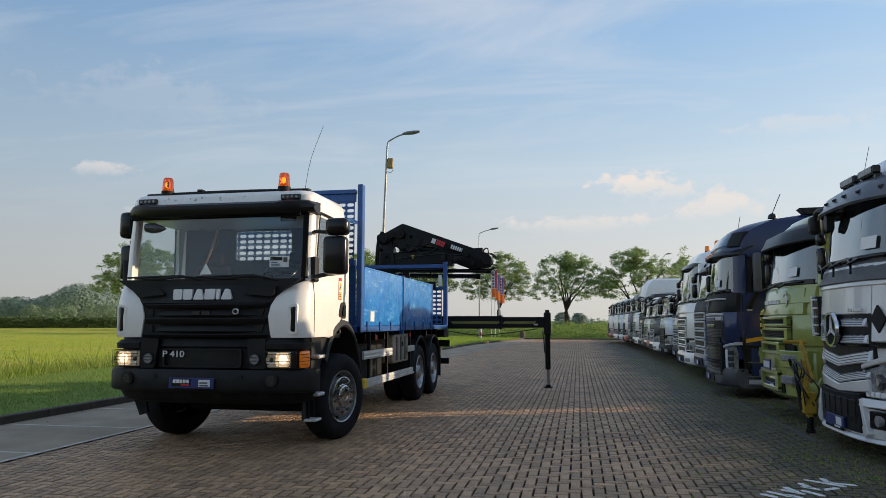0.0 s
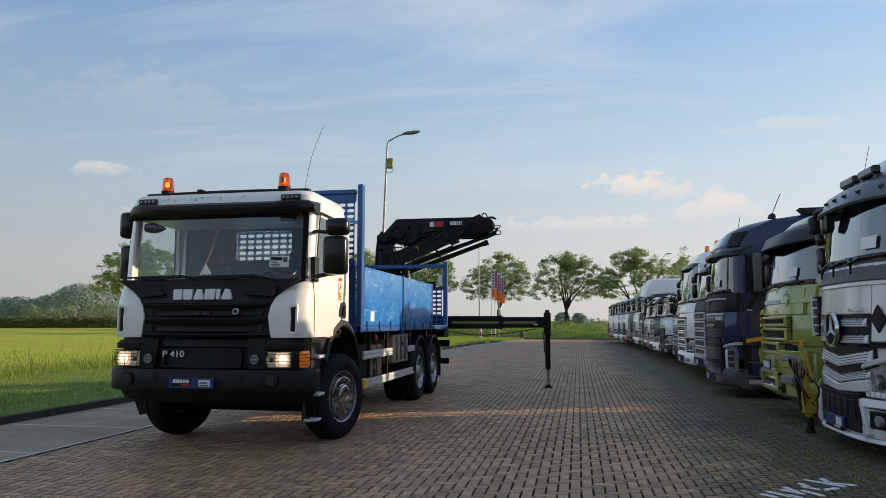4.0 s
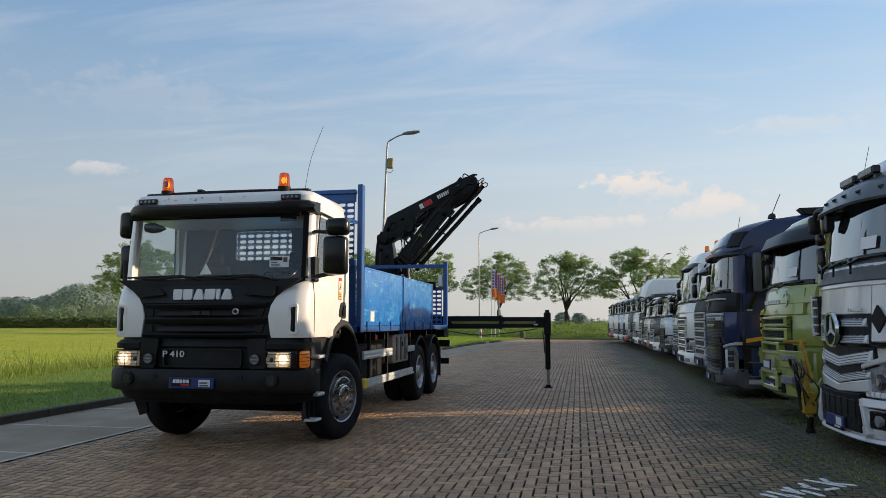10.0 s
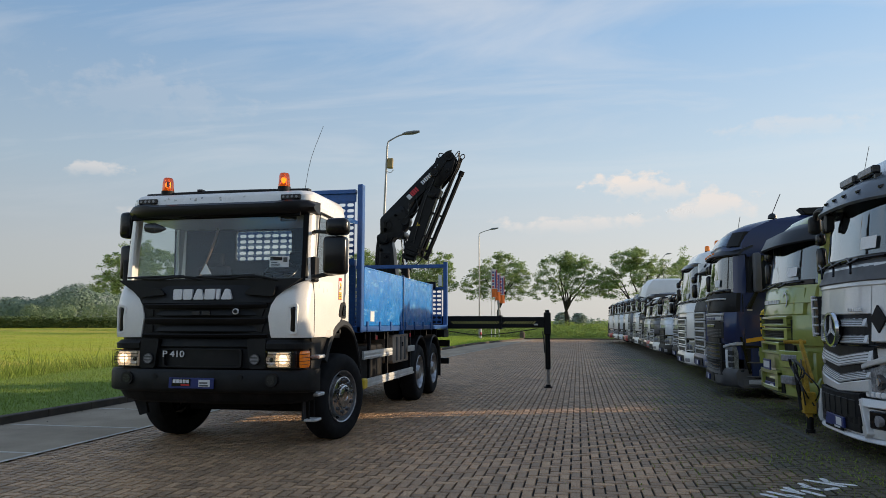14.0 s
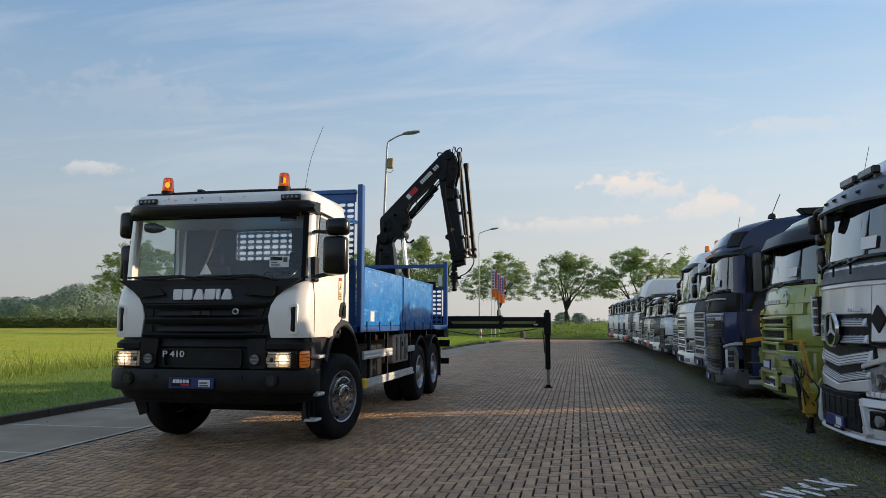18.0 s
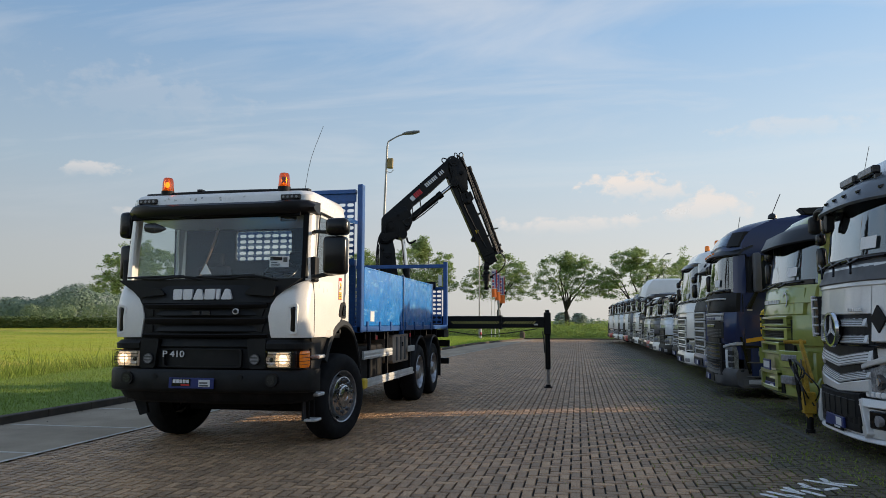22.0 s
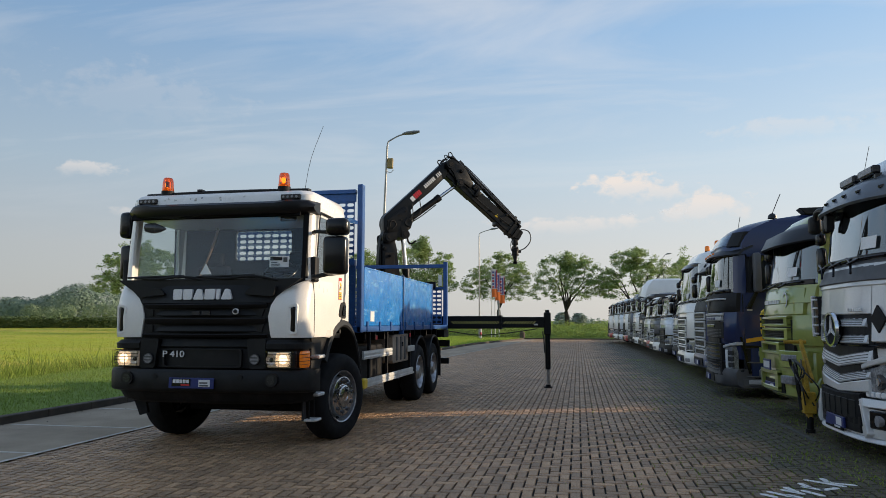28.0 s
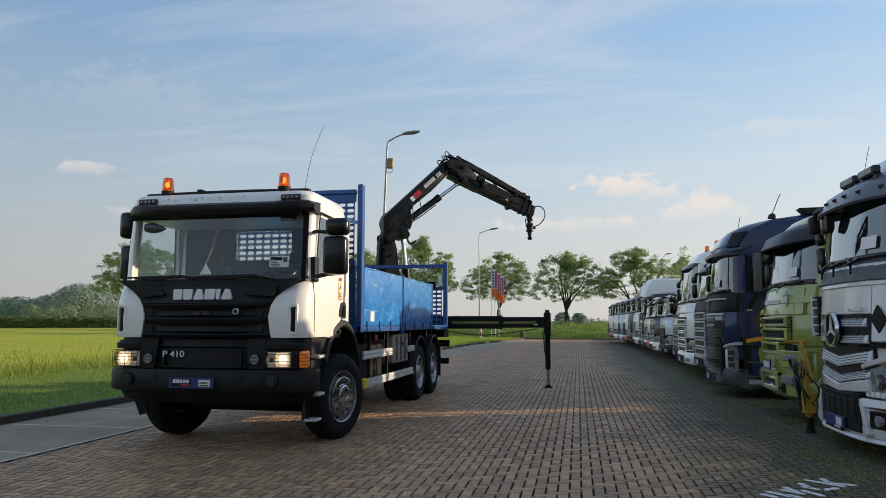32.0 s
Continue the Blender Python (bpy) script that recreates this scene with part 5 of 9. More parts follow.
    for y0, y1 in ((-0.17, -0.13), (0.13, 0.17)):
        lie(prism(bmn(), rquad([(0.40, 0.21), (-0.02, 0.17), (-0.12, 0.06), (-0.10, -0.08), (0.10, -0.16), (0.36, -0.20), (0.50, -0.12), (0.80, -0.12), (0.80, 0.04), (0.60, 0.12)], 0.035, 3), "y", y0, y1, 0.006), "elbow_plate", M["crane"], parent=jib)
        lie(prism(bmn(), rquad([(0.11, 0.0), (0.02, 0.11), (-0.09, 0.05), (-0.06, -0.06), (0.20, -0.12), (0.38, -0.22), (0.50, -0.32), (0.62, -0.22), (0.52, -0.10), (0.30, -0.04)], 0.04, 3), "y", y0 - 0.03 if y0 < 0 else y1, y0 if y0 < 0 else y1 + 0.03, 0.004), "elbow_link", M["crane"], parent=jib)
    for x, z, r in ((0.0, 0.0, 0.115), (0.50, -0.20, 0.10), (0.34, 0.08, 0.05)):
        pin = lie(cyl(bmn(), (x, -0.22, z), (x, 0.22, z), r, n=20), "elbow_pin", M["crane"], parent=jib)
        lie(cyl(bmn(), (x, -0.235, z), (x, -0.215, z), r * 0.5, n=14), "pin_cap", M["frame"], parent=pin)
    lie(box(bmn(), 0.84, 1.06, -0.155, 0.135, -0.06, 0.10, 0.012), "valve_box", M["crane"], parent=jib)
    for k in range(3):
        lie(box(bmn(), 0.87 + 0.06 * k, 0.90 + 0.06 * k, -0.165, -0.153, -0.03, 0.07), "valve_slot", M["frame"], parent=jib)
    lie(prism(bmn(), [(0.98, 0.02), (1.12, -0.02), (1.10, -0.16), (1.0, -0.20)], "y", -0.20, -0.13, 0.008), "hose_shield", M["crane"], parent=jib)
    lie(box(bmn(), L2 - 0.16, L2 + 0.06, -0.10, 0.10, -0.285, 0.02, 0.02), "extension", M["crane"], parent=jib)
    lie(box(bmn(), L2 - 0.02, L2 + 0.14, -0.085, 0.085, -0.26, -0.09, 0.02), "second_extension", M["crane"], parent=jib)
    for za, zb, y, x0, x1, r in ((0.26, 0.13, 0.02, -0.02, L2 - 0.08, 0.047), (0.37, 0.23, 0.17, 0.26, L2 - 0.02, 0.055), (0.15, 0.09, -0.08, 1.06, L2 - 0.1, 0.024)):
        er2 = lie(cyl(bmn(), (x0, y, za), (x1, y, zb), r, n=14), "extension_ram", M["crane"], parent=jib)
        lie(cyl(bmn(), (x0 - 0.05, y, za + 0.004), (x0 + 0.07, y, za - 0.003), r * 1.25, n=14), "ram_end", M["crane"], parent=er2)
        lie(tube(bmn(), bend([(x0 + 0.04, y - r, za + 0.02), (x0 + 0.5, y - r - 0.02, za + 0.01), (x1 - 0.3, y - r - 0.02, zb + 0.04), (x1, y - r, zb)]), 0.010, 6), "ram_hose", M["hose"], parent=er2)
    # guides that carry the rams, and the collars at the boom's end
    for x, z0, z1, w in ((1.42, 0.02, 0.33, 0.04), (2.02, 0.02, 0.31, 0.045), (2.34, -0.32, 0.31, 0.06), (2.50, -0.31, 0.29, 0.055)):
        g = lie(prism(bmn(), [(-0.14 if x > 2 else -0.06, z0), (0.12, z0), (0.14, z1 * 0.45), (0.24, z1 * 0.7), (0.24, z1), (0.10, z1), (0.06, z1 * 0.6), (-0.06, z1 * 0.45), (-0.14 if x > 2 else -0.06, z1 * 0.3)], "x", x, x + w), "ram_guide", M["crane"], parent=jib)
        lie(cyl(bmn(), (x + w / 2, -0.16 if x > 2 else -0.08, z1 * 0.12), (x + w / 2, 0.14, z1 * 0.12), 0.025, n=12), "guide_bolt", M["frame"], parent=g)
    for x in (1.62, 2.02):
        lie(cyl(bmn(), (x, -0.145, -0.17), (x, -0.11, -0.17), 0.035, n=14), "side_roller", M["crane"], parent=jib)
    lie(prism(bmn(), [(1.90, -0.29), (2.06, -0.29), (2.02, -0.37), (1.95, -0.37)], "y", -0.10, 0.10, 0.01), "boom_catch", M["crane"], parent=jib)
    lie(box(bmn(), L2 - 0.02, L2 + 0.12, -0.10, 0.10, -0.24, 0.02, 0.02), "hook_bracket", M["crane"], parent=jib)
    lie(tube(bmn(), bend([(-0.02, 0.02, 0.28), (-0.10, 0.02, 0.34), (-0.17, 0.02, 0.33), (-0.16, 0.02, 0.26), (-0.06, 0.02, 0.22)]), 0.013, 6), "ram_loop", M["hose"], parent=jib)
    for k in range(3):
        lie(tube(bmn(), bend([(-0.16, -0.06 + 0.06 * k, 0.18), (0.1, -0.06 + 0.06 * k, 0.26 + 0.02 * k), (0.9, -0.08 + 0.06 * k, 0.18), (1.6, -0.06 + 0.06 * k, 0.14), (L2 - 0.1, -0.06 + 0.06 * k, 0.08)]), 0.014, 6), "jib_hose", M["hose"], parent=jib)
    lie(tube(bmn(), bend([(-0.05, 0.0, 0.16), (-0.18, 0.0, 0.2), (-0.22, 0.02, 0.15), (-0.10, 0.03, 0.10)]), 0.012, 6), "elbow_loop", M["hose"], parent=jib)
    lie(tube(bmn(), bend([(0.35, -0.14, -0.20), (0.7, -0.16, -0.16), (1.2, -0.15, -0.20), (1.9, -0.15, -0.16), (2.3, -0.13, -0.12)]), 0.012, 6), "side_hose", M["hose"], parent=jib)
    v = bmn()
    f = [v.verts.new(p) for p in ((1.78, -0.118, -0.20), (1.88, -0.118, -0.20), (1.83, -0.118, -0.11))]
    v.faces.new(f)
    lie(v, "warning_sign", M["yellow"], "yellow warning triangle", 0, jib)
    # hook, always hanging
    b = bmn()
    cyl(b, (0, -0.08, 0), (0, 0.08, 0), 0.06, n=16)
    prism(b, [(-0.055, 0.02), (0.055, 0.02), (0.075, -0.16), (-0.075, -0.16)], "y", -0.05, 0.05, 0.012)
    cyl(b, (0, 0, -0.15), (0, 0, -0.22), 0.05); cyl(b, (-0.075, 0, -0.24), (0.075, 0, -0.24), 0.05, n=14)
    cyl(b, (0, 0, -0.27), (0, 0, -0.31), 0.105, n=20); cyl(b, (0, 0, -0.31), (0, 0, -0.40), 0.085, n=20); cyl(b, (0, 0, -0.40), (0, 0, -0.44), 0.10, n=20)
    cyl(b, (0, 0, -0.44), (0, 0, -0.52), 0.062); cyl(b, (0, 0, -0.52), (0, 0, -0.60), 0.045); cyl(b, (0, 0, -0.60), (0, 0, -0.66), 0.07, 0.05, n=14)
    cyl(b, (-0.03, 0, -0.35), (0.17, 0, -0.33), 0.030)
    tube(b, bend([(-0.08, -0.03, 0.0), (-0.14, -0.03, -0.12), (-0.13, -0.03, -0.28), (-0.07, -0.03, -0.36)]), 0.012, 6)
    hook = lie(b, "rotator", M["crane"], "black rotator hanging from the boom tip")
    lie(tube(bmn(), bend([(0.13, 0.0, -0.30), (0.30, -0.02, -0.22), (0.45, -0.02, -0.05), (0.48, 0, 0.12), (0.40, 0, 0.24), (0.25, 0, 0.27), (0.08, 0, 0.24)]), 0.015), "rotator_hose", M["hose"], parent=hook)
    return col, ram, rod, boom, eb, er, jib, hook


PIECES = build_crane()


def crane_pose(slew, lift, reach):
    """where the moving pieces stand, in the crane's space."""
    turn = pose(0, 0, 0, 0, 0, slew)
    a, b = radians(lift), radians(reach)
    boom = turn @ Matrix.Translation(FOOT) @ pose(0, 0, 0, 0, -lift, 0)
    elbow = Vector((FOOT[0] + L1 * cos(a), 0, FOOT[2] + L1 * sin(a)))
    jib = turn @ Matrix.Translation(elbow) @ pose(0, 0, 0, 0, -reach, 0)

    def aim(p, q):
        d = (q - p)
        return turn @ Matrix.Translation(p) @ pose(0, 0, 0, 0, math.degrees(atan2(d.x, d.z)), 0)
    low = Vector((0.26, 0, 2.26))
    w = radians(0.12 * (lift - 50))
    high = Vector((-0.31 + 0.42 * cos(w) - 0.08 * sin(w), 0, 3.57 + 0.42 * sin(w) + 0.08 * cos(w)))
    p = Vector((FOOT[0] + 0.68 * cos(a) + 0.08 * sin(a), 0, FOOT[2] + 0.68 * sin(a) - 0.08 * cos(a)))
    q = Vector((elbow.x + 0.50 * cos(b) + 0.20 * sin(b), 0, elbow.z + 0.50 * sin(b) - 0.20 * cos(b)))
    tip = Vector((elbow.x + (L2 + 0.06) * cos(b) + 0.26 * sin(b), 0, elbow.z + (L2 + 0.06) * sin(b) - 0.26 * cos(b)))
    hook = turn @ Matrix.Translation(tip)
    rod_up = turn @ Matrix.Translation(high) @ pose(0, 0, 0, 0, math.degrees(atan2(high.x - low.x, high.z - low.z)), 0)
    rod_el = turn @ Matrix.Translation(q) @ pose(0, 0, 0, 0, math.degrees(atan2(q.x - p.x, q.z - p.z)), 0)
    return turn, aim(low, high), rod_up, boom, aim(p, q), rod_el, jib, hook


# seconds: slew, lift of the boom, lie of the outer boom, in degrees
CRANE_KEYS = [
    (0, 0, -12.4, -178), (1, 0, -7.2, -172.5), (2, 0, -2.0, -167.5), (3, 0, 3.0, -162), (4, 0, 7.6, -157), (5, 0, 12.0, -152.5),
    (6, 0, 15.8, -148), (7, 0, 20.0, -143), (8, 0, 24.6, -138.5), (9, 0, 28.8, -134), (10, 0, 33.2, -129.3), (11, 0, 38.0, -124.5),
    (12, 0, 43.3, -119), (13, 0, 48.4, -114), (14, 0, 52.2, -109.5), (14.5, 0, 52.6, -107.5), (15.5, 0, 52.8, -98), (16.5, 0, 52.8, -88.5), (17, 0, 53, -86),
    (18, 0, 53, -81.5), (19, 0, 52.5, -77), (20, 0, 51.8, -73.5), (21, 7.5, 51.2, -70.5), (22, 17.5, 50.4, -66), (23, 26, 51.2, -62),
    (24, 32, 51, -57), (25, 34, 51.2, -51.8), (26, 34, 51.2, -46.8), (27, 34, 51.2, -42.1), (28, 34, 51.2, -37.4), (29, 34, 51.2, -32.8), (30, 34, 51.2, -28.5),
    (31, 34, 51.2, -24.2), (32, 34, 51.2, -20)]
strip("yard_bedding", lambda y: line_x(y), lambda y: 40.0, YS, -0.018, BEDDING, label="dark sandy joints under the brick yard", category="ground", kind="structure")
strip("parking_strip", lambda y: kerb_x(y), lambda y: line_x(y) - 0.001, YS, 0.006, ASPHALT, label="grey asphalt parking strip beside the bricks", category="road", kind="structure")
strip("edge_line", lambda y: line_x(y) - 0.055, lambda y: line_x(y) + 0.015, YS, 0.011, LINE, label="worn white edge line", category="road marking", kind="structure")


def build_lines():
    for k in range(14):
        y = 7.19 + 1.95 * (k - 1)
        ob = part("bay_line", box(bmn(), kerb_x(y) + 0.1, line_x(y) - 0.08, y - 0.028, y + 0.028, 0.007, 0.011), LINE)
        tagged(ob, "thin white bay line on grey asphalt", "road marking", "bay lines", "structure")
    ob = part("row_line", box(bmn(), 2.90, 2.96, 9.8, 17.5, 0.004, 0.007), mat("faint_paint", (0.14, 0.14, 0.13), 0.8, vary=0.3, scale=12, dirt=0.9, dirtcol=(0.07, 0.065, 0.055)))
    tagged(ob, "faint white line along the parked trucks", "road marking", kind="structure")
    # painted lettering on the bricks, too worn to read
    b = bmn()
    for x0, y0, x1, y1 in ((2.11, 7.4, 2.37, 7.18), (2.25, 7.33, 2.48, 7.25), (2.28, 7.49, 2.29, 7.34), (2.01, 7.23, 2.05, 7.07), (2.0, 7.09, 2.13, 6.99), (2.13, 6.99, 2.28, 7.1), (1.83, 7.03, 1.88, 6.89), (1.78, 6.93, 1.91, 6.81), (1.95, 6.93, 2.06, 6.77), (1.56, 6.73, 1.64, 6.64), (1.64, 6.83, 1.78, 6.68), (1.77, 6.74, 1.85, 6.66)):
        d = Vector((x1 - x0, y1 - y0)).normalized() * 0.03
        prism(b, [(x0 + d.y, y0 - d.x), (x1 + d.y, y1 - d.x), (x1 + d.x, y1 + d.y), (x1 - d.y, y1 + d.x), (x0 - d.y, y0 + d.x), (x0 - d.x, y0 - d.y)], "z", 0.0035, 0.006)
    ob = part("ground_lettering", b, mat("chalk_paint", (0.80, 0.80, 0.78), 0.8, vary=0.1, scale=20, dirt=0.25, dirtcol=(0.2, 0.19, 0.18)))
    tagged(ob, "worn white lettering painted on the bricks", "road marking", kind="structure")


build_lines()

TRIM = mat("silver_trim", (0.50, 0.505, 0.52), 0.42, 0.15, vary=0.1, scale=6, dirt=0.2)
# ---- the row of parked trucks: built facing -y with the front at y = 0, then turned to face -x
PAINTS = {}
CLEAR_LAMP = mat("clear_lamp", (0.40, 0.41, 0.43), 0.16, 0.35, vary=0.35, scale=14)
SKYGLASS = glass("tinted_glass", (0.42, 0.47, 0.48), base=0.10, power=2.0)


def paint(col, rough=0.3, metal=0.0):
    key = (col, rough, metal)
    if key not in PAINTS:
        PAINTS[key] = mat("cab_paint", col, rough, metal, vary=0.05, scale=2.0, coat=1.0 if max(col) > 0.2 else 0.5, spec=0.5 if max(col) > 0.2 else 0.3, dirt=0.18, dirtcol=tuple(c * 0.5 + 0.05 for c in col))
    return PAINTS[key]


CORNER = {"fall": 0.24, "power": 5.0}


def front(x, half=1.23):
    """how far the front falls back from its middle at x."""
    return CORNER["fall"] * min(1.0, abs(x) / half) ** CORNER["power"]


def plan(half, yf, yb, z, full=1.0):
    """a cab's outline: swept front corners, a square back."""
    pts = [(half * (k / 9 - 1), yf + full * front(half * (k / 9 - 1), half), z) for k in range(19)]
    return pts + [(half, yb, z), (-half, yb, z)]


def hug(bm, x0, x1, za, zb, off=0.0, deep=0.06, n=8, lean=0.0, half=1.23, edge=0.012):
    """a bar or plate that follows the cab's front; za, zb: numbers or functions of x."""
    rings = []
    for i in range(n + 1):
        x = x0 + (x1 - x0) * i / n
        a, b = (za(x) if callable(za) else za), (zb(x) if callable(zb) else zb)
        e = min(edge, (b - a) * 0.3)
        y = front(x, half) + off
        rings.append([(x, y + e, a), (x, y, a + e), (x, y + lean, b - e), (x, y + lean + e, b), (x, y + lean + deep, b), (x, y + deep, a)])
    return loft(bm, rings)


def hug_frame(bm, hw, z0, z1, bar, off, deep=0.06, half=1.23, end=0.07):
    """a rounded frame round a long opening."""
    hug(bm, -hw, hw, z0, z0 + bar, off, deep, 10, 0, half)
    hug(bm, -hw, hw, z1 - bar, z1, off, deep, 10, 0, half)
    for s in (1, -1):
        hug(bm, s * (hw - end), s * hw, z0 + bar * 0.5, z1 - bar * 0.5, off + 0.002, deep, 2, 0, half)
    return bm


def visor_shape(bm, half, zb, zt, jut, rise=0.30, drop=0.0):
    """a long peak over the windscreen."""
    rings = []
    for i in range(19):
        x = half * (i / 9 - 1)
        k = (abs(x) / half) ** 3
        y = 0.20 + jut + 0.44 * k
        za = zb - drop * (1 - k)
        rings.append([(x, y + 0.03, za - 0.015), (x, y, za + 0.01), (x, y + 0.10, (za + zt) / 2 + 0.02), (x, y + rise, zt), (x, y + rise + 0.02, zt - 0.025), (x, y + 0.13, (za + zt) / 2 - 0.02)])
    return loft(bm, rings)


def tractor(x, y, col, label, top=3.4, visor="black", bump=None, slats=4, low=0.35, deep=2.45, beacon=False, turn=0.5, detail=True, slatmat="black", wsb=2.08, wst=2.88, gtop=1.45, mz=0.0, half=1.23, lamps=True, upper=None, pillars=None, fwd=0.0, ws=(0.06, 0.20), roof=None, near_mirror=True, far_mirror=True, my=0.10):
    """a parked lorry tractor with its cab."""
    T = empty("parked_truck", (x + 0.17, y, 0), -90 + turn, label=label, category="truck", group="row of parked trucks")
    P = paint(col)
    B = bump or P
    h = half
    b = loft(bmn(), [plan(h - 0.05, 0.06, deep, low + 0.55), plan(h, 0.02, deep, 1.15), plan(h, 0.02, deep, 1.65), plan(h - 0.01, 0.07, deep, wsb - 0.02)])
    part("cab_body", b, P, T, "", 40)
    w0, w1 = ws
    b = loft(bmn(), [plan(h - 0.07, w0 + 0.13, deep - 0.05, wsb - 0.03), plan(h - 0.11, w1 + 0.12, deep - 0.05, wst)])
    part("cabin", b, M["inner"], T, "dark cabin behind the glass", 40)
    rings = []
    for z, y0, hw in ((wsb, w0 + 0.02, h - 0.04), ((wsb + wst) / 2, (w0 + w1) / 2 + 0.015, h - 0.065), (wst, w1 + 0.02, h - 0.09)):
        rings.append([(hw * (i / 10 - 1), y0 + front(hw * (i / 10 - 1), h), z) for i in range(21)])
    part("windscreen", loft(bmn(), rings, close=False), SKYGLASS, T, "windscreen reflecting the sky", 60)
    for zc in (wsb, wst):
        up = zc == wst
        part("screen_border", hug(bmn(), -h + 0.12, h - 0.12, zc - (0.07 if up else 0.02), zc + (0.02 if up else 0.06), (w1 if up else w0) + 0.005, 0.02, 14, 0, h), M["gloss"], T, "", 40)
    rings = roof or [(wst - 0.02, h - 0.05, 0.30, deep), (wst + 0.12, h - 0.04, 0.32, deep), ((wst + top) / 2 + 0.08, h - 0.07, 0.46 - 0.4 * fwd, deep), (top - 0.08, h - 0.15, 0.75 - fwd, deep), (top, h - 0.30, 1.0 - fwd * 0.6, deep - 0.05)]
    part("roof", loft(bmn(), [plan(hw, yf, yb, z) for z, hw, yf, yb in rings]), P, T, "", 40)
    S = {"black": M["black"], "silver": TRIM, "paint": P}[slatmat]
    for s in (1, -1):
        rings = []
        for z, y0, hw in ((wsb - 0.03, w0, h - 0.005), ((wsb + wst) / 2, (w0 + w1) / 2, h - 0.03), (wst + 0.01, w1, h - 0.055)):
            rings.append([(s * q, y0 + dy + front(q, h), z) for q, dy in ((hw - 0.06, 0), (hw - 0.04, 0), (hw - 0.015, 0.0), (hw, 0.03), (hw, 0.16), (hw - 0.04, 0.16), (hw - 0.06, 0.06))])
        part("pillar", loft(bmn(), rings), pillars or P, T, "", 50)
        f0, f1 = w0 + CORNER["fall"] + 0.17, w1 + CORNER["fall"] + 0.17
        part("side_glass", prism(bmn(), rquad([(1.28, wst - 0.06), (f1 + 0.05, wst - 0.08), (f0 + 0.06, wsb + 0.02), (1.28, wsb - 0.06)], 0.05), "x", s * (h - 0.05), s * (h - 0.035)), M["glass"], T)
        part("window_seal", ring_prism(bmn(), rquad([(1.32, wst - 0.03), (f1, wst - 0.05), (f0, wsb - 0.02), (1.32, wsb - 0.10)], 0.05), rquad([(1.28, wst - 0.06), (f1 + 0.05, wst - 0.08), (f0 + 0.06, wsb + 0.02), (1.28, wsb - 0.06)], 0.05), "x", s * (h - 0.04), s * (h - 0.012)), M["black"], T)
        part("rear_quarter", box(bmn(), s * (h - 0.10), s * (h - 0.015), 1.30, deep, wsb - 0.03, wst + 0.02, 0.01), P, T)
        part("door_top", prism(bmn(), [(f1 - 0.1, wst + 0.01), (1.32, wst + 0.01), (1.32, wst - 0.06), (f1 - 0.04, wst - 0.07)], "x", s * (h - 0.09), s * (h - 0.02)), P, T)
        part("door_seam", box(bmn(), s * (h - 0.004), s * (h + 0.003), 0.46, 0.474, 1.0, wsb - 0.05), M["gloss"], T)
        part("door_seam", box(bmn(), s * (h - 0.004), s * (h + 0.003), 1.50, 1.514, 1.0, wst - 0.05), M["gloss"], T)
        part("sill_gap", box(bmn(), s * (h - 0.03), s * (h + 0.004), 0.40, deep - 0.1, 1.0, 1.05), M["gloss"], T)
        part("door_handle", box(bmn(), s * (h - 0.01), s * (h + 0.02), 1.30, 1.46, 1.50, 1.56, 0.015), M["gloss"], T)
        part("step_well", box(bmn(), s * (h - 0.30), s * (h - 0.02), 0.46, 0.95, low + 0.05, 1.0, 0.02), M["black"], T)
        for zz in (low + 0.2, low + 0.48):
            part("step", box(bmn(), s * (h - 0.28), s * (h + 0.01), 0.50, 0.90, zz, zz + 0.03, 0.008), M["grey"], T)
        if near_mirror if s > 0 else far_mirror:
            part("mirror", box(bmn(), s * (h + 0.12), s * (h + 0.30), my, my + 0.12, wsb + 0.10 + mz, wsb + 0.48 + mz * 0.8, 0.05, 2), M["gloss"], T, "black mirror housing", 50)
            part("upper_mirror", box(bmn(), s * (h + 0.10), s * (h + 0.30), my, my + 0.12, wsb + 0.51 + mz * 0.8, wsb + 0.70 + mz * 0.7, 0.05, 2), M["gloss"], T, "", 50)
            part("mirror_arm", tube(bmn(), bend([(s * (h - 0.06), 0.72, wsb + 0.72), (s * (h + 0.1), my + 0.16, wsb + 0.78), (s * (h + 0.2), my + 0.1, wsb + 0.60)]), 0.03), M["black"], T)
        if detail and s < 0:
            part("kerb_mirror", box(bmn(), s * (h - 0.30), s * (h - 0.19), w1 + 0.0, w1 + 0.09, wst - 0.30, wst - 0.09, 0.03, 2), M["gloss"], T, "black front mirror", 50)
            part("kerb_mirror_arm", tube(bmn(), [(s * (h - 0.245), w1 + 0.04, wst - 0.11), (s * (h - 0.245), w1 + 0.22, wst - 0.04)], 0.018), M["gloss"], T)
        if lamps:
            hl = part("headlight", hug(bmn(), s * 0.74, s * (h - 0.05), 0.70, lambda q: 0.92 + 0.12 * (abs(q) - 0.74), -0.03, 0.12, 6, 0.0, h), CLEAR_LAMP, T, "clear headlight with two round bowls")
            for xx in (0.86, 1.02):
                part("lamp_bowl", cyl(bmn(), (s * xx, front(xx, h) - 0.06, 0.82), (s * xx, front(xx, h) - 0.0, 0.82), 0.07, n=16), M["reflector"], hl)
            part("lamp_strip", hug(bmn(), s * 0.78, s * (h - 0.1), 0.70, 0.725, -0.036, 0.02, 5, 0, h), M["wlabel"], hl)
            part("fog_lamp", hug(bmn(), s * 0.78, s * 1.02, low + 0.10, low + 0.20, -0.075, 0.05, 3, 0, h), M["reflector"], T)
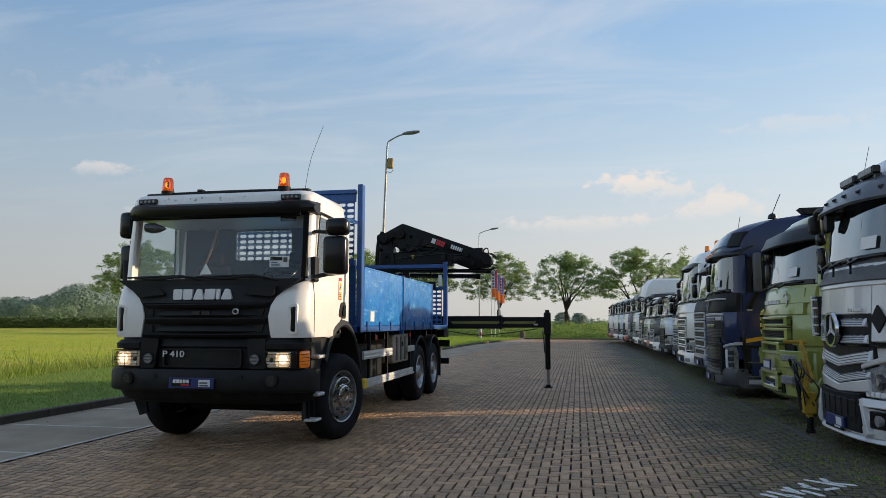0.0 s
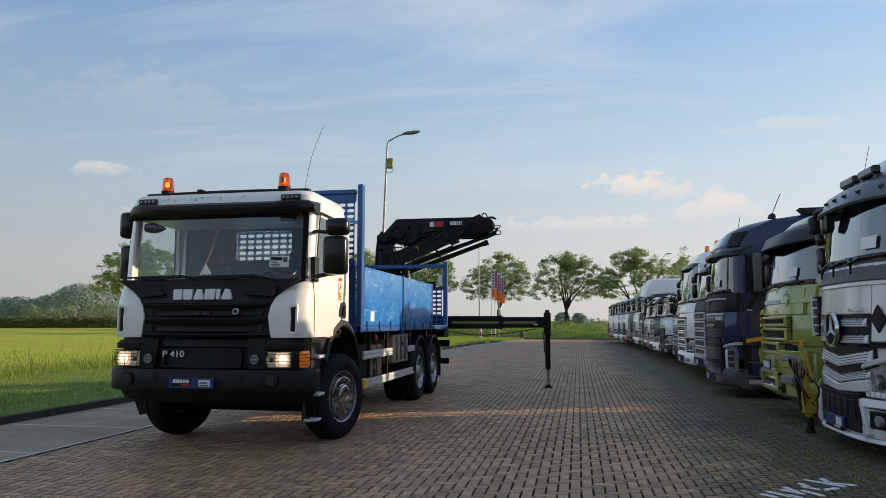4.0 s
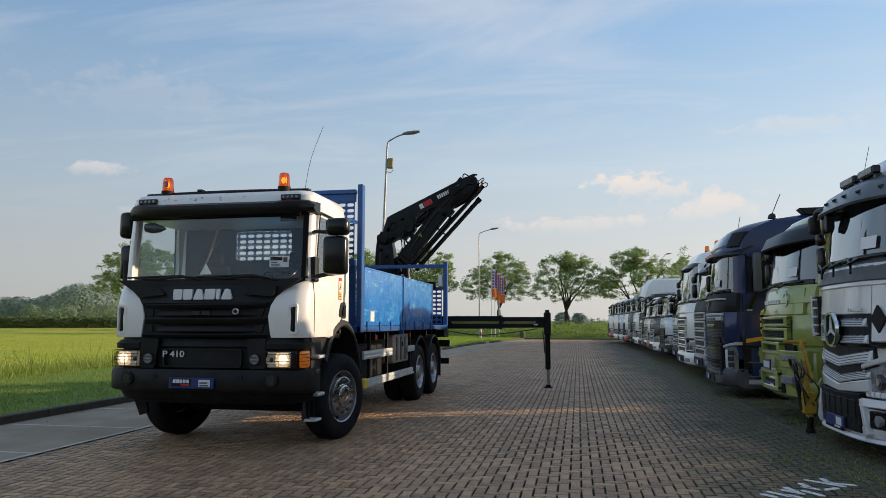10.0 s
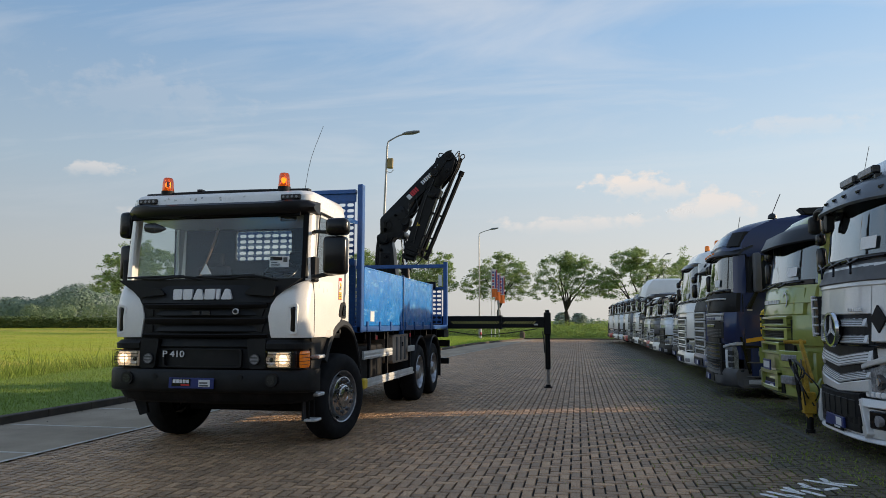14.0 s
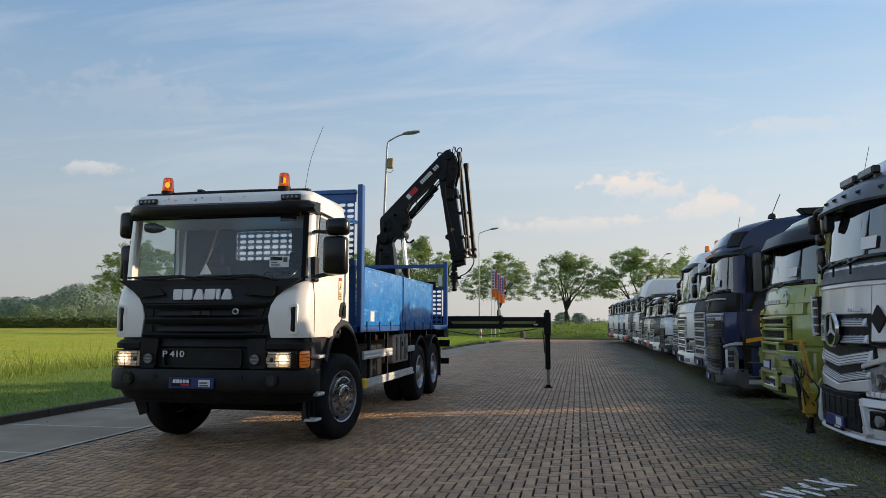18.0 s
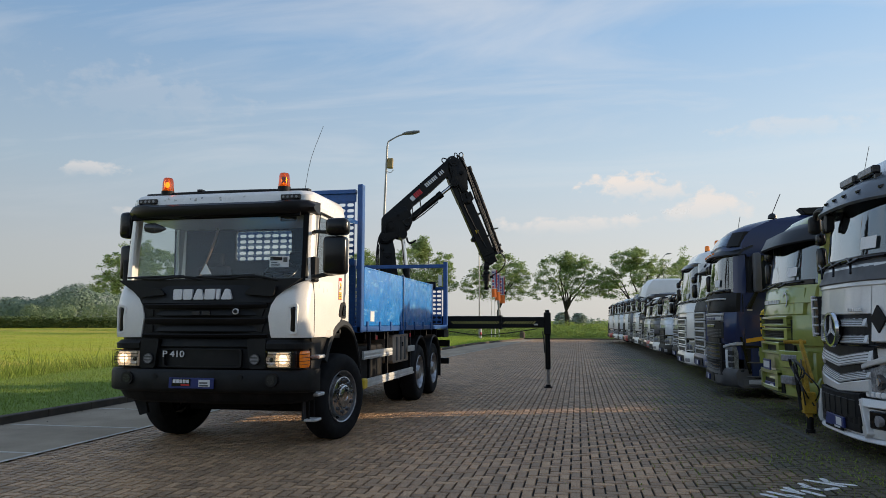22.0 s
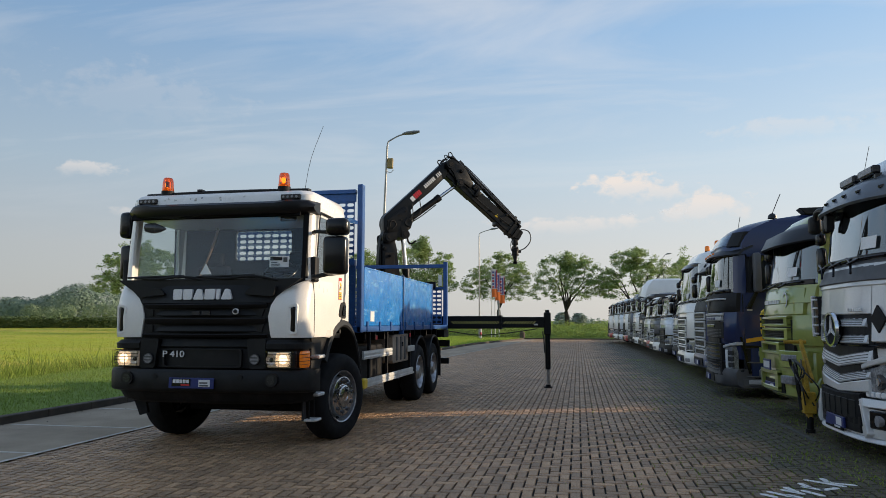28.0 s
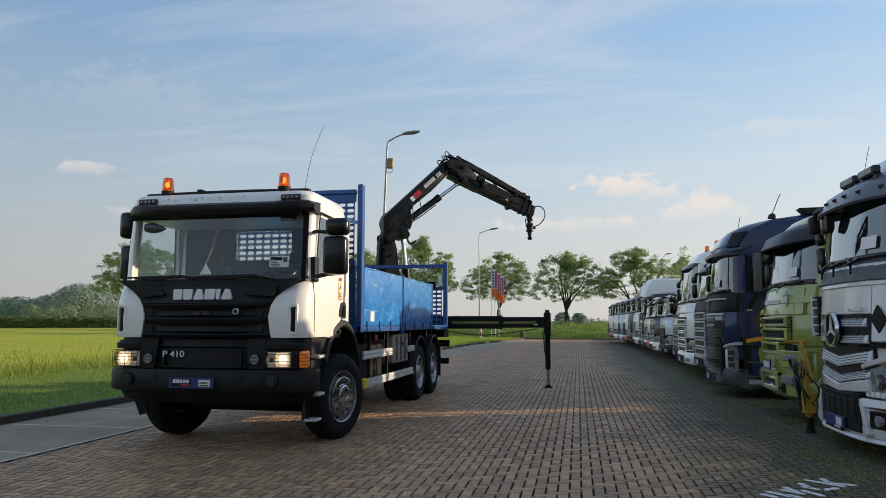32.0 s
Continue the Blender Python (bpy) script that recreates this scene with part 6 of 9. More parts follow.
            part("corner_panel", hug(bmn(), s * 0.80, s * h, 1.06, wsb - 0.14, -0.025, 0.10, 6, 0.03, h), P, T, "", 50)
            part("corner_gap", hug(bmn(), s * 0.80, s * (h + 0.003), 1.015, 1.06, -0.012, 0.08, 6, 0, h), M["gloss"], T)
        rings = []
        for i in range(11):
            w = radians(180 * i / 10)
            rings.append([(s * q, 1.48 + r * cos(w), 0.52 + r * sin(w)) for q, r in ((0.85, 0.62), (h + 0.01, 0.62), (h + 0.01, 0.68), (0.85, 0.68))])
        part("wheel_arch", loft(bmn(), rings), M["grey"], T, "", 40)
        wheel(T, (s * (h - 0.17), 1.48, 0.52), 0.52, 0.29, s, hub=detail)
        wheel(T, (s * 1.02, 5.0, 0.52), 0.52, 0.29, s, hub=False, name="rear_wheel", dish=1)
        part("frame_rail", box(bmn(), s * 0.33, s * 0.42, 0.4, 6.0, 0.70, 0.95), M["frame"], T)
        part("side_skirt", box(bmn(), s * 0.95, s * 1.20, 2.22, 4.35, 0.30, 1.08, 0.03), M["grey"], T)
        part("fuel_tank", prism(bmn(), rrect(2.5, 3.7, 0.45, 1.05, 0.12), "x", s * 0.45, s * 0.94, 0.02), M["alu"], T)
        if beacon:
            bc = part("beacon", cyl(bmn(), (s * 0.75, 0.95, top - 0.06), (s * 0.75, 0.95, top + 0.04), 0.07), M["frame"], T, "amber roof beacon")
            part("beacon_lens", lathe(bmn(), [(0.075, top + 0.04), (0.07, top + 0.17), (0.05, top + 0.20), (0.002, top + 0.20)], 14, "z", (s * 0.75, 0.95, 0)), M["amber"], bc)
    # front: dark grille with framed openings, bumper, visor, plate
    g = part("grille", hug(bmn(), -0.80, 0.80, 0.62, gtop + 0.05, -0.012, 0.06, 12, 0, h), M["black"], T, "black radiator grille")
    for k in range(slats):
        a, c = 0.64 + (gtop - 0.64) * k / slats, 0.64 + (gtop - 0.64) * (k + 1) / slats
        fr = part("grille_frame", hug_frame(bmn(), 0.70 + 0.02 * k, a + 0.012, c - 0.012, (c - a) * 0.19, -0.035, 0.035, h), S, g)
        part("grille_slat", hug(bmn(), -0.64, 0.64, (a + c) / 2 - 0.010, (a + c) / 2 + 0.010, -0.016, 0.02, 10, 0, h), M["gloss"], fr)
    rings = []
    for z, o in ((low, 0.10), (low + 0.06, 0.02), (low + 0.28, 0.0), (low + 0.36, 0.04)):
        ring = [(h * (i / 10 - 1) * 1.005, front(h * (i / 10 - 1), h) + o - 0.07, z) for i in range(21)]
        rings.append(ring + [(h - 0.03, 0.75, z), (-h + 0.03, 0.75, z)])
    part("bumper", loft(bmn(), rings), B, T, "", 45)
    part("air_intake", hug(bmn(), -0.60, 0.60, low + 0.08, low + 0.27, -0.078, 0.05, 10, 0, h), M["black"], T)
    if detail:
        p = part("dealer_plate", box(bmn(), -0.28, 0.28, -0.11, -0.083, low + 0.09, low + 0.21, 0.004), M["plate"], T, "blue dealer plate")
        part("plate_card", box(bmn(), 0.05, 0.22, -0.113, -0.11, low + 0.105, low + 0.195), M["wlabel"], p)
    part("upper_panel", hug(bmn(), -h + 0.06, h - 0.06, wsb - 0.30, wsb - 0.04, -0.02, 0.08, 14, 0.06, h), upper or P, T, "", 40)
    for xx in (-0.72, -0.15, 0.42):
        b = tube(bmn(), [(xx + 0.52 * k / 6, front(xx + 0.52 * k / 6, h) + w0 - 0.015, wsb + 0.012 + 0.012 * k / 6) for k in range(7)], 0.018, 6)
        tube(b, [(xx + 0.05, front(xx, h) - 0.04, wsb - 0.04), (xx + 0.2, front(xx, h) + w0 - 0.03, wsb + 0.01)], 0.016, 6)
        part("wiper", b, M["gloss"], T)
    part("sticker", hug(bmn(), 0.54, 0.80, wsb + 0.12, wsb + 0.26, w0 + (w1 - w0) * 0.12 / (wst - wsb) - 0.012, 0.003, 4, (w1 - w0) * 0.14 / (wst - wsb), h, 0.0005), M["wlabel"], T, "white paper sales sticker")
    if visor:
        part("sun_visor", visor_shape(bmn(), h - 0.02, wst - 0.10, wst + 0.12, -0.14), P if visor == "paint" else VISOR if visor == "smoke" else M["gloss"], T, "sun visor over the windscreen", 40)
    part("fifth_wheel", cyl(bmn(), (0, 4.6, 0.98), (0, 4.6, 1.10), 0.5, n=20), M["frame"], T)
    return T


VISOR = mat("smoked_visor", (0.02, 0.022, 0.026), 0.35, vary=0.1, spec=0.3)
SILVER = (0.65, 0.645, 0.635)


def silver_truck():
    """the nearest one: silver tractor with a stepped V-shaped grille."""
    H = 1.20
    CORNER["fall"], CORNER["power"] = 0.33, 3.4
    T = tractor(2.93, 9.25, SILVER, "silver tractor unit with V-shaped louvred grille", top=3.62, visor="", slats=0, low=0.20, turn=0.0, wsb=2.21, wst=3.0, mz=0.34, ws=(0.06, 0.18), far_mirror=False, half=H, lamps=False, gtop=1.55)
    P = paint(SILVER)
    L = mat("louvre_silver", (0.64, 0.65, 0.67), 0.35, 0.2, vary=0.06, scale=5, dirt=0.2)
    for z0, z1, hw, dr in ((1.455, 1.565, 0.72, 0.0), (1.27, 1.38, 0.73, 0.01), (1.07, 1.215, 0.78, 0.09), (0.895, 1.005, 0.74, 0.10)):
        v = part("louvre", hug(bmn(), -hw, hw, lambda q: z0 - dr * (1 - abs(q) / hw), lambda q: z1 - dr * (1 - abs(q) / hw), -0.04, 0.05, 12, 0.03, H), L, T, "", 30)
        for k in range(4):
            zz = z0 + 0.022 + (z1 - z0 - 0.05) * k / 3
            of = -0.046 + 0.03 * (zz - z0) / (z1 - z0)
            part("louvre_rib", hug(bmn(), -hw * 0.92, hw * 0.92, lambda q: zz - dr * (1 - abs(q) / hw), lambda q: zz + 0.009 - dr * (1 - abs(q) / hw), of, 0.02, 12, 0.003, H), M["grey"], v)
    part("chin", hug(bmn(), -0.74, 0.74, lambda q: 0.74 - 0.05 * (1 - abs(q) / 0.74), lambda q: 0.88 - 0.10 * (1 - abs(q) / 0.74), -0.05, 0.15, 12, 0.0, H), P, T, "", 30)
    b = lathe(bmn(), [(0.195, 0.02), (0.215, 0.0), (0.205, -0.035), (0.18, -0.035), (0.175, 0.0)], 32, "y", (0, -0.075, 1.42))
    bd = part("badge_ring", b, M["chrome"], T, "large round chrome badge", 40)
    part("badge_disc", cyl(bmn(), (0, -0.085, 1.42), (0, -0.03, 1.42), 0.18, n=28), M["visor"], bd)
    b = bmn()
    for k in range(3):
        w = radians(90 + 120 * k)
        prism(b, [(0.165 * cos(w), 1.42 + 0.165 * sin(w)), (0.03 * cos(w + 1), 1.42 + 0.03 * sin(w + 1)), (0.03 * cos(w - 1), 1.42 + 0.03 * sin(w - 1))], "y", -0.10, -0.085)
    part("badge_rays", b, M["badge"], bd)
    it = part("intake", hug(bmn(), -0.62, 0.62, 0.36, lambda q: 0.69 + 0.04 * abs(q), -0.078, 0.06, 12, 0, H), M["frame"], T, "black lower air intake")
    for k in range(6):
        part("intake_bar", hug(bmn(), -0.56 + 0.19 * k, -0.42 + 0.19 * k, 0.42, 0.64, -0.084, 0.02, 2, 0, H), M["black"], it)
    part("hood", hug(bmn(), -0.80, 0.80, 1.595, 1.955, -0.025, 0.10, 12, 0.03, H), P, T, "silver upper front panel", 30)
    for k in range(6):
        part("name_letter", box(bmn(), 0.40 + 0.05 * k, 0.436 + 0.05 * k, -0.048 + 0.012 * k, -0.02, 1.63, 1.665, 0.003), M["badge"], T)
    p = part("front_plate", box(bmn(), -0.34, 0.22, -0.105, -0.085, 0.25, 0.37, 0.004), M["gloss"], T, "dark dealer plate in a holder")
    part("plate_print", box(bmn(), -0.31, -0.09, -0.108, -0.104, 0.28, 0.345), M["plate"], p)
    part("plate_card", box(bmn(), -0.02, 0.16, -0.108, -0.104, 0.27, 0.355), M["wlabel"], p)
    part("cowl", hug(bmn(), -1.12, 1.12, 1.965, 2.21, -0.03, 0.12, 14, 0.09, H), M["grey"], T, "dark grey cowl", 40)
    for s in (1, -1):
        w = part("wing_panel", hug(bmn(), s * 0.815, s * H, 1.29, 2.0, -0.045, 0.14, 7, 0.05, H), P, T, "", 30)
        part("hazard_diamond", hug(bmn(), s * 0.835, s * 1.005, lambda q: 1.54 - 0.15 * (1 - abs(abs(q) - 0.92) / 0.0851), lambda q: 1.54 + 0.15 * (1 - abs(abs(q) - 0.92) / 0.0851), -0.058, 0.02, 6, 0.0, H, 0.001), M["black"], w, "black diamond sign")
        part("panel_gap", hug(bmn(), s * 0.76, s * H, 1.25, 1.29, -0.01, 0.1, 6, 0, H), M["gloss"], T)
        hc = part("headlight_case", hug(bmn(), s * 0.64, s * (H - 0.02), lambda q: 0.68 + 0.0 * q, lambda q: 0.97 + 0.30 * (abs(q) - 0.64), -0.02, 0.1, 6, 0.0, H), CLEAR_LAMP, T, "large clear headlight", 40)
        for xx, zz, r in ((0.86, 0.86, 0.085), (1.04, 0.89, 0.085)):
            yy = front(xx, H)
            part("lamp_bowl", cyl(bmn(), (s * xx, yy - 0.035, zz), (s * xx, yy + 0.02, zz), r, n=20), M["dim"], hc)
            part("bulb_cap", cyl(bmn(), (s * xx, yy - 0.045, zz), (s * xx, yy - 0.035, zz), r * 0.5, n=14), M["chrome"], hc)
        for k in range(5):
            part("led_strip", hug(bmn(), s * (0.67 + 0.07 * k), s * (0.72 + 0.07 * k), 0.69, 0.75, -0.035, 0.02, 1, 0, H), M["wlabel"], hc)
        part("corner_frame", prism(bmn(), [(s * 0.60, 0.66), (s * 0.66, 0.66), (s * 0.80, 0.30), (s * 0.72, 0.24)], "y", -0.05, 0.12, 0.01), P, T)
        part("fog_well", hug(bmn(), s * 0.78, s * 1.08, 0.36, 0.55, -0.085, 0.05, 4, 0, H), M["gloss"], T)
        part("fog_glass", cyl(bmn(), (s * 0.90, front(0.90, H) - 0.11, 0.45), (s * 0.90, front(0.90, H) - 0.05, 0.45), 0.06, n=16), M["reflector"], T)
    part("lip", hug(bmn(), -H, H, 0.20, 0.25, -0.09, 0.1, 16, 0.01, H), L, T, "bright bumper lip", 40)
    v = part("sun_visor", visor_shape(bmn(), H + 0.03, 2.88, 3.22, -0.22, 0.34), mat("visor_grey", (0.10, 0.115, 0.135), 0.35, vary=0.1, coat=0.3), T, "wide grey sun visor", 40)
    for k in range(7):
        xx = -0.9 + 0.3 * k
        yy = 0.02 + 0.44 * (abs(xx) / (H + 0.03)) ** 3
        part("visor_bolt", cyl(bmn(), (xx, yy - 0.01, 2.99), (xx, yy + 0.05, 3.01), 0.018, n=10), M["gloss"], v)
    part("louvre_gap", hug(bmn(), -1.0, 1.0, 1.225, 1.262, -0.02, 0.05, 12, 0, H), M["gloss"], T, "dark gap between the louvres", 40)
    for s in (1, -1):
        part("lamp_surround", hug(bmn(), s * 0.62, s * H, lambda q: 0.99 + 0.30 * (abs(q) - 0.64), lambda q: 1.05 + 0.30 * (abs(q) - 0.64), -0.04, 0.1, 7, 0.0, H), P, T, "", 40)
        part("bumper_corner", hug(bmn(), s * 0.62, s * H, 0.58, 0.67, -0.09, 0.12, 7, 0.02, H), P, T, "", 40)
    for xx in (-0.12, 0.46):
        sp = part("spot_light", box(bmn(), xx - 0.22, xx + 0.22, 0.22, 0.31, 3.19, 3.29, 0.02, 2), M["gloss"], T, "rectangular roof spot light")
        for k in range(4):
            part("lens", box(bmn(), xx - 0.20 + 0.10 * k, xx - 0.11 + 0.10 * k, 0.212, 0.222, 3.205, 3.275, 0.004), M["reflector"], sp)
        for q in (-0.18, 0.18):
            part("lamp_foot", box(bmn(), xx + q - 0.02, xx + q + 0.02, 0.25, 0.32, 3.14, 3.20), M["gloss"], sp)
    # front mirrors on a black bracket at the far corner
    part("mirror_bracket", tube(bmn(), bend([(-1.30, 0.22, 2.95), (-0.9, 0.10, 2.98), (-0.55, 0.06, 2.96), (-0.38, 0.08, 2.86)]), 0.035, 8), M["black"], T, "black mirror bracket")
    part("front_mirror", prism(bmn(), rquad([(-0.29, 2.88), (-0.43, 2.86), (-0.41, 2.66), (-0.31, 2.64)], 0.05), "y", 0.03, 0.12, 0.02), M["black"], T, "black front mirror", 50)
    part("corner_mirror", box(bmn(), -1.46, -1.27, 0.14, 0.30, 2.74, 3.0, 0.06, 3), M["black"], T, "rounded black corner mirror", 50)
    for xx in (-0.62, -0.10, 0.42):
        part("wiper_arm", tube(bmn(), bend([(xx + 0.14, front(xx, H) - 0.045, 2.06), (xx + 0.02, front(xx, H) + 0.0, 2.18), (xx - 0.20, front(xx, H) + 0.04, 2.26)]), 0.014, 8), M["gloss"], T)
    vent = part("corner_vent", box(bmn(), -1.25, -1.12, 0.10, 0.36, 1.32, 1.86, 0.02), M["gloss"], T, "black slatted vent at the cab corner")
    for k in range(5):
        part("vent_slat", box(bmn(), -1.26, -1.11, 0.085, 0.12, 1.34 + 0.115 * k, 1.365 + 0.115 * k, 0.005), L, vent)
    part("vent_edge", box(bmn(), -1.265, -1.235, 0.08, 0.14, 1.31, 1.87, 0.008), L, vent)
    part("aerial", tube(bmn(), [(-0.3, 0.5, 3.4), (-0.36, 0.6, 3.75)], 0.0035, 5), M["frame"], T)


def green_truck():
    C = (0.31, 0.35, 0.08)
    CORNER["fall"], CORNER["power"] = 0.33, 3.4
    T = tractor(2.97, 12.28, C, "lime green truck with large smoked sun visor", top=3.26, visor="", slats=0, low=0.34, turn=0.0, wsb=2.09, wst=2.91, lamps=False, half=1.22, gtop=1.5, my=0.26)
    P = paint(C)
    part("sun_visor", visor_shape(bmn(), 1.22, 2.74, 3.07, -0.26, 0.44, 0.04), VISOR, T, "large smoked sun visor", 40)
    part("front_panel", hug(bmn(), -1.02, 1.02, 1.62, 2.02, -0.03, 0.1, 14, 0.05), P, T, "", 40)
    for k in range(9):
        xx = -0.42 + 0.095 * k
        part("web_letter", box(bmn(), xx, xx + 0.06, front(xx) - 0.03, front(xx) + 0.02, 1.80, 1.86), M["wlabel"], T, "pale lettering block")
    b = lathe(bmn(), [(0.10, 0.0), (0.12, -0.01), (0.10, -0.012), (0.085, -0.01), (0.085, 0.0)], 20, "y", (0.60, 0.03, 1.86))
    part("round_mark", b, M["wlabel"], T, "pale ring mark")
    guard = part("corner_guard", tube(bmn(), bend([(-1.27, 0.24, 1.27), (-1.33, 0.16, 1.31), (-1.34, 0.15, 1.50), (-1.33, 0.16, 1.68), (-1.27, 0.24, 1.72)]), 0.04, 10), mat("guard_yellow", (0.70, 0.48, 0.03), 0.5, vary=0.12, scale=9, dirt=0.2), T, "yellow corner guard with black bands", 50)
    for zz in (1.40, 1.52, 1.62):
        part("guard_band", cyl(bmn(), (-1.34, 0.15, zz - 0.022), (-1.34, 0.15, zz + 0.022), 0.043, n=12), M["gloss"], guard)
    for z0, z1 in ((1.44, 1.60), (1.22, 1.42)):
        part("grille_frame", hug_frame(bmn(), 0.74, z0, z1, 0.045, -0.07, 0.09, 1.23, 0.09), P, T)
        for k in range(4):
            part("grille_bar", hug(bmn(), -0.64, 0.64, z0 + 0.045 + 0.028 * k, z0 + 0.057 + 0.028 * k, -0.04, 0.02, 8), M["black"], T)
    part("centre_frame", hug_frame(bmn(), 0.52, 1.0, 1.20, 0.05, -0.10, 0.1, 1.23, 0.10), P, T)
    part("bumper_face", hug(bmn(), -1.2, 1.2, 0.62, 1.06, -0.06, 0.3, 14), P, T, "", 40)
    part("bumper_step", hug_frame(bmn(), 0.50, 0.44, 0.76, 0.07, -0.13, 0.08, 1.23, 0.12), P, T)
    for s in (1, -1):
        part("corner_panel", hug(bmn(), s * 0.80, s * 1.23, 1.16, 1.62, -0.03, 0.12, 6, 0.02), P, T, "", 50)
        f = part("lamp_frame", hug(bmn(), s * 0.60, s * 1.16, 0.82, 1.08, -0.13, 0.12, 6), P, T)
        part("lamp_glass", hug(bmn(), s * 0.68, s * 1.0, 0.92, 1.02, -0.14, 0.03, 4), M["reflector"], f, "rectangular headlight")
        part("lamp_glass", hug(bmn(), s * 0.64, s * 0.92, 0.58, 0.70, -0.14, 0.1, 4), M["reflector"], f, "rectangular headlight")
        part("side_marker", box(bmn(), s * 1.225, s * 1.275, 0.42, 0.60, 1.28, 1.70, 0.02), M["yellow"], T, "yellow reflector strip")
    pl = part("dealer_card", box(bmn(), -0.10, 0.30, -0.165, -0.145, 0.76, 0.92), M["plate"], T, "small dealer card on a bracket")
    part("card_field", box(bmn(), -0.07, 0.27, -0.17, -0.164, 0.79, 0.89), M["wlabel"], pl)


def yellow_jack():
    Y = mat("jack_yellow", (0.48, 0.29, 0.02), 0.6, vary=0.2, scale=8, dirt=0.5, dirtcol=(0.08, 0.06, 0.04))
    T = empty("folded_crane_arm", (3.10, 10.55, 0.0), label="yellow folded hydraulic arm standing on a black foot", category="machinery")
    part("arm", prism(bmn(), [(0.06, 0.20), (-0.04, 0.20), (0.06, 0.66), (0.21, 0.98), (0.26, 0.96), (0.14, 0.63)], "x", -0.035, 0.035, 0.01), Y, T, "chipped yellow steel arm")
    part("upper_link", prism(bmn(), [(0.58, 1.24), (0.52, 1.26), (0.06, 0.72), (0.12, 0.66)], "x", 0.06, 0.10), Y, T)
    part("cross_pin", cyl(bmn(), (-0.14, 0.55, 1.22), (0.16, 0.55, 1.22), 0.025), Y, T)
    b = cyl(bmn(), (0, 0, 0.0), (0, 0, 0.05), 0.06, n=16)
    cyl(b, (0, 0, 0.04), (0, 0, 0.22), 0.045)
    part("foot", b, M["frame"], T, "black rubber foot")
    for k in range(7):
        R = random.Random(k + 10)
        part("hose", tube(bmn(), bend([(R.uniform(-.14, .0), 0.35 + R.uniform(-.1, .1), 0.98), (-0.12 * R.uniform(0, 1), 0.25 * R.uniform(-1, 2), 0.85), (R.uniform(-.16, .05), 0.30 * R.uniform(-1, 1.4), 0.62), (R.uniform(-.1, .1), 0.15 * R.uniform(-1, 1), 0.38)]), 0.010, 6), M["hose"], T)
    part("ram", cyl(bmn(), (-0.08, 0.05, 0.30), (-0.08, 0.28, 0.92), 0.03), M["frame"], T)
    part("ram_plate", box(bmn(), -0.08, 0.08, -0.05, 0.07, 0.26, 0.55, 0.01), Y, T)


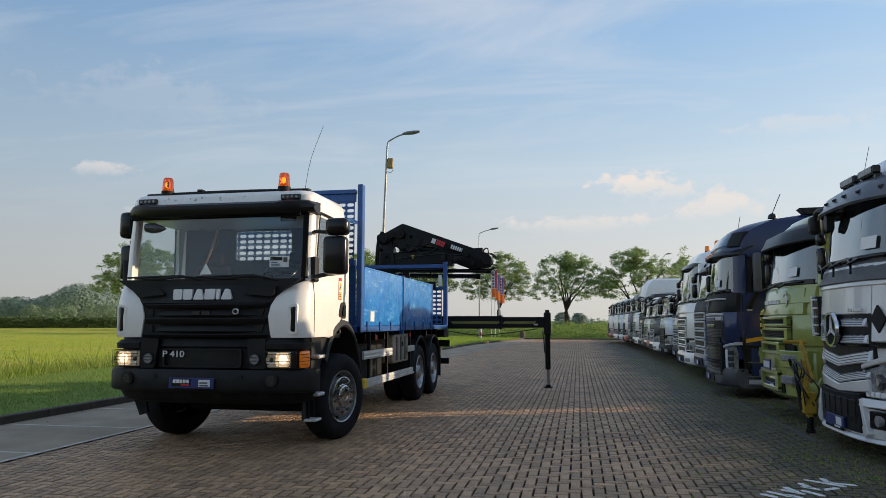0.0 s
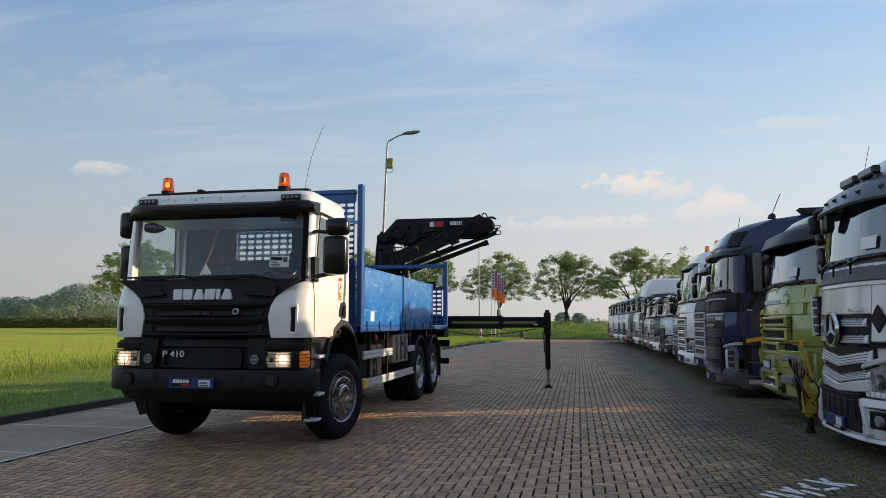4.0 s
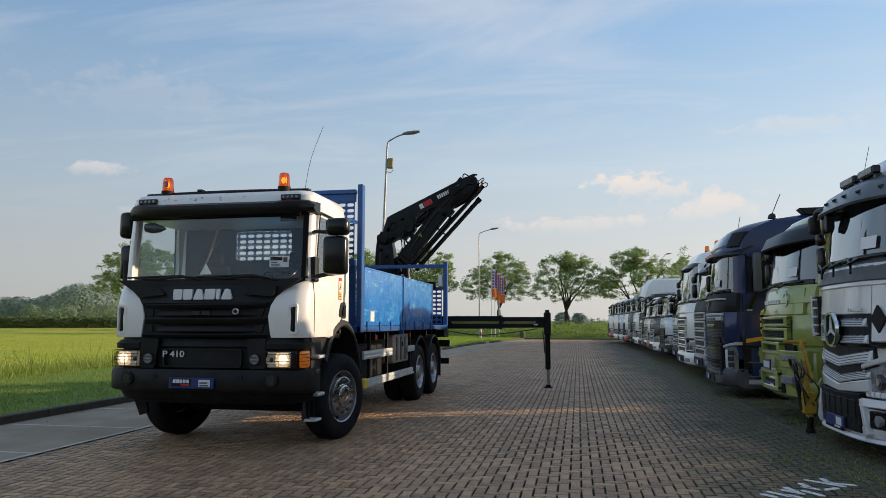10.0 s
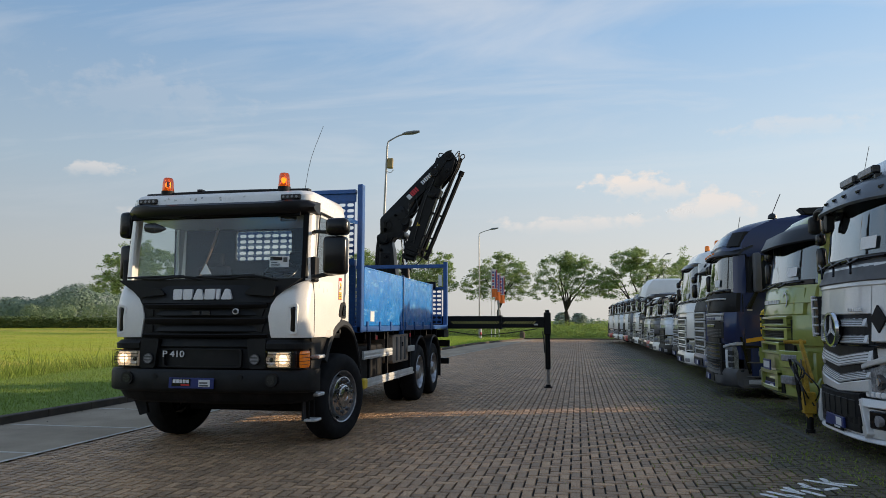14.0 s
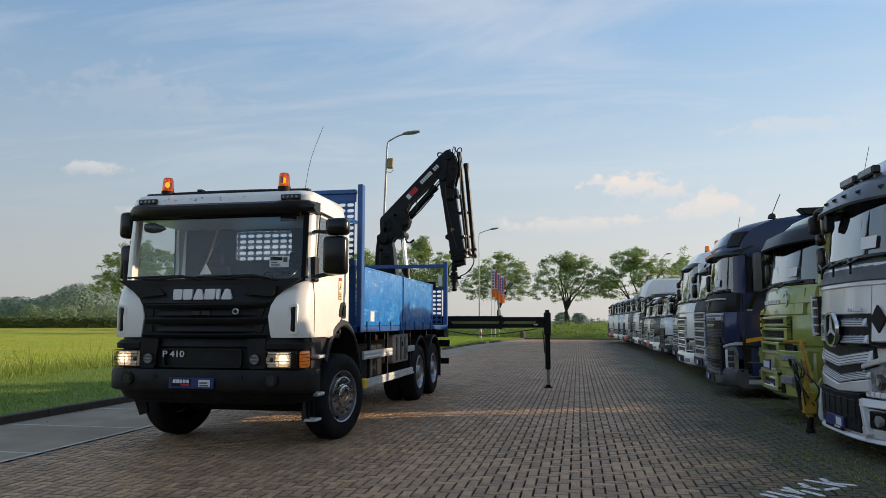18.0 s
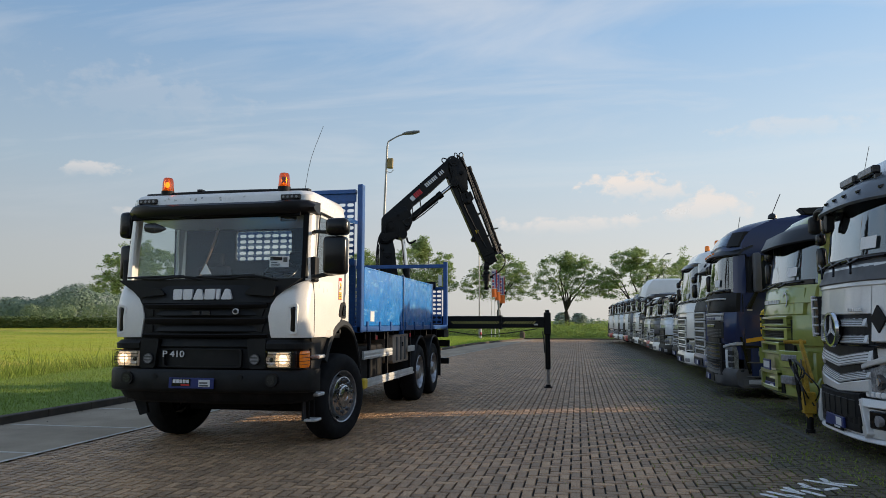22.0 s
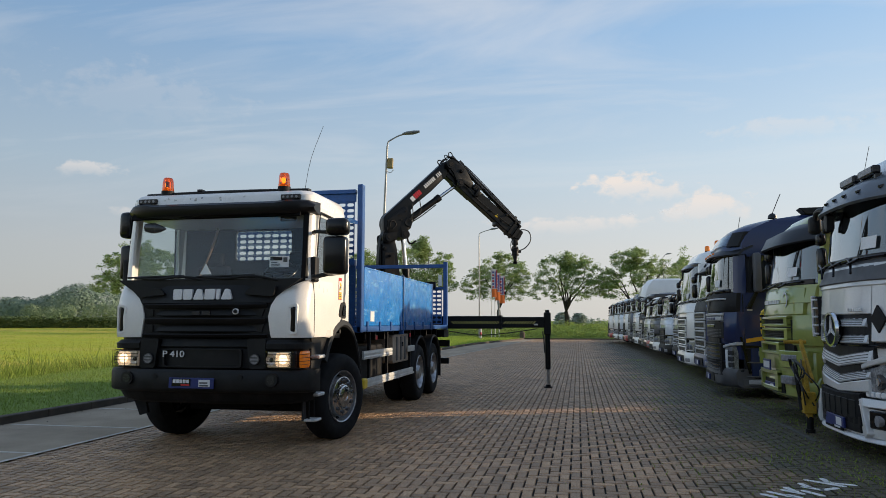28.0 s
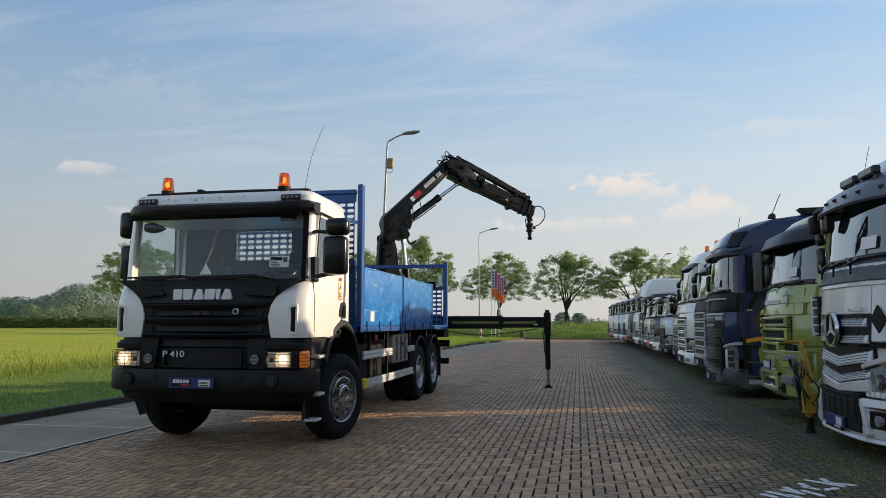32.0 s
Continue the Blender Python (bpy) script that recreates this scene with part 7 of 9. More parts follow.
def blue_truck():
    C = (0.013, 0.025, 0.085)
    H = 1.18
    CORNER["fall"], CORNER["power"] = 0.36, 4.5
    top = [(2.88, H - 0.01, 0.10, 2.4), (3.10, H - 0.01, 0.15, 2.4), (3.27, H - 0.02, 0.24, 2.4), (3.40, H - 0.04, 0.36, 2.4), (3.52, H - 0.07, 0.62, 2.4), (3.60, H - 0.11, 0.95, 2.4), (3.68, H - 0.20, 1.5, 2.38)]
    T = tractor(2.67, 16.1, C, "dark blue tractor unit with tall roof", top=3.68, visor="", slats=0, low=0.22, turn=-3.0, wsb=2.12, wst=2.90, bump=M["grey"], deep=2.4, half=H, lamps=False, upper=M["black"], gtop=1.9, ws=(0.03, 0.11), roof=top, near_mirror=False)
    P = paint(C)
    part("roof_window", hug(bmn(), -0.92, 0.92, 3.07, 3.30, 0.11, 0.08, 14, 0.11, H), M["glass"], T, "tinted roof window", 40)
    part("roof_cheek", hug(bmn(), 0.95, 1.15, 3.04, 3.34, 0.10, 0.12, 5, 0.13, H), M["black"], T, "", 40)
    v = part("sun_visor", visor_shape(bmn(), 1.19, 2.87, 3.06, -0.24, 0.30), VISOR, T, "grey tinted sun visor", 40)
    for k in range(5):
        part("visor_lamp", hug(bmn(), -0.7 + 0.32 * k, -0.62 + 0.32 * k, 2.93, 2.955, -0.02, 0.03, 2, 0.0, H), M["amber"], v)
    # black belt under the windscreen with two bright bars, a slash between them
    part("belt", hug(bmn(), -H, H, 1.72, 2.10, -0.03, 0.08, 16, 0.03, H), M["black"], T, "black belt under the windscreen", 40)
    part("bright_bar", hug(bmn(), -1.02, 1.02, 1.965, 2.0, -0.045, 0.05, 14, 0.0, H), TRIM, T, "bright trim bar", 40)
    part("bright_bar", hug(bmn(), -0.97, 0.97, 1.645, 1.70, -0.05, 0.05, 14, 0.0, H), TRIM, T, "bright trim bar", 40)
    part("badge_slash", prism(bmn(), [(-0.22, 1.71), (-0.17, 1.71), (0.22, 1.96), (0.17, 1.96)], "y", -0.055, -0.02), TRIM, T)
    part("badge_plate", hug(bmn(), -0.90, 0.92, 1.545, 1.63, -0.04, 0.05, 12, 0.0, H), TRIM, T, "grey badge strip", 40)
    for k in range(5):
        part("badge_block", hug(bmn(), -0.5 + 0.26 * k, -0.34 + 0.26 * k, 1.56, 1.612, -0.048, 0.02, 3, 0, H), M["plate"], T)
    g = part("upper_grille", hug(bmn(), -0.96, 0.96, 1.19, 1.52, -0.03, 0.06, 14, 0.0, H), M["black"], T, "black meshed grille", 40)
    part("grille_slot", hug(bmn(), -0.5, 0.62, 1.40, 1.47, -0.04, 0.02, 8, 0.0, H), M["gloss"], g)
    for k in range(6):
        part("mesh_bar", hug(bmn(), -0.90, 0.90, 1.205 + 0.03 * k, 1.215 + 0.03 * k, -0.036, 0.015, 10, 0, H), M["grey"], g)
    for z0, z1, n in ((0.75, 1.07, 4), (0.46, 0.71, 4)):
        g = part("grille_panel", hug(bmn(), -0.92, 0.92, z0, z1, -0.035, 0.05, 14, 0.0, H), M["gloss"], T, "black slatted grille", 40)
        part("grille_frame", hug_frame(bmn(), 0.95, z0 - 0.015, z1 + 0.015, 0.03, -0.075, 0.06, H, 0.05), M["black"], g)
        for k in range(n):
            zz = z0 + (z1 - z0) * (k + 0.5) / n
            part("grille_slat", hug(bmn(), -0.88, 0.88, zz - 0.022, zz + 0.012, -0.062, 0.04, 12, 0.02, H), M["black"], g, "", 40)
            part("slat_edge", hug(bmn(), -0.88, 0.88, zz - 0.028, zz - 0.020, -0.066, 0.02, 12, 0.0, H), M["grey"], g)
    for s in (1, -1):
        part("corner_panel", hug(bmn(), s * 0.97, s * (H + 0.005), 1.12, 1.71, -0.035, 0.14, 7, 0.015, H), P, T, "", 50)
        part("lamp_brow", hug(bmn(), s * 0.96, s * (H + 0.01), lambda q: 0.99 + 0.30 * (abs(q) - 0.96), lambda q: 1.05 + 0.30 * (abs(q) - 0.96), -0.05, 0.12, 6, 0, H), TRIM, T, "bright lamp brow")
        lp = part("tall_lamp", hug(bmn(), s * 0.985, s * (H - 0.075), lambda q: 0.56 + 0.1 * (abs(q) - 0.97), lambda q: 0.985 + 0.30 * (abs(q) - 0.97), -0.03, 0.12, 6, 0, H), CLEAR_LAMP, T, "tall clear headlight")
        part("lamp_stripe", hug(bmn(), s * 1.0, s * 1.035, 0.60, 0.96, -0.045, 0.03, 3, 0, H), M["wlabel"], lp, "white lamp stripe")
        for zz in (0.90, 0.78, 0.66):
            part("lamp_bowl", hug(bmn(), s * 1.045, s * 1.12, zz - 0.045, zz + 0.045, -0.042, 0.03, 3, 0, H), M["dim"], lp)
        part("lamp_gap", hug(bmn(), s * 0.965, s * H, 0.535, 0.56, -0.02, 0.1, 5, 0, H), M["gloss"], T)
        part("fog_unit", hug(bmn(), s * 0.97, s * (H - 0.06), 0.41, 0.50, -0.05, 0.1, 5, 0, H), CLEAR_LAMP, T, "clear fog lamp")
        part("side_stripe", prism(bmn(), [(0.50, 1.10), (0.50, 1.18), (2.2, 1.46), (2.2, 1.38)], "x", s * 1.178, s * 1.186), mat("orange_stripe", (0.75, 0.36, 0.02), 0.4, vary=0.08), T, "orange side stripe")
        part("wing_gap", prism(bmn(), [(0.385, 1.22), (0.43, 1.22), (0.585, 0.50), (0.53, 0.50)], "x", s * 1.17, s * 1.187), M["gloss"], T)
        part("door_lower", box(bmn(), s * 1.08, s * 1.179, 0.58, 1.0, 0.42, 1.04, 0.02), P, T)
        part("skirt", box(bmn(), s * 1.0, s * 1.183, 0.40, 2.3, 0.24, 0.40, 0.015), M["grey"], T)
        part("skirt_trim", box(bmn(), s * 1.183, s * 1.192, 0.52, 1.0, 0.29, 0.37, 0.004), TRIM, T)
        part("door_mark", box(bmn(), s * 1.18, s * 1.187, 0.54, 0.64, 1.74, 1.765), M["wlabel"], T)
        part("mirror_stem", prism(bmn(), [(0.50, 1.78), (0.60, 1.78), (0.78, 2.16), (0.70, 2.16)], "x", s * 1.20, s * 1.30, 0.01), M["gloss"], T, "black mirror foot")
        part("tall_mirror", box(bmn(), s * 1.26, s * 1.46, 0.66, 0.80, 2.10, 2.88, 0.04, 2), M["grey"], T, "tall dark mirror housing", 50)
    part("aerial", tube(bmn(), [(0.4, 0.55, 3.40), (0.4, 0.62, 3.75)], 0.006, 5), M["frame"], T)
    part("roof_fin", lathe(bmn(), [(0.09, 0.0), (0.08, 0.06), (0.04, 0.10), (0.002, 0.11)], 12, "z", (0.9, 1.15, 3.62)), M["gloss"], T)
    part("roof_aerial", tube(bmn(), [(0.9, 1.15, 3.72), (0.9, 1.32, 4.12)], 0.008, 5), M["frame"], T)
    part("side_deflector", prism(bmn(), [(1.75, 3.66), (2.35, 3.66), (2.35, 3.80), (1.62, 3.80)], "x", 0.75, 1.06, 0.02), M["black"], T, "black roof edge deflector")
    CORNER["fall"], CORNER["power"] = 0.24, 5.0


silver_truck()
green_truck()
yellow_jack()
blue_truck()
NAVY, WHITE, GREY, PALE = (0.025, 0.05, 0.16), (0.87, 0.86, 0.83), (0.64, 0.635, 0.62), (0.62, 0.69, 0.78)
tractor(2.90, 19.0, NAVY, "navy blue tractor unit with silver framed grille", 3.30, "smoke", slats=5, slatmat="silver", low=0.36, gtop=1.78, pillars=M["black"], upper=M["black"], bump=paint(NAVY))
tractor(2.86, 21.9, WHITE, "white tractor unit with amber roof beacons", 3.66, "black", slats=5, slatmat="paint", low=0.30, beacon=True, gtop=1.62, wst=3.16)
BLK = M["black"]
LOW = dict(wsb=1.72, wst=2.40, gtop=1.25, ws=(0.05, 0.16))
RED_PAINT = paint((0.40, 0.04, 0.035))
tractor(3.08, 24.8, GREY, "grey low cab tractor unit with black grille and beacons", 2.68, "black", slats=4, slatmat="silver", beacon=True, bump=BLK, **LOW)
tractor(2.95, 27.7, PALE, "pale blue low cab truck with black bumper", 2.60, "", slats=3, slatmat="black", bump=BLK, pillars=BLK, **LOW)
tractor(2.88, 30.8, (0.10, 0.105, 0.12), "dark grey low cab truck with bright bumper", 2.58, "black", slats=4, slatmat="silver", bump=paint(WHITE), detail=False, **LOW)
tractor(2.92, 34.0, WHITE, "white low cab truck with a red bumper", 2.75, "smoke", slats=4, slatmat="paint", bump=RED_PAINT, detail=False, **LOW)
tractor(2.95, 37.2, (0.03, 0.03, 0.034), "black tractor unit with tinted visor", 3.0, "smoke", slats=5, slatmat="silver", detail=False, pillars=BLK, upper=BLK, wsb=1.95, wst=2.70)
tractor(2.9, 40.6, WHITE, "white tractor unit with tall roof", 3.90, "black", slats=4, slatmat="paint", detail=False, gtop=1.5)
tractor(2.85, 43.8, (0.035, 0.05, 0.085), "dark blue tractor unit in the row", 3.35, "smoke", slats=5, slatmat="silver", detail=False, gtop=1.7, pillars=BLK, bump=BLK)
tractor(2.75, 47.0, WHITE, "white tractor unit with black visor and red bumper", 3.15, "black", slats=4, bump=RED_PAINT, detail=False)
tractor(2.6, 50.2, PALE, "pale grey tractor unit in the row", 3.2, "smoke", slats=4, detail=False, pillars=BLK)
tractor(2.4, 53.4, WHITE, "white tractor unit with black visor", 3.1, "black", slats=5, slatmat="silver", detail=False)
tractor(2.2, 57.2, WHITE, "white tractor unit with a red bumper at the row's end", 2.95, "", slats=4, detail=False, pillars=BLK, bump=RED_PAINT)
# the row goes on beside and behind the eye
tractor(3.3, 5.65 - 0.9, WHITE, "white tractor unit with tall roof", 3.6, "black", slats=4, detail=False, pillars=M["black"])
tractor(3.3, 1.4, GREY, "plain grey tractor unit in the row", 3.4, "black", slats=4, detail=False, pillars=M["black"])
tractor(3.3, -1.8, WHITE, "white tractor unit with tall roof", 3.6, "black", slats=4, detail=False, pillars=M["black"])

# ---- plants
def leafy(name, col, col2, vary, thin=0.45, scale=0.5):
    """leaves that let some light through."""
    m = mat(name, col, 0.6, vary=vary, scale=scale, per="island", spec=0.25, col2=col2)
    nt = m.node_tree
    b, o = nt.nodes["Principled BSDF"], nt.nodes["Material Output"]
    t, mx = nt.nodes.new("ShaderNodeBsdfTranslucent"), nt.nodes.new("ShaderNodeMixShader")
    nt.links.new(b.inputs["Base Color"].links[0].from_socket, t.inputs["Color"])
    mx.inputs[0].default_value = thin
    nt.links.new(b.outputs[0], mx.inputs[1]); nt.links.new(t.outputs[0], mx.inputs[2]); nt.links.new(mx.outputs[0], o.inputs["Surface"])
    return m


LEAF = leafy("leaf", (0.25, 0.345, 0.135), (0.30, 0.385, 0.16), 0.32, 0.55)
BARK = mat("bark", (0.055, 0.045, 0.036), 0.9, vary=0.3, scale=4, bump=0.6, bscale=20)
# far and horizon leaves are paled: the air's haze is put into their colour
HAZED_LEAF = leafy("hazed_leaf", (0.19, 0.255, 0.195), (0.155, 0.22, 0.175), 0.14, 0.25, 0.06)
HAZED_HORIZON = leafy("hazed_horizon_leaf", (0.33, 0.39, 0.33), (0.29, 0.35, 0.30), 0.14, 0.25, 0.06)
BUSH = leafy("willow_leaf", (0.20, 0.26, 0.15), (0.17, 0.23, 0.135), 0.18, 0.3, 0.1)
BLADE = leafy("grass_blade", (0.23, 0.35, 0.055), (0.29, 0.36, 0.065), 0.4)
REED = leafy("reed", (0.20, 0.30, 0.07), (0.29, 0.36, 0.10), 0.5)
TALL = leafy("tall_grass", (0.28, 0.34, 0.03), (0.37, 0.36, 0.045), 0.45)
EDGE = leafy("edge_grass", (0.17, 0.245, 0.04), (0.25, 0.29, 0.06), 0.5)
HEDGE = leafy("hedge_leaf", (0.12, 0.165, 0.06), (0.095, 0.14, 0.05), 0.25, 0.12)
# near verge blades: darker copy of the grass, with the shade in the colour
SHADED_VERGE = leafy("shaded_verge_blade", (0.165, 0.255, 0.048), (0.21, 0.275, 0.058), 0.4)


def leaf_quads(R, pts, size):
    """small bent leaves at pts."""
    verts, faces = [], []
    for p in pts:
        s = size * R.uniform(0.6, 1.35)
        a, t = R.uniform(0, tau), R.uniform(-1.1, 1.1)
        u = Vector((cos(a), sin(a), R.uniform(-0.5, 0.5))).normalized()
        v = u.cross(Vector((sin(t) * cos(a + 1.57), sin(t) * sin(a + 1.57), cos(t)))).normalized()
        n = len(verts)
        w = u.cross(v) * s * 0.22
        verts += [p - u * s, p - v * s * 0.5 + w, p + u * s, p + v * s * 0.5 + w]
        faces.append((n, n + 1, n + 2, n + 3))
    return verts, faces


def tree(at, height, width, seed, label, trunk=0.30, fork=0.28, leaves=26000, size=0.09, clumps=230):
    """a forked trunk, limbs that fan out under a dome, twigs to every clump of leaves."""
    R = random.Random(seed)
    x, y = at
    T = empty("tree", (x, y, ground_z(x, y) - 0.05), label=label, category="tree", group="roadside trees")
    b = bmn()
    nodes = []          # points on the wood: place and thickness there

    def wood(pts, r0, r1, n):
        rings = []
        for i, c in enumerate(pts):
            d = (pts[min(i + 1, len(pts) - 1)] - pts[max(i - 1, 0)]).normalized()
            e = d.cross(Vector((0.31, 0.83, 0.17))).normalized()
            f = d.cross(e)
            rr = r0 + (r1 - r0) * i / (len(pts) - 1)
            rings.append([c + e * rr * cos(tau * k / n) + f * rr * sin(tau * k / n) for k in range(n)])
            nodes.append((c, rr))
        loft(b, rings)
    zf = height * fork
    lean = Vector((R.uniform(-0.25, 0.25), R.uniform(-0.25, 0.25), 0))
    wood(bend([(0, 0, 0), lean * 0.4 + Vector((0, 0, zf * 0.5)), lean + Vector((0, 0, zf))], 3), trunk * 1.4, trunk * 1.05, 9)
    top, rad = lean + Vector((0, 0, zf)), width / 2
    low = height * 0.50          # the crown's lower rim
    n_limb = R.choice((5, 6, 7))
    a0 = R.uniform(0, tau)
    for k in range(n_limb):
        a = a0 + tau * k / n_limb + R.uniform(-0.35, 0.35)
        out = rad * R.uniform(0.45, 0.8) if k else rad * 0.15
        up = height * R.uniform(0.66, 0.82) if k else height * 0.88
        end = Vector((cos(a) * out, sin(a) * out, up))
        m1 = top.lerp(end, 0.35) + Vector((cos(a), sin(a), 0)) * rad * -0.06 + Vector((R.uniform(-.3, .3), R.uniform(-.3, .3), 0))
        m2 = top.lerp(end, 0.7) + Vector((R.uniform(-.4, .4), R.uniform(-.4, .4), R.uniform(-.3, .3)))
        wood(bend([top, m1, m2, end], 4), trunk * 0.55, trunk * 0.14, 6)
    # clump centres in an uneven shell under the dome, the inner ones first
    cl = []
    while len(cl) < clumps * 1.4:
        a, q = R.uniform(0, tau), R.random()
        rr = R.uniform(0.35, 1.0) ** 0.55
        edge = 1.0 + 0.20 * noise.noise(Vector((cos(a) * 1.4 + seed, sin(a) * 1.4, q * 2.0)))
        el = q ** 1.25 * pi / 2
        droop = -0.09 * height * R.random() ** 2 if q < 0.14 else 0.0
        p = Vector((cos(a) * cos(el) * rad * rr * edge, sin(a) * cos(el) * rad * rr * edge, low + (height - low) * sin(el) * rr * edge + droop))
        if noise.noise(p * 0.42 + Vector((seed, 0, 0))) < -0.17:
            continue
        cl.append((rr, p))
    cl.sort(key=lambda c: c[0])
    spots = []
    for rr, p in cl:
        near, r = min(nodes, key=lambda nd: (nd[0] - p).length + 0.7 * max(0, nd[0].z - p.z))
        mid = near.lerp(p, 0.55) + Vector((R.uniform(-.15, .15), R.uniform(-.15, .15), 0.10 * (p - near).length))
        r0 = min(r * 0.7, 0.018 + 0.016 * (p - near).length)
        wood(bend([near, mid, p], 2), r0, 0.010, 4)
        spots.append((p, R.uniform(0.18, 0.36), R.uniform(0.6, 1.4)))
    part("trunk", b, BARK, T, "bare dark trunk and limbs", 60)
    total = sum(w for _, _, w in spots)
    pts = []
    for p, g, w in spots:
        for _ in range(int(leaves * w / total)):
            v = Vector((R.gauss(0, 1), R.gauss(0, 1), R.gauss(0, 0.55)))
            if v.length > 1.9:
                v *= 1.9 / v.length
            pts.append(p + v * g)
    v, f = leaf_quads(R, pts, size)
    raw("crown", v, f, LEAF, T)
    return T


BROAD = "broad roadside tree in leaf with open crown"
tree((-52.0, 77.2), 10.6, 12.6, 3, BROAD, 0.20, 0.28, 28000, 0.13, 250)
tree((-17.3, 78.4), 11.2, 8.4, 5, BROAD, 0.18, 0.28, 17000, 0.125, 210)
tree((-28.9, 92.0), 11.0, 8.6, 8, BROAD, 0.18, 0.28, 11000, 0.125, 180)
tree((-9.4, 84.6), 9.9, 9.0, 11, BROAD, 0.20, 0.30, 12500, 0.125, 170)
tree((-1.3, 91.6), 10.3, 10.2, 14, BROAD, 0.24, 0.28, 15500, 0.125, 220)
tree((7.2, 91.0), 10.6, 11.4, 17, BROAD, 0.22, 0.28, 16500, 0.125, 220)
tree((13.8, 96.0), 10.6, 10.2, 20, BROAD, 0.20, 0.28, 9000, 0.125, 150)


def along_road(s, q, z=0.0):
    p = ROAD_A + ROAD_D * s + ROAD_N * q
    return Vector((p.x, p.y, ground_z(p.x, p.y) + z))


def foliage(name, pts, size, material, label, category, seed=1):
    v, f = leaf_quads(random.Random(seed), pts, size)
    return tagged(raw(name, v, f, material), label, category, kind="stuff")


def crown(R, verts, faces, c, h, w, n, size, seed):
    """leaves lying roughly in the skin of a lumpy rounded crown."""
    for _ in range(n):
        d = Vector((R.gauss(0, 1), R.gauss(0, 1), R.gauss(0.25, 0.9))).normalized()
        lump = 1 + 0.22 * noise.noise(d * 2.3 + Vector((seed, 0, 0))) + R.uniform(-0.06, 0.04)
        p = c + Vector((d.x * w * lump, d.y * w * lump, h * (0.48 + 0.52 * d.z * lump)))
        up = (Vector((d.x / w, d.y / w, d.z * 2 / h)).normalized() + Vector((R.gauss(0, 0.28), R.gauss(0, 0.28), R.gauss(0, 0.28)))).normalized()
        u = up.orthogonal().normalized()
        u = Matrix.Rotation(R.uniform(0, tau), 3, up) @ u
        v = up.cross(u)
        s = size * R.uniform(0.6, 1.3)
        k = len(verts)
        verts += [p - u * s, p - v * s * 0.7, p + u * s, p + v * s * 0.7]
        faces.append((k, k + 1, k + 2, k + 3))


def build_far():
    R = random.Random(21)
    # the country road
    verts, faces = [], []
    n = 60
    for k in range(n):
        s = -160 + 8.0 * k
        for q in (3.2, -3.2):
            p = along_road(s, q, 0.03)
            verts.append(p)
    faces = [(2 * k, 2 * k + 1, 2 * k + 3, 2 * k + 2) for k in range(n - 1)]
    tagged(raw("country_road", verts, faces, ASPHALT), "narrow country road beyond the field", "road", kind="structure")
    # clipped hedge in front of it
    pts = []
    for k in range(60000):
        s, q, z = R.uniform(-45, 42), R.gauss(7.5, 0.55), R.random() ** 0.7 * 1.75
        if z > 1.58 + 0.15 * noise.noise(Vector((s * 0.6, 3, 0))):
            continue
        pts.append(along_road(s, q, z))
    foliage("hedge", pts, 0.17, HEDGE, "low dark green hedge along the road", "hedge", 2)
    # wood far behind the road, and rounded willows before it
    verts, faces = [], []
    for k in range(136):
        s = R.uniform(-120, 98)
        q = R.uniform(-120, -215)
        h = R.uniform(9.2, 12.6) * (0.66 + 0.50 * smooth(-40, -5, s)) * (1.0 if q < -165 else 0.78)
        crown(R, verts, faces, along_road(s, q), h, R.uniform(5.0, 8.0), 1150, 0.36, k)
    tagged(raw("far_wood", verts, faces, HAZED_LEAF), "green wood beyond the road, haze put into its leaf colour", "forest", kind="stuff")
    verts, faces = [], []
    for k in range(34):
        s, q = R.uniform(-60, 80), R.uniform(-70, -105)
        crown(R, verts, faces, along_road(s, q), R.uniform(2.8, 4.6), R.uniform(1.8, 3.2), 800, 0.19, k + 200)
    tagged(raw("far_bushes", verts, faces, BUSH), "rounded grey-green willows beyond the road", "bushes", kind="stuff")
    # thin tree line on the horizon ahead
    pts = []
    for k in range(170):
        x = R.uniform(-150, 210)
        y = 330 + R.uniform(-20, 20)
        h, w = R.choice((1.8, 2.4, 3.2, 3.8)) * R.uniform(0.7, 1.0), R.uniform(1.2, 2.6)
        for m in range(60):
            a, z = R.uniform(0, tau), R.random()
            rr = w * (1 - z * 0.6) * R.uniform(0.6, 1.0)
            pts.append(Vector((x + cos(a) * rr, y + sin(a) * rr, 0.3 + h * z)))
    for x, y, h, w in ((0.3, 190, 3.7, 2.0), (-4.0, 190, 3.9, 2.0), (11.5, 200, 2.6, 1.6), (15.5, 200, 2.4, 1.4)):
        for m in range(420):
            a, z = R.uniform(0, tau), R.random()
            rr = w * math.sqrt(max(0.05, 1 - (1.5 * z - 0.6) ** 2)) * R.uniform(0.6, 1.05)
            pts.append(Vector((x + cos(a) * rr, y + sin(a) * rr, 0.3 + h * z)))
    foliage("horizon_trees", pts, 0.6, HAZED_HORIZON, "thin line of trees on the horizon, paled with painted haze", "forest", 5)
    # reeds and weeds at the yard's end and along the kerb beyond the poles
    pts = []
    while len(pts) < 80000:
        x, y = R.uniform(-24, 26), R.uniform(66.5, 82)
        if x < -9 and y < 70:
            continue
        top = (1.1 + 0.7 * noise.noise(Vector((x * 0.55, y * 0.55, 1)))) * (0.55 + 0.55 * smooth(67, 73, y))
        pts.append(Vector((x, y, ground_z(x, y) + max(0.05, top) * R.random() ** 0.6)))
    foliage("weed_bank", pts, 0.085, REED, "dense green weeds behind the yard", "weeds", 6)


build_far()


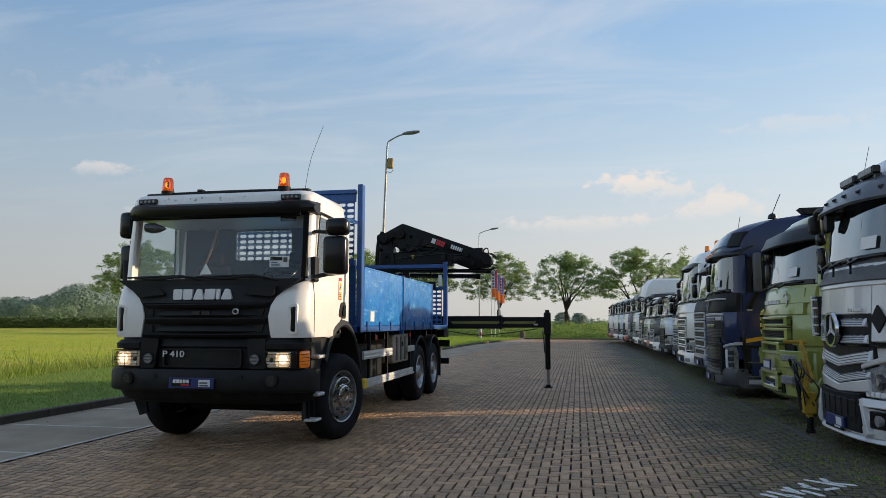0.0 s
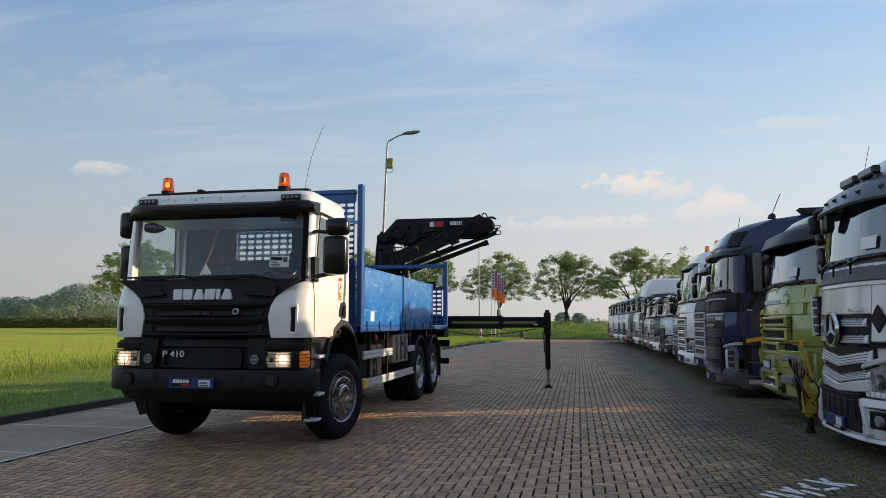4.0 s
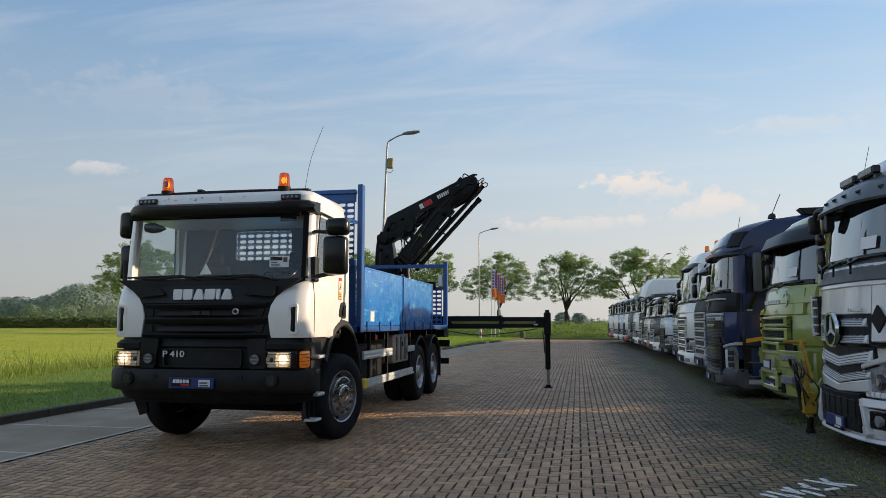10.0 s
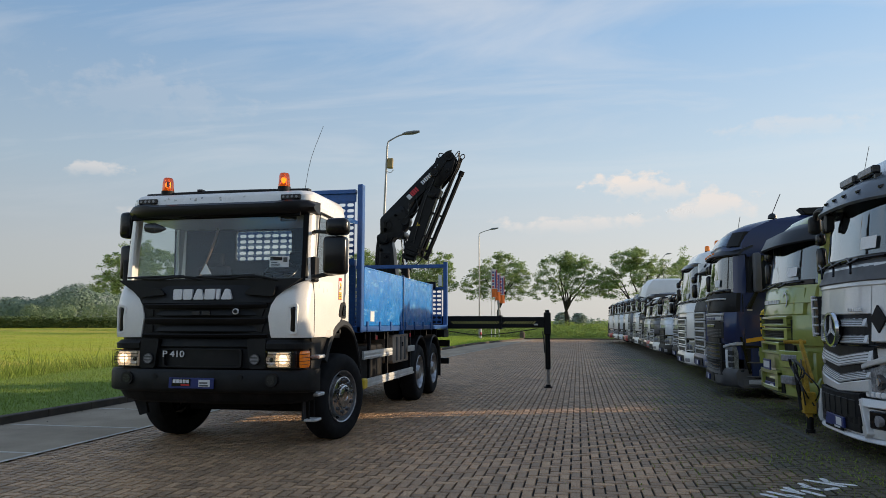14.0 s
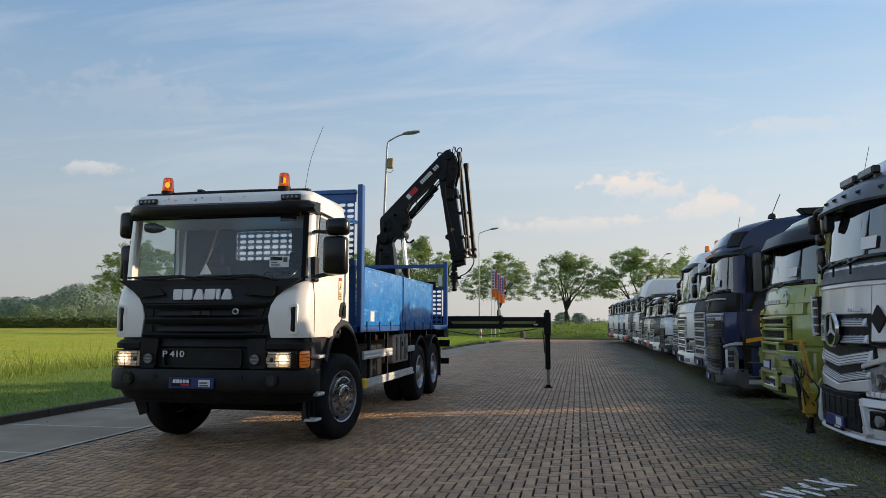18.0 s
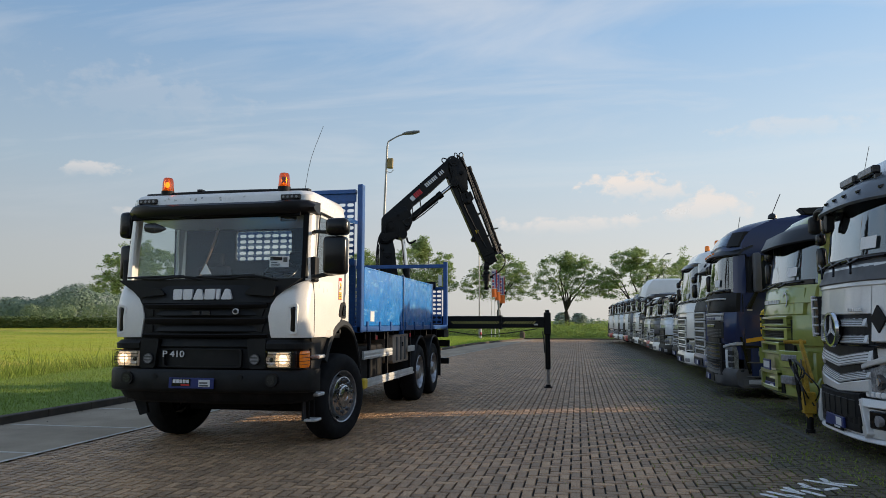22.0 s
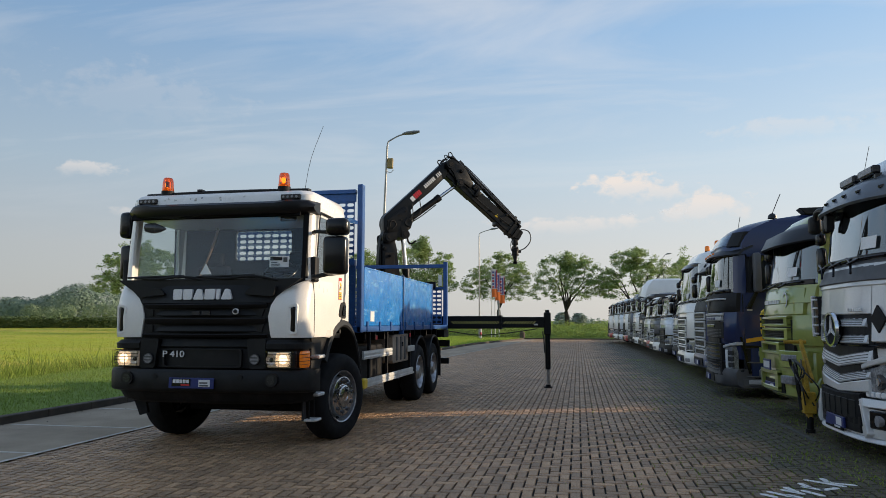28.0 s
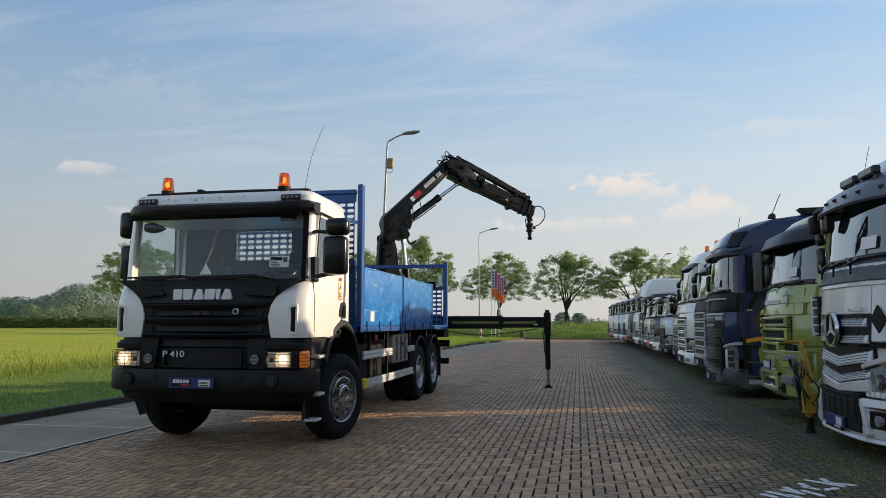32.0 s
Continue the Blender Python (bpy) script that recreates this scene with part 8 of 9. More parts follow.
def build_grass():
    R = random.Random(31)

    def blades(name, count, area, height, width, material, label, lean=0.6):
        verts, faces = [], []
        for k in range(count):
            x, y = area(R)
            z = ground_z(x, y) - 0.005
            h, w, a = height(R, x, y), width * R.uniform(0.6, 1.4), R.uniform(0, tau)
            lx, ly = R.gauss(0, lean * h * 0.5), R.gauss(0, lean * h * 0.5)
            n = len(verts)
            verts += [(x - w * cos(a), y - w * sin(a), z), (x + w * cos(a), y + w * sin(a), z), (x + lx, y + ly, z + h)]
            faces.append((n, n + 1, n + 2))
        tagged(raw(name, verts, faces, material), label, "grass", kind="stuff")

    def verge(R):
        y = 7 + 40 * R.random() ** 1.6
        return kerb_x(y) - 0.18 - (5.2 + 0.05 * y) * R.random(), y

    def tall(R):
        y = 9 + 34 * R.random() ** 1.3
        return -13.2 - 0.12 * (y - 9) - abs(R.gauss(0, 1.4)), y

    def meadow(R):
        y = 12 + 74 * R.random() ** 1.2
        return -15 - (0.72 * y + 8) * R.random(), y
    blades("verge_grass", 95000, verge, lambda R, x, y: R.uniform(0.03, 0.07) * (1 + 0.9 * max(0, noise.noise(Vector((x * 2.2, y * 2.2, 0))))), 0.006, SHADED_VERGE, "mown green verge behind the kerb, shade put into its colour", 0.9)
    blades("tall_grass", 9000, tall, lambda R, x, y: (R.uniform(0.12, 0.42) if R.random() < 0.94 else R.uniform(0.5, 0.9)) * (0.8 + 0.6 * noise.noise(Vector((x * 0.4, y * 0.4, 2)))), 0.010, EDGE, "tall unmown grass at the field's edge")
    blades("meadow_grass", 42000, meadow, lambda R, x, y: R.uniform(0.03, 0.10), 0.014, TALL, "rough sunlit meadow grass")

    def far_verge(R):
        y = 40 + 26 * R.random()
        return kerb_x(y) - 0.2 - 9 * R.random(), y
    blades("far_verge_grass", 45000, far_verge, lambda R, x, y: R.uniform(0.08, 0.24), 0.02, BLADE, "grass beside the yard's far kerb", 0.8)

    def joints(R):
        y = 6.4 + 24 * R.random() ** 1.3
        x = 2.9 + abs(R.gauss(0, 1.0)) * (-1 if R.random() < 0.4 else 1.5)
        g = 0.105
        return (round(x / g) * g + R.gauss(0, 0.012), y) if R.random() < 0.5 else (x, round(y / g) * g + R.gauss(0, 0.012))
    blades("joint_weeds", 15000, joints, lambda R, x, y: R.uniform(0.008, 0.035) * (1.8 if noise.noise(Vector((x, y, 0))) > 0.25 else 0.8), 0.006, BLADE, "weeds growing in the brick joints", 1.2)


build_grass()

def build_litter():
    R = random.Random(77)
    pts = []
    for k in range(170):
        y = 6.5 + 22 * R.random() ** 1.4
        pts.append(Vector((kerb_x(y) + 0.05 + abs(R.gauss(0, 0.35)), y, 0.013)))
    foliage("fallen_leaves", pts, 0.013, BARK, "dry leaf crumbs along the kerb", "leaves", 9)


build_litter()

# ---- lamp posts, flags, bollards
POLE = mat("galvanised", (0.36, 0.36, 0.35), 0.5, 0.5, vary=0.15, scale=5)


def lamp_post(x, y, h, arm, rz, lean=0.0, box_on=False):
    T = empty("street_lamp", (x, y, ground_z(x, y) if y > 60 else 0.05), rz, label="tall grey street lamp with one curved arm", category="street lamp", group="street lamps")
    T.rotation_euler.y = lean
    part("pole", cyl(cyl(bmn(), (0, 0, 0), (0, 0, 1.6), 0.10, n=14), (0, 0, 1.6), (0, 0, h - 0.3), 0.075, 0.045, n=14), POLE, T, smooth=40)
    part("arm", tube(bmn(), bend([(0, 0, h - 0.35), (0.03, 0, h - 0.12), (0.18, 0, h), (arm * 0.6, 0, h + 0.18), (arm, 0, h + 0.30)]), 0.035, 10), POLE, T)
    b = loft(bmn(), [[(arm + dx, w * sin(tau * k / 12), h + 0.32 + dz + t * cos(tau * k / 12)) for k in range(12)] for dx, w, t, dz in ((-0.1, 0.05, 0.05, -0.03), (0.1, 0.13, 0.08, 0.02), (0.4, 0.16, 0.09, 0.06), (0.7, 0.10, 0.05, 0.12))])
    part("lamp_head", b, mat("lamp_grey", (0.20, 0.21, 0.21), 0.4, vary=0.1), T, "grey lamp head", 50)
    if box_on:
        part("control_box", box(bmn(), 0.05, 0.31, -0.14, 0.14, h - 1.35, h - 0.90, 0.02), mat("box_ochre", (0.33, 0.24, 0.09), 0.5, vary=0.15), T, "ochre box fixed to the pole")
        part("box_bracket", tube(bmn(), bend([(0.02, 0, h - 1.5), (0.2, 0, h - 1.56), (0.34, 0, h - 1.42)]), 0.015), POLE, T)


lamp_post(-8.90, 30.7, 9.95, 0.78, 11, 0.035, True)
lamp_post(-8.85, 63.6, 9.8, 1.1, 11)
lamp_post(10.5, 90.0, 9.6, 0.55, 30)
FLAG_W = mat("flag_white", (0.62, 0.58, 0.58), 0.8, vary=0.08, scale=3)
FLAG_O = mat("flag_orange", (0.70, 0.16, 0.03), 0.8, vary=0.08, scale=3)
FLAG_B = mat("flag_blue", (0.08, 0.09, 0.30), 0.8, vary=0.08, scale=3)
FLAG_R = mat("flag_red", (0.50, 0.06, 0.08), 0.8, vary=0.08, scale=3)
FLAGS = []


def banner(parent, x0, x1, z0, z1, amp, material, name, label=""):
    """a hanging cloth with folds."""
    n, verts, faces = 10, [], []
    for side in (0, 0.012):
        for k in range(n + 1):
            x = x0 + (x1 - x0) * k / n
            for z in (z0, z1):
                verts.append((x, amp * sin(x * 9 + z * 0.7) * x + side, z - 0.05 * x * x))
    m = 2 * (n + 1)
    for k in range(n):
        faces += [(2 * k, 2 * k + 2, 2 * k + 3, 2 * k + 1), (m + 2 * k, m + 2 * k + 1, m + 2 * k + 3, m + 2 * k + 2)]
    ob = raw(name, verts, faces, material, parent)
    if label:
        ob["label"] = label
    return ob


for k, (x, y, h, w) in enumerate(((-8.05, 66.1, 6.6, 0.52), (-7.78, 66.7, 6.3, 0.50), (-7.5, 67.6, 6.05, 0.52))):
    T = empty("flagpole", (x, y, 0.08), 11, label="white pole with a hanging orange and white banner", category="flag", group="flagpoles")
    part("pole", cyl(bmn(), (0, 0, 0), (0, 0, h), 0.045, 0.03, n=10), mat("pole_white", (0.6, 0.6, 0.58), 0.5, vary=0.1), T)
    f = banner(T, 0.05, 0.05 + w, h - 1.95, h - 0.1, 0.10, FLAG_W, "banner", "white banner with blue and red printing")
    banner(f, 0.05, 0.05 + w, h - 2.75, h - 1.95, 0.10, FLAG_O, "banner_foot", "orange lower banner")
    g = banner(f, 0.34, 0.44, h - 1.9, h - 0.3, 0.10, FLAG_B, "banner_print")
    g.location = (0, -0.02, 0)
    for j in range(6):
        q = banner(f, 0.10, 0.28, h - 1.87 + 0.28 * j, h - 1.71 + 0.28 * j, 0.10, FLAG_B if j % 2 else FLAG_R, "banner_letter")
        q.location = (0, -0.02, 0)
    q = banner(f, 0.48, 0.05 + w, h - 1.9, h - 0.15, 0.10, FLAG_R, "banner_edge")
    q.location = (0, -0.02, 0)
    FLAGS.append(f)
T = empty("hydrant_post", (-8.65, 63.0, 0.05), label="short red and white post", category="post")
part("post", cyl(bmn(), (0, 0, 0), (0, 0, 0.9), 0.09, n=12), FLAG_W, T)
part("band", cyl(bmn(), (0, 0, 0.3), (0, 0, 0.6), 0.095, n=12), FLAG_R, T)
T = empty("concrete_bollard", (-5.05, 64.8, 0.0), label="squat pale concrete bollard", category="bollard")
part("block", lathe(bmn(), [(0.26, 0), (0.25, 0.4), (0.22, 0.62), (0.1, 0.70), (0.002, 0.72)], 14, "z"), KERB, T, smooth=40)


# ---- traffic on the country road; local x is forward
def small_van(name, col, label, ln=4.4, h=1.80):
    T = empty(name, (0, 0, 0), label=label, category="van")
    P = paint(col)
    k = ln / 4.4
    prof = [(-2.18 * k, 0.35), (-2.20 * k, 0.9), (-2.12 * k, h - 0.10), (-1.95 * k, h), (0.35 * k, h), (0.65 * k, h - 0.05), (1.35 * k, 1.05), (2.0 * k, 0.92), (2.18 * k, 0.70), (2.2 * k, 0.35)]
    b = prism(bmn(), prof, "y", -0.85, 0.85, 0.06)
    part("body", b, P, T, "", 40)
    for s in (1, -1):
        part("side_window", prism(bmn(), [(-0.10 * k, 1.05), (-0.10 * k, h - 0.18), (0.55 * k, h - 0.18), (1.12 * k, 1.05)], "y", s * 0.845, s * 0.865), M["gloss"], T)
        for x in (-1.35 * k, 1.35 * k):
            part("wheel", lathe(bmn(), [(0.19, 0.72 * s), (0.30, 0.72 * s), (0.315, 0.78 * s), (0.30, 0.865 * s), (0.19, 0.87 * s), (0.16, 0.84 * s), (0.002, 0.85 * s)], 18, "y", (x, 0, 0.315)), M["rubber"], T, smooth=40)
        part("door_line", box(bmn(), -0.14 * k, -0.12 * k, s * 0.855, s * 0.862, 0.5, h - 0.15), M["grey"], T)
        part("mirror", box(bmn(), 0.95 * k, 1.08 * k, s * 0.88, s * 1.0, 1.05, 1.2, 0.02), M["gloss"], T)
    part("windscreen", prism(bmn(), [(0.68 * k, h - 0.08), (0.72 * k, h - 0.06), (1.36 * k, 1.10), (1.30 * k, 1.08)], "y", -0.72, 0.72), M["gloss"], T)
    part("bumper", box(bmn(), 2.05 * k, 2.24 * k, -0.82, 0.82, 0.32, 0.60, 0.04), M["grey"], T)
    return T


def box_lorry():
    T = empty("box_van", (0, 0, 0), label="white box van pulling a flat trailer with dark load", category="van")
    P = paint((0.66, 0.67, 0.68))
    part("cab", prism(bmn(), [(1.3, 0.45), (1.3, 2.3), (1.75, 2.35), (2.15, 2.15), (2.75, 1.35), (3.35, 1.10), (3.45, 0.8), (3.45, 0.45)], "y", -0.95, 0.95, 0.05), P, T, "", 40)
    bx = part("cargo_box", box(bmn(), -4.7, 1.35, -1.08, 1.08, 0.85, 3.15, 0.02), P, T, "white cargo box")
    part("box_rail", box(bmn(), -4.72, 1.37, -1.10, 1.10, 0.83, 0.93), M["alu"], bx)
    for s in (1, -1):
        part("side_window", prism(bmn(), [(1.55, 1.38), (1.55, 2.1), (2.05, 2.1), (2.6, 1.38)], "y", s * 0.945, s * 0.962), M["gloss"], T)
        for x in (2.6, -2.2):
            part("wheel", lathe(bmn(), [(0.2, 0.72 * s), (0.34, 0.72 * s), (0.355, 0.8 * s), (0.34, 0.93 * s), (0.2, 0.94 * s), (0.002, 0.9 * s)], 18, "y", (x, 0, 0.355)), M["rubber"], T, smooth=40)
        for x in (-7.4, -8.2):
            part("trailer_wheel", lathe(bmn(), [(0.2, 0.72 * s), (0.30, 0.72 * s), (0.315, 0.8 * s), (0.30, 0.93 * s), (0.2, 0.94 * s), (0.002, 0.9 * s)], 18, "y", (x, 0, 0.315)), M["rubber"], T, smooth=40)
    part("trailer_bed", box(bmn(), -10.8, -5.3, -1.05, 1.05, 0.70, 1.05, 0.02), M["alu"], T, "grey trailer bed")
    part("trailer_load", box(bmn(), -10.6, -5.6, -0.95, 0.95, 1.05, 1.75, 0.03), M["frame"], T, "dark strapped load")
    for x in (-9.6, -6.8):
        part("load_strap", box(bmn(), x, x + 0.06, -0.97, 0.97, 1.05, 1.77), M["grey"], T)
    part("drawbar", box(bmn(), -5.4, -4.6, -0.06, 0.06, 0.55, 0.66), M["frame"], T)
    return T


WHITE_VAN = small_van("white_van", (0.66, 0.67, 0.68), "white delivery van driving on the country road")
BLUE_VAN = small_van("blue_van", (0.02, 0.035, 0.14), "dark blue van driving on the country road", 5.6, 2.1)
BOX_VAN = box_lorry()


def road_pose(s, way, lane):
    p = along_road(s, lane, 0.03)
    a = math.degrees(atan2(ROAD_D.y, ROAD_D.x)) + (0 if way > 0 else 180)
    return pose(p.x, p.y, p.z, 0, 0, a)


# ---- drifting clouds, a far backdrop
def cloud_material(seed, dense=0.85):
    m = bpy.data.materials.new("cloud")
    m.use_nodes = True
    nt = m.node_tree
    nt.nodes.clear()
    N, L = nt.nodes.new, nt.links.new
    out, mx, tr, em = N("ShaderNodeOutputMaterial"), N("ShaderNodeMixShader"), N("ShaderNodeBsdfTransparent"), N("ShaderNodeEmission")
    tc, mp, nz = N("ShaderNodeTexCoord"), N("ShaderNodeMapping"), N("ShaderNodeTexNoise")
    mp.inputs["Location"].default_value = (seed, 0, 0)
    mp.inputs["Scale"].default_value = (0.0085, 0, 0.013)
    L(tc.outputs["Object"], mp.inputs["Vector"]); L(mp.outputs[0], nz.inputs["Vector"])
    nz.inputs["Scale"].default_value, nz.inputs["Detail"].default_value, nz.inputs["Roughness"].default_value = 1.3, 9, 0.6
    gr, sp = N("ShaderNodeVectorMath"), N("ShaderNodeSeparateXYZ")
    gr.operation = "MULTIPLY_ADD"; gr.inputs[1].default_value = (2, 2, 2); gr.inputs[2].default_value = (-1, -1, -1)
    L(tc.outputs["Generated"], gr.inputs[0])
    ln = N("ShaderNodeVectorMath"); ln.operation = "LENGTH"
    L(gr.outputs[0], sp.inputs[0])
    cb = N("ShaderNodeCombineXYZ"); L(sp.outputs["X"], cb.inputs["X"]); L(sp.outputs["Z"], cb.inputs["Z"])
    L(cb.outputs[0], ln.inputs[0])
    fo = N("ShaderNodeMath"); fo.operation = "MULTIPLY_ADD"; fo.inputs[1].default_value = -0.42; fo.inputs[2].default_value = 0.16
    L(ln.outputs["Value"], fo.inputs[0])
    ad = N("ShaderNodeMath"); ad.operation = "ADD"
    L(nz.outputs["Fac"], ad.inputs[0]); L(fo.outputs[0], ad.inputs[1])
    mr = N("ShaderNodeMapRange"); mr.inputs["From Min"].default_value, mr.inputs["From Max"].default_value = 0.40, 0.55
    mr.inputs["To Max"].default_value = dense
    L(ad.outputs[0], mr.inputs["Value"])
    em.inputs["Color"].default_value = (0.80, 0.75, 0.725, 1)
    em.inputs["Strength"].default_value = 1.0
    base, thin = N("ShaderNodeMapRange"), N("ShaderNodeMath")
    base.inputs["From Min"].default_value, base.inputs["From Max"].default_value = -0.75, 0.25
    thin.operation = "MULTIPLY"
    L(sp.outputs["Z"], base.inputs["Value"]); L(base.outputs[0], thin.inputs[0]); L(mr.outputs[0], thin.inputs[1])
    L(thin.outputs[0], mx.inputs[0]); L(tr.outputs[0], mx.inputs[1]); L(em.outputs[0], mx.inputs[2]); L(mx.outputs[0], out.inputs[0])
    return m


CLOUDS = []


def cloud(side, up, w, h, seed, dense=0.85):
    """a thin far bank of cloud, by its angle to the side of the eye's aim and its height, at 2600 m."""
    a = YAW - radians(side)
    D = 2600
    p = (EYE[0] - sin(a) * D, EYE[1] + cos(a) * D, D * tan(radians(up)))
    verts, faces = [], []
    n = 12
    for j in range(n + 1):
        for i in range(n + 1):
            u, v = 2 * i / n - 1, 2 * j / n - 1
            verts.append((u * w / 2, 40 * (u * u + v * v), v * h / 2))
    for j in range(n):
        for i in range(n):
            k = j * (n + 1) + i
            faces.append((k, k + 1, k + n + 2, k + n + 1))
    ob = tagged(raw("cloud_bank", verts, faces, cloud_material(seed, dense)), "pale pinkish cumulus cloud low in the sky", "cloud", "clouds", "structure")
    ob.visible_shadow = False
    CLOUDS.append((ob, p, math.degrees(a)))


cloud(15.9, 10.75, 520, 190, 3.1, 1.0)
cloud(21.0, 8.9, 560, 200, 6.4, 0.85)
cloud(12.75, 11.55, 110, 90, 15.0, 1.0)
cloud(-27.0, 11.3, 320, 90, 9.2, 0.5)
cloud(10.4, 8.0, 900, 110, 12.3, 0.6)
cloud(-24.5, 8.4, 120, 70, 21.0, 0.4)
cloud(27.5, 14.4, 800, 150, 31.0, 0.3)
cloud(-24.0, 17.0, 1100, 380, 41.0, 0.12)


# an added unseen wall closes the place behind the eye and darkens reflections
def build_added_walls():
    W = mat("added_wall_grey", (0.10, 0.105, 0.11), 0.5, vary=0.1, scale=1.0)
    b = box(bmn(), -60, 60, -26.4, -26, 0, 6.0)
    tagged(part("added_dark_wall", b, W), "plain dark grey wall added unseen behind the eye to dim reflections", "wall", kind="structure")
    # added wall hidden by the row, keeps low sun from striping the ground
    b = box(bmn(), 10.0, 10.2, -10, 56, -0.1, 2.3)
    tagged(part("wall_east", b, KERB), "plain wall added behind the parked row to block low sun", "wall", kind="structure")


build_added_walls()


# ---- kerb stones and bricks
def build_kerb():
    K = empty("kerb", (0, 0, 0), label="dark weathered concrete kerb", category="kerb", kind="structure")
    b = bmn()
    box(b, -0.15, 0.0, 0.004, 0.996, -0.10, 0.125, 0.012)
    first = part("kerb_stone", b, KERB, K)
    first.matrix_basis = pose(kerb_x(4.0), 4.0, 0)
    for k in range(1, 61):
        y = 4.0 + k
        ob = new("kerb_stone", first.data)
        ob.parent = K
        a = math.degrees(atan2(kerb_x(y + 1) - kerb_x(y), 1.0))
        ob.matrix_basis = pose(kerb_x(y), y, 0, 0, 0, -a)
    E = empty("end_kerb", (0, 0, 0), label="low concrete kerb at the yard's end", category="kerb", kind="structure")
    for k in range(24):
        ob = new("kerb_stone", first.data)
        ob.parent = E
        ob.matrix_basis = pose(-4.9 + k, 64.6, -0.03, 0, 0, -90)


build_kerb()


def brick_material(per):
    m = mat("yard_brick_" + per, (0.43, 0.252, 0.128), 0.56, vary=0.30, scale=0.5, per=per, bump=1.0, bscale=110, col2=(0.345, 0.206, 0.11), spec=0.75, dirt=0.35, dirtcol=(0.21, 0.145, 0.09))
    # coarse sandy grain
    nt = m.node_tree
    b = nt.nodes["Principled BSDF"]
    tc, gr, rg, mul = (nt.nodes.new(k) for k in ("ShaderNodeTexCoord", "ShaderNodeTexNoise", "ShaderNodeMapRange", "ShaderNodeHueSaturation"))
    gr.inputs["Scale"].default_value, gr.inputs["Detail"].default_value = 70, 6
    rg.inputs["From Min"].default_value, rg.inputs["From Max"].default_value = 0.32, 0.68
    rg.inputs["To Min"].default_value, rg.inputs["To Max"].default_value = 0.5, 1.5
    nt.links.new(tc.outputs["Object"], gr.inputs["Vector"]); nt.links.new(gr.outputs["Fac"], rg.inputs["Value"])
    nt.links.new(rg.outputs[0], mul.inputs["Value"]); nt.links.new(b.inputs["Base Color"].links[0].from_socket, mul.inputs["Color"])
    nt.links.new(mul.outputs["Color"], b.inputs["Base Color"])
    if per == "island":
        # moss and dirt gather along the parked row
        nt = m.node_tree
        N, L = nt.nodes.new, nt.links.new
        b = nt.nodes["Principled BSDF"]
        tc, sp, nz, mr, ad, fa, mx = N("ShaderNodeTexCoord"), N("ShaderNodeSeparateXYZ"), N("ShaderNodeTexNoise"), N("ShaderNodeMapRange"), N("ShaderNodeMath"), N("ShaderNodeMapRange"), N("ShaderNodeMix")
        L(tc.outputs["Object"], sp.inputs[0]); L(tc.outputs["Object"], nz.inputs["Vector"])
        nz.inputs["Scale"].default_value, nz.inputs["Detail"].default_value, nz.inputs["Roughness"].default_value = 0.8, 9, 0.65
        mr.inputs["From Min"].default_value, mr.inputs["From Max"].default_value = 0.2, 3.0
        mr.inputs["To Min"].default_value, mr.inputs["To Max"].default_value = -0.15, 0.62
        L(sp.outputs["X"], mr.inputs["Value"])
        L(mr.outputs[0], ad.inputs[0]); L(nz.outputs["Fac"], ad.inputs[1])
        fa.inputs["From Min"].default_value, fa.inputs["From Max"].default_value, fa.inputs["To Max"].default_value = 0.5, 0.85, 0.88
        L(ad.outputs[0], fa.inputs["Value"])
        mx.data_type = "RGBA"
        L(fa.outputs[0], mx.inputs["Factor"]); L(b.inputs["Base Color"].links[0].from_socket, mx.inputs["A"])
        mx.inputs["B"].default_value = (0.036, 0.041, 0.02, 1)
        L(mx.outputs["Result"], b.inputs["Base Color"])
    return m


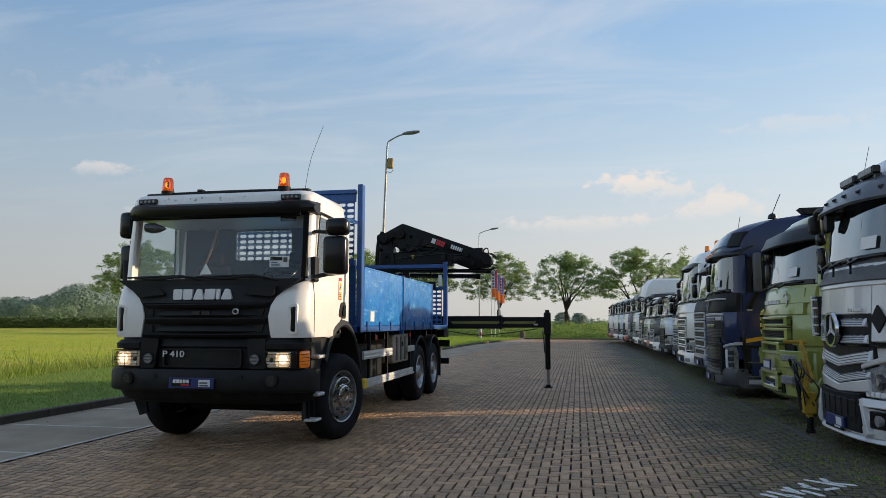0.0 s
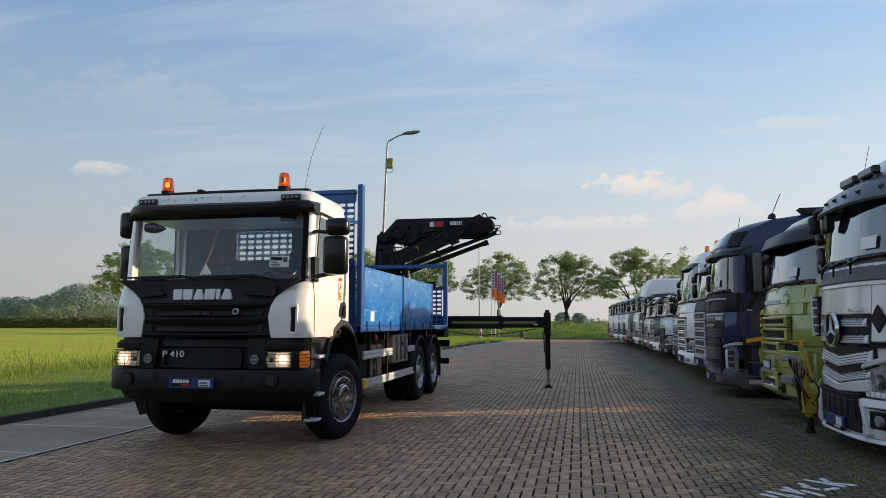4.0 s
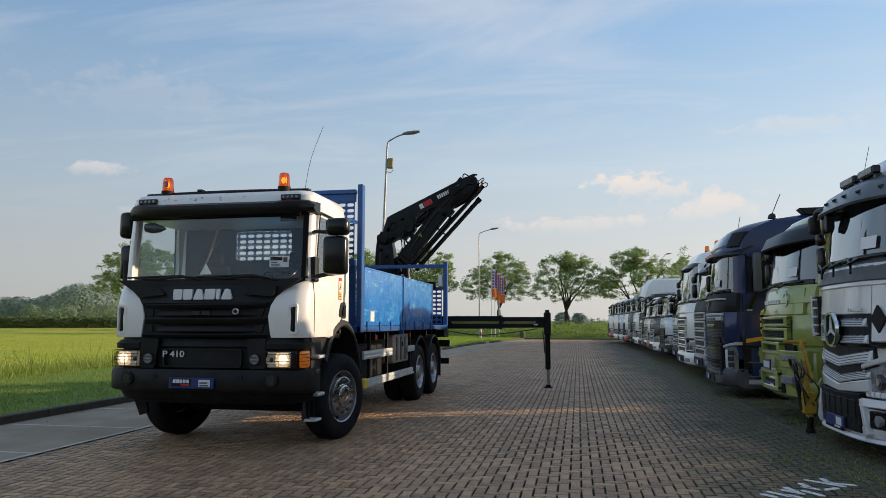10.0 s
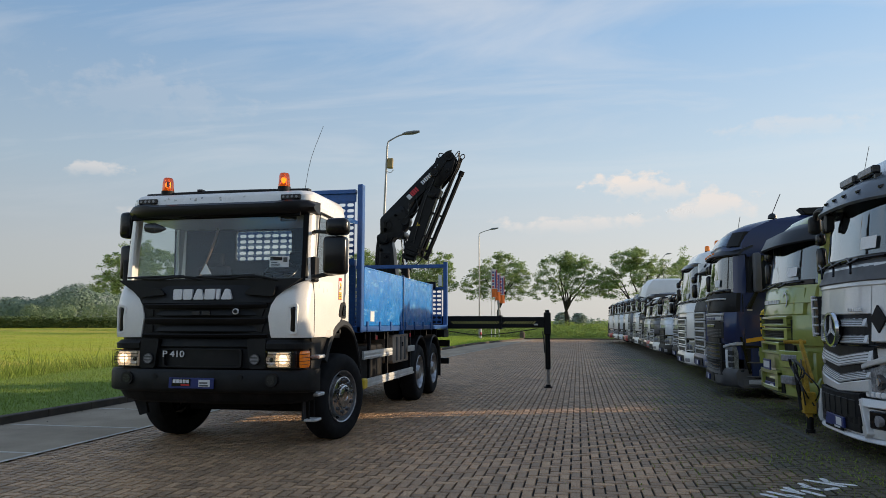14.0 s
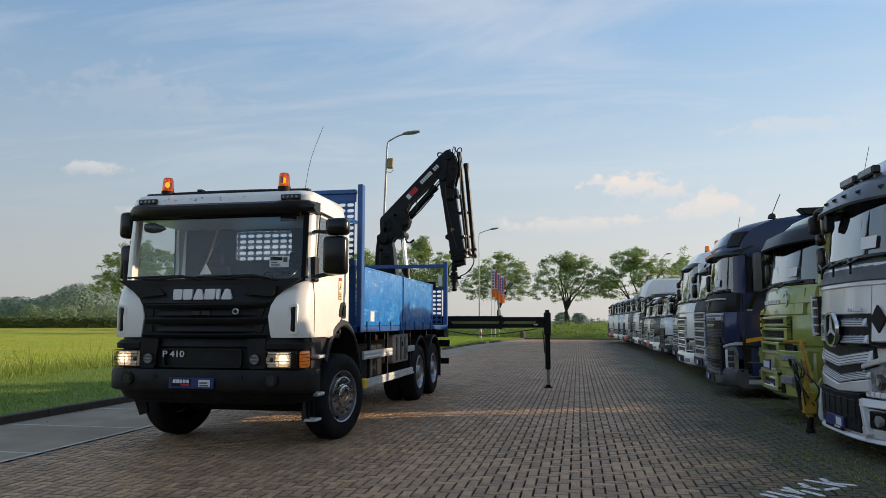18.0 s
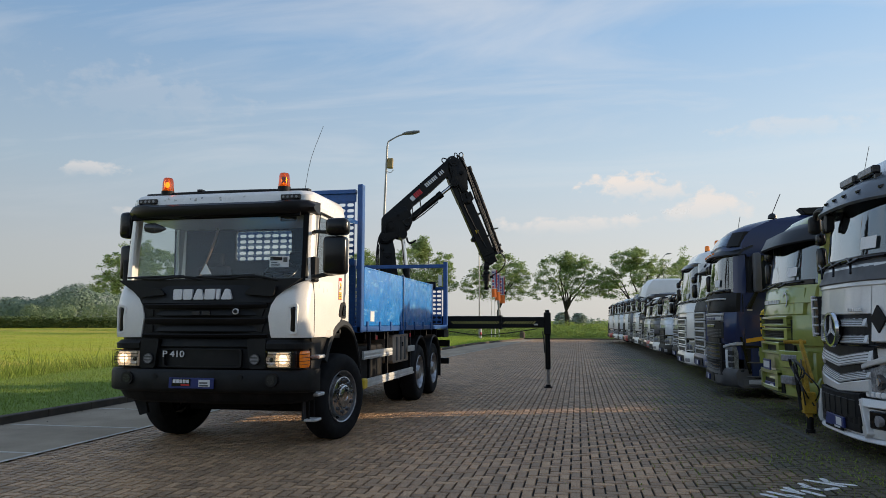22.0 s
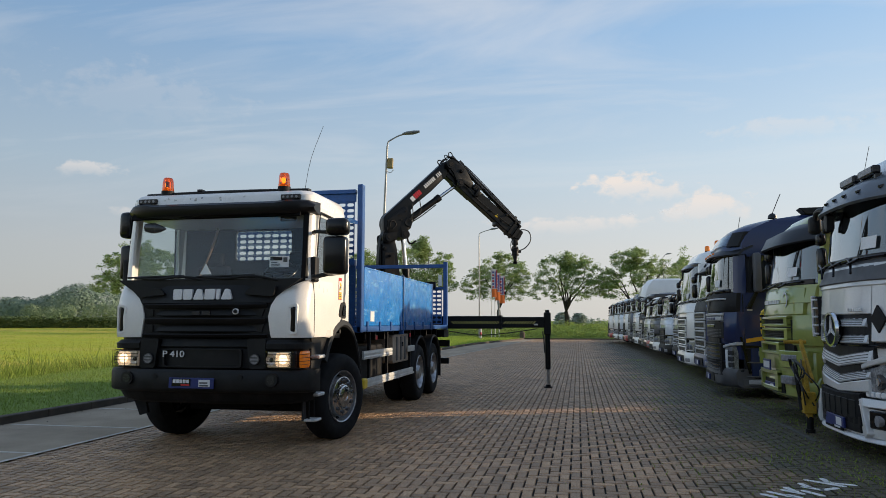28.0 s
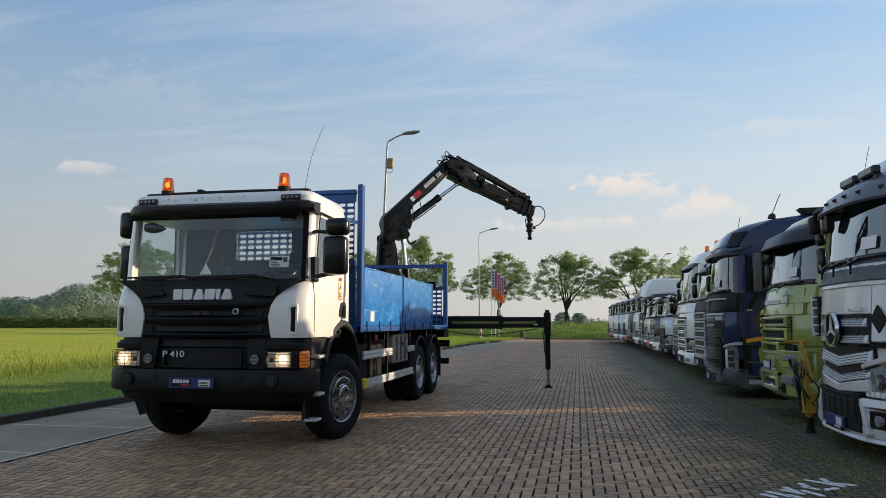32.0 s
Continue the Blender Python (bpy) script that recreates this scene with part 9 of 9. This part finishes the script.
def build_bricks():
    """elbow-bond pavers, 105 mm pitch: the nearest ones single, the rest joined."""
    g, j = 0.105, 0.0090
    R = random.Random(5)
    Y = empty("brick_yard", (0, 0, 0), label="brown-grey herringbone brick paving", category="paving", kind="structure")
    one = {}
    mo = brick_material("object")
    for key, (w, d) in {"across": (2 * g, g), "along": (g, 2 * g)}.items():
        b = bmn()
        vs = [(j, j), (w - j, j), (w - j, d - j), (j, d - j)]
        e = 0.004
        lo = [b.verts.new((x, y, -0.03)) for x, y in vs]
        mid = [b.verts.new((x, y, -e)) for x, y in vs]
        hi = [b.verts.new((x + (e if x < w / 2 else -e), y + (e if y < d / 2 else -e), 0)) for x, y in vs]
        for i in range(4):
            k = (i + 1) % 4
            b.faces.new((lo[i], lo[k], mid[k], mid[i])); b.faces.new((mid[i], mid[k], hi[k], hi[i]))
        b.faces.new(hi)
        me = bpy.data.meshes.new("brick")
        b.to_mesh(me); b.free()
        me.materials.append(mo)
        one[key] = me
    verts, faces = [], []
    singles = 0
    for jj in range(int(-6.3 / g), int(64.4 / g)):
        y = jj * g
        xr = 8.0 if y < 20 else 4.2
        xl = max(line_x(y) - 0.2, -2.4 - 0.62 * max(y, 9.0))
        for ii in range(int(xl / g), int(xr / g)):
            m = (ii - jj) % 4
            if m == 0:
                key, x0, y0, w, d = "across", ii * g, y, 2 * g, g
            elif m == 2:
                key, x0, y0, w, d = "along", ii * g, y - g, g, 2 * g
            else:
                continue
            if x0 < line_x(y) - 0.15:
                continue
            dz = R.uniform(-0.0013, 0.0013)
            if -2.0 < x0 < 0.9 and 6.0 < y < 7.9 and singles < 300:
                ob = new("brick", one[key])
                ob.parent = Y
                ob.matrix_basis = pose(x0, y0, dz, R.uniform(-.35, .35), R.uniform(-.35, .35), R.uniform(-.7, .7))
                singles += 1
                continue
            n = len(verts)
            q = ((x0 + j, y0 + j), (x0 + w - j, y0 + j), (x0 + w - j, y0 + d - j), (x0 + j, y0 + d - j))
            e = 0.004
            s = [R.uniform(-0.0008, 0.0008) for _ in range(4)]
            verts += [(a, c, -0.024) for a, c in q]
            verts += [(a + (e if i in (0, 3) else -e), c + (e if i < 2 else -e), dz + s[i]) for i, (a, c) in enumerate(q)]
            faces += [(n + 4, n + 5, n + 6, n + 7)] + [(n + i, n + (i + 1) % 4, n + 4 + (i + 1) % 4, n + 4 + i) for i in range(4)]
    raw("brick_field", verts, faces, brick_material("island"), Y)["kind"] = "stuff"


build_bricks()


def motions():
    tracks = [[] for _ in PIECES]
    for t, slew, lift, reach in CRANE_KEYS:
        for rows, m in zip(tracks, crane_pose(slew, lift, reach)):
            rows.append((t, m))
    for piece, rows in zip(PIECES, tracks):
        walk(piece, rows)
    # a white van passes to the right, a box van and a blue van to the left
    def white_s(t):
        return 7.5 + 20.4 * (t - 1.0) + 0.55 * max(0.0, min(t, 8.0) - 1.0) ** 2

    def box_s(t):
        return -4.46 + 17.7 * (31.0 - t) + 1.9 * max(0.0, 31.0 - max(t, 22.0) - 2.6) ** 2
    steps = [k * 0.5 for k in range(65)]
    walk(WHITE_VAN, [(t, road_pose(white_s(t), 1, 1.3)) for t in steps])
    walk(BOX_VAN, [(t, road_pose(box_s(t), -1, -1.3)) for t in steps])
    # the blue van brakes behind the parked truck
    walk(BLUE_VAN, [(t, road_pose(99.0 - 34.0 * (t - 29.0) + 6.4 * max(0.0, t - 29.9) ** 2, -1, -1.3)) for t in (0, 8, 16, 24, 28, 29, 29.5, 29.9, 30.4, 30.8, 31.2, 31.6, 32)])
    for k, (ob, x) in enumerate(REFLECTORS):
        walk(ob, [(0.08 * n, pose(x - 0.01, -0.98, 3.235, 0, 0, (74.0 * n + 140 * k) % 360)) for n in range(401)])
    for k, (ob, p, a) in enumerate(CLOUDS):
        d = 52.0
        walk(ob, [(t, pose(p[0] + cos(radians(a)) * d * (0.5 - t / 32), p[1] + sin(radians(a)) * d * (0.5 - t / 32), p[2] + 4 * (0.5 - t / 32), 0, 0, a)) for t in (0, 16, 32)])
    for k, f in enumerate(FLAGS):
        walk(f, [(t, pose(0, 0, 0, 0, 0, 7 * sin(0.9 * t + 1.3 * k) + 4 * sin(2.1 * t + k))) for t in range(0, 33)])


motions()
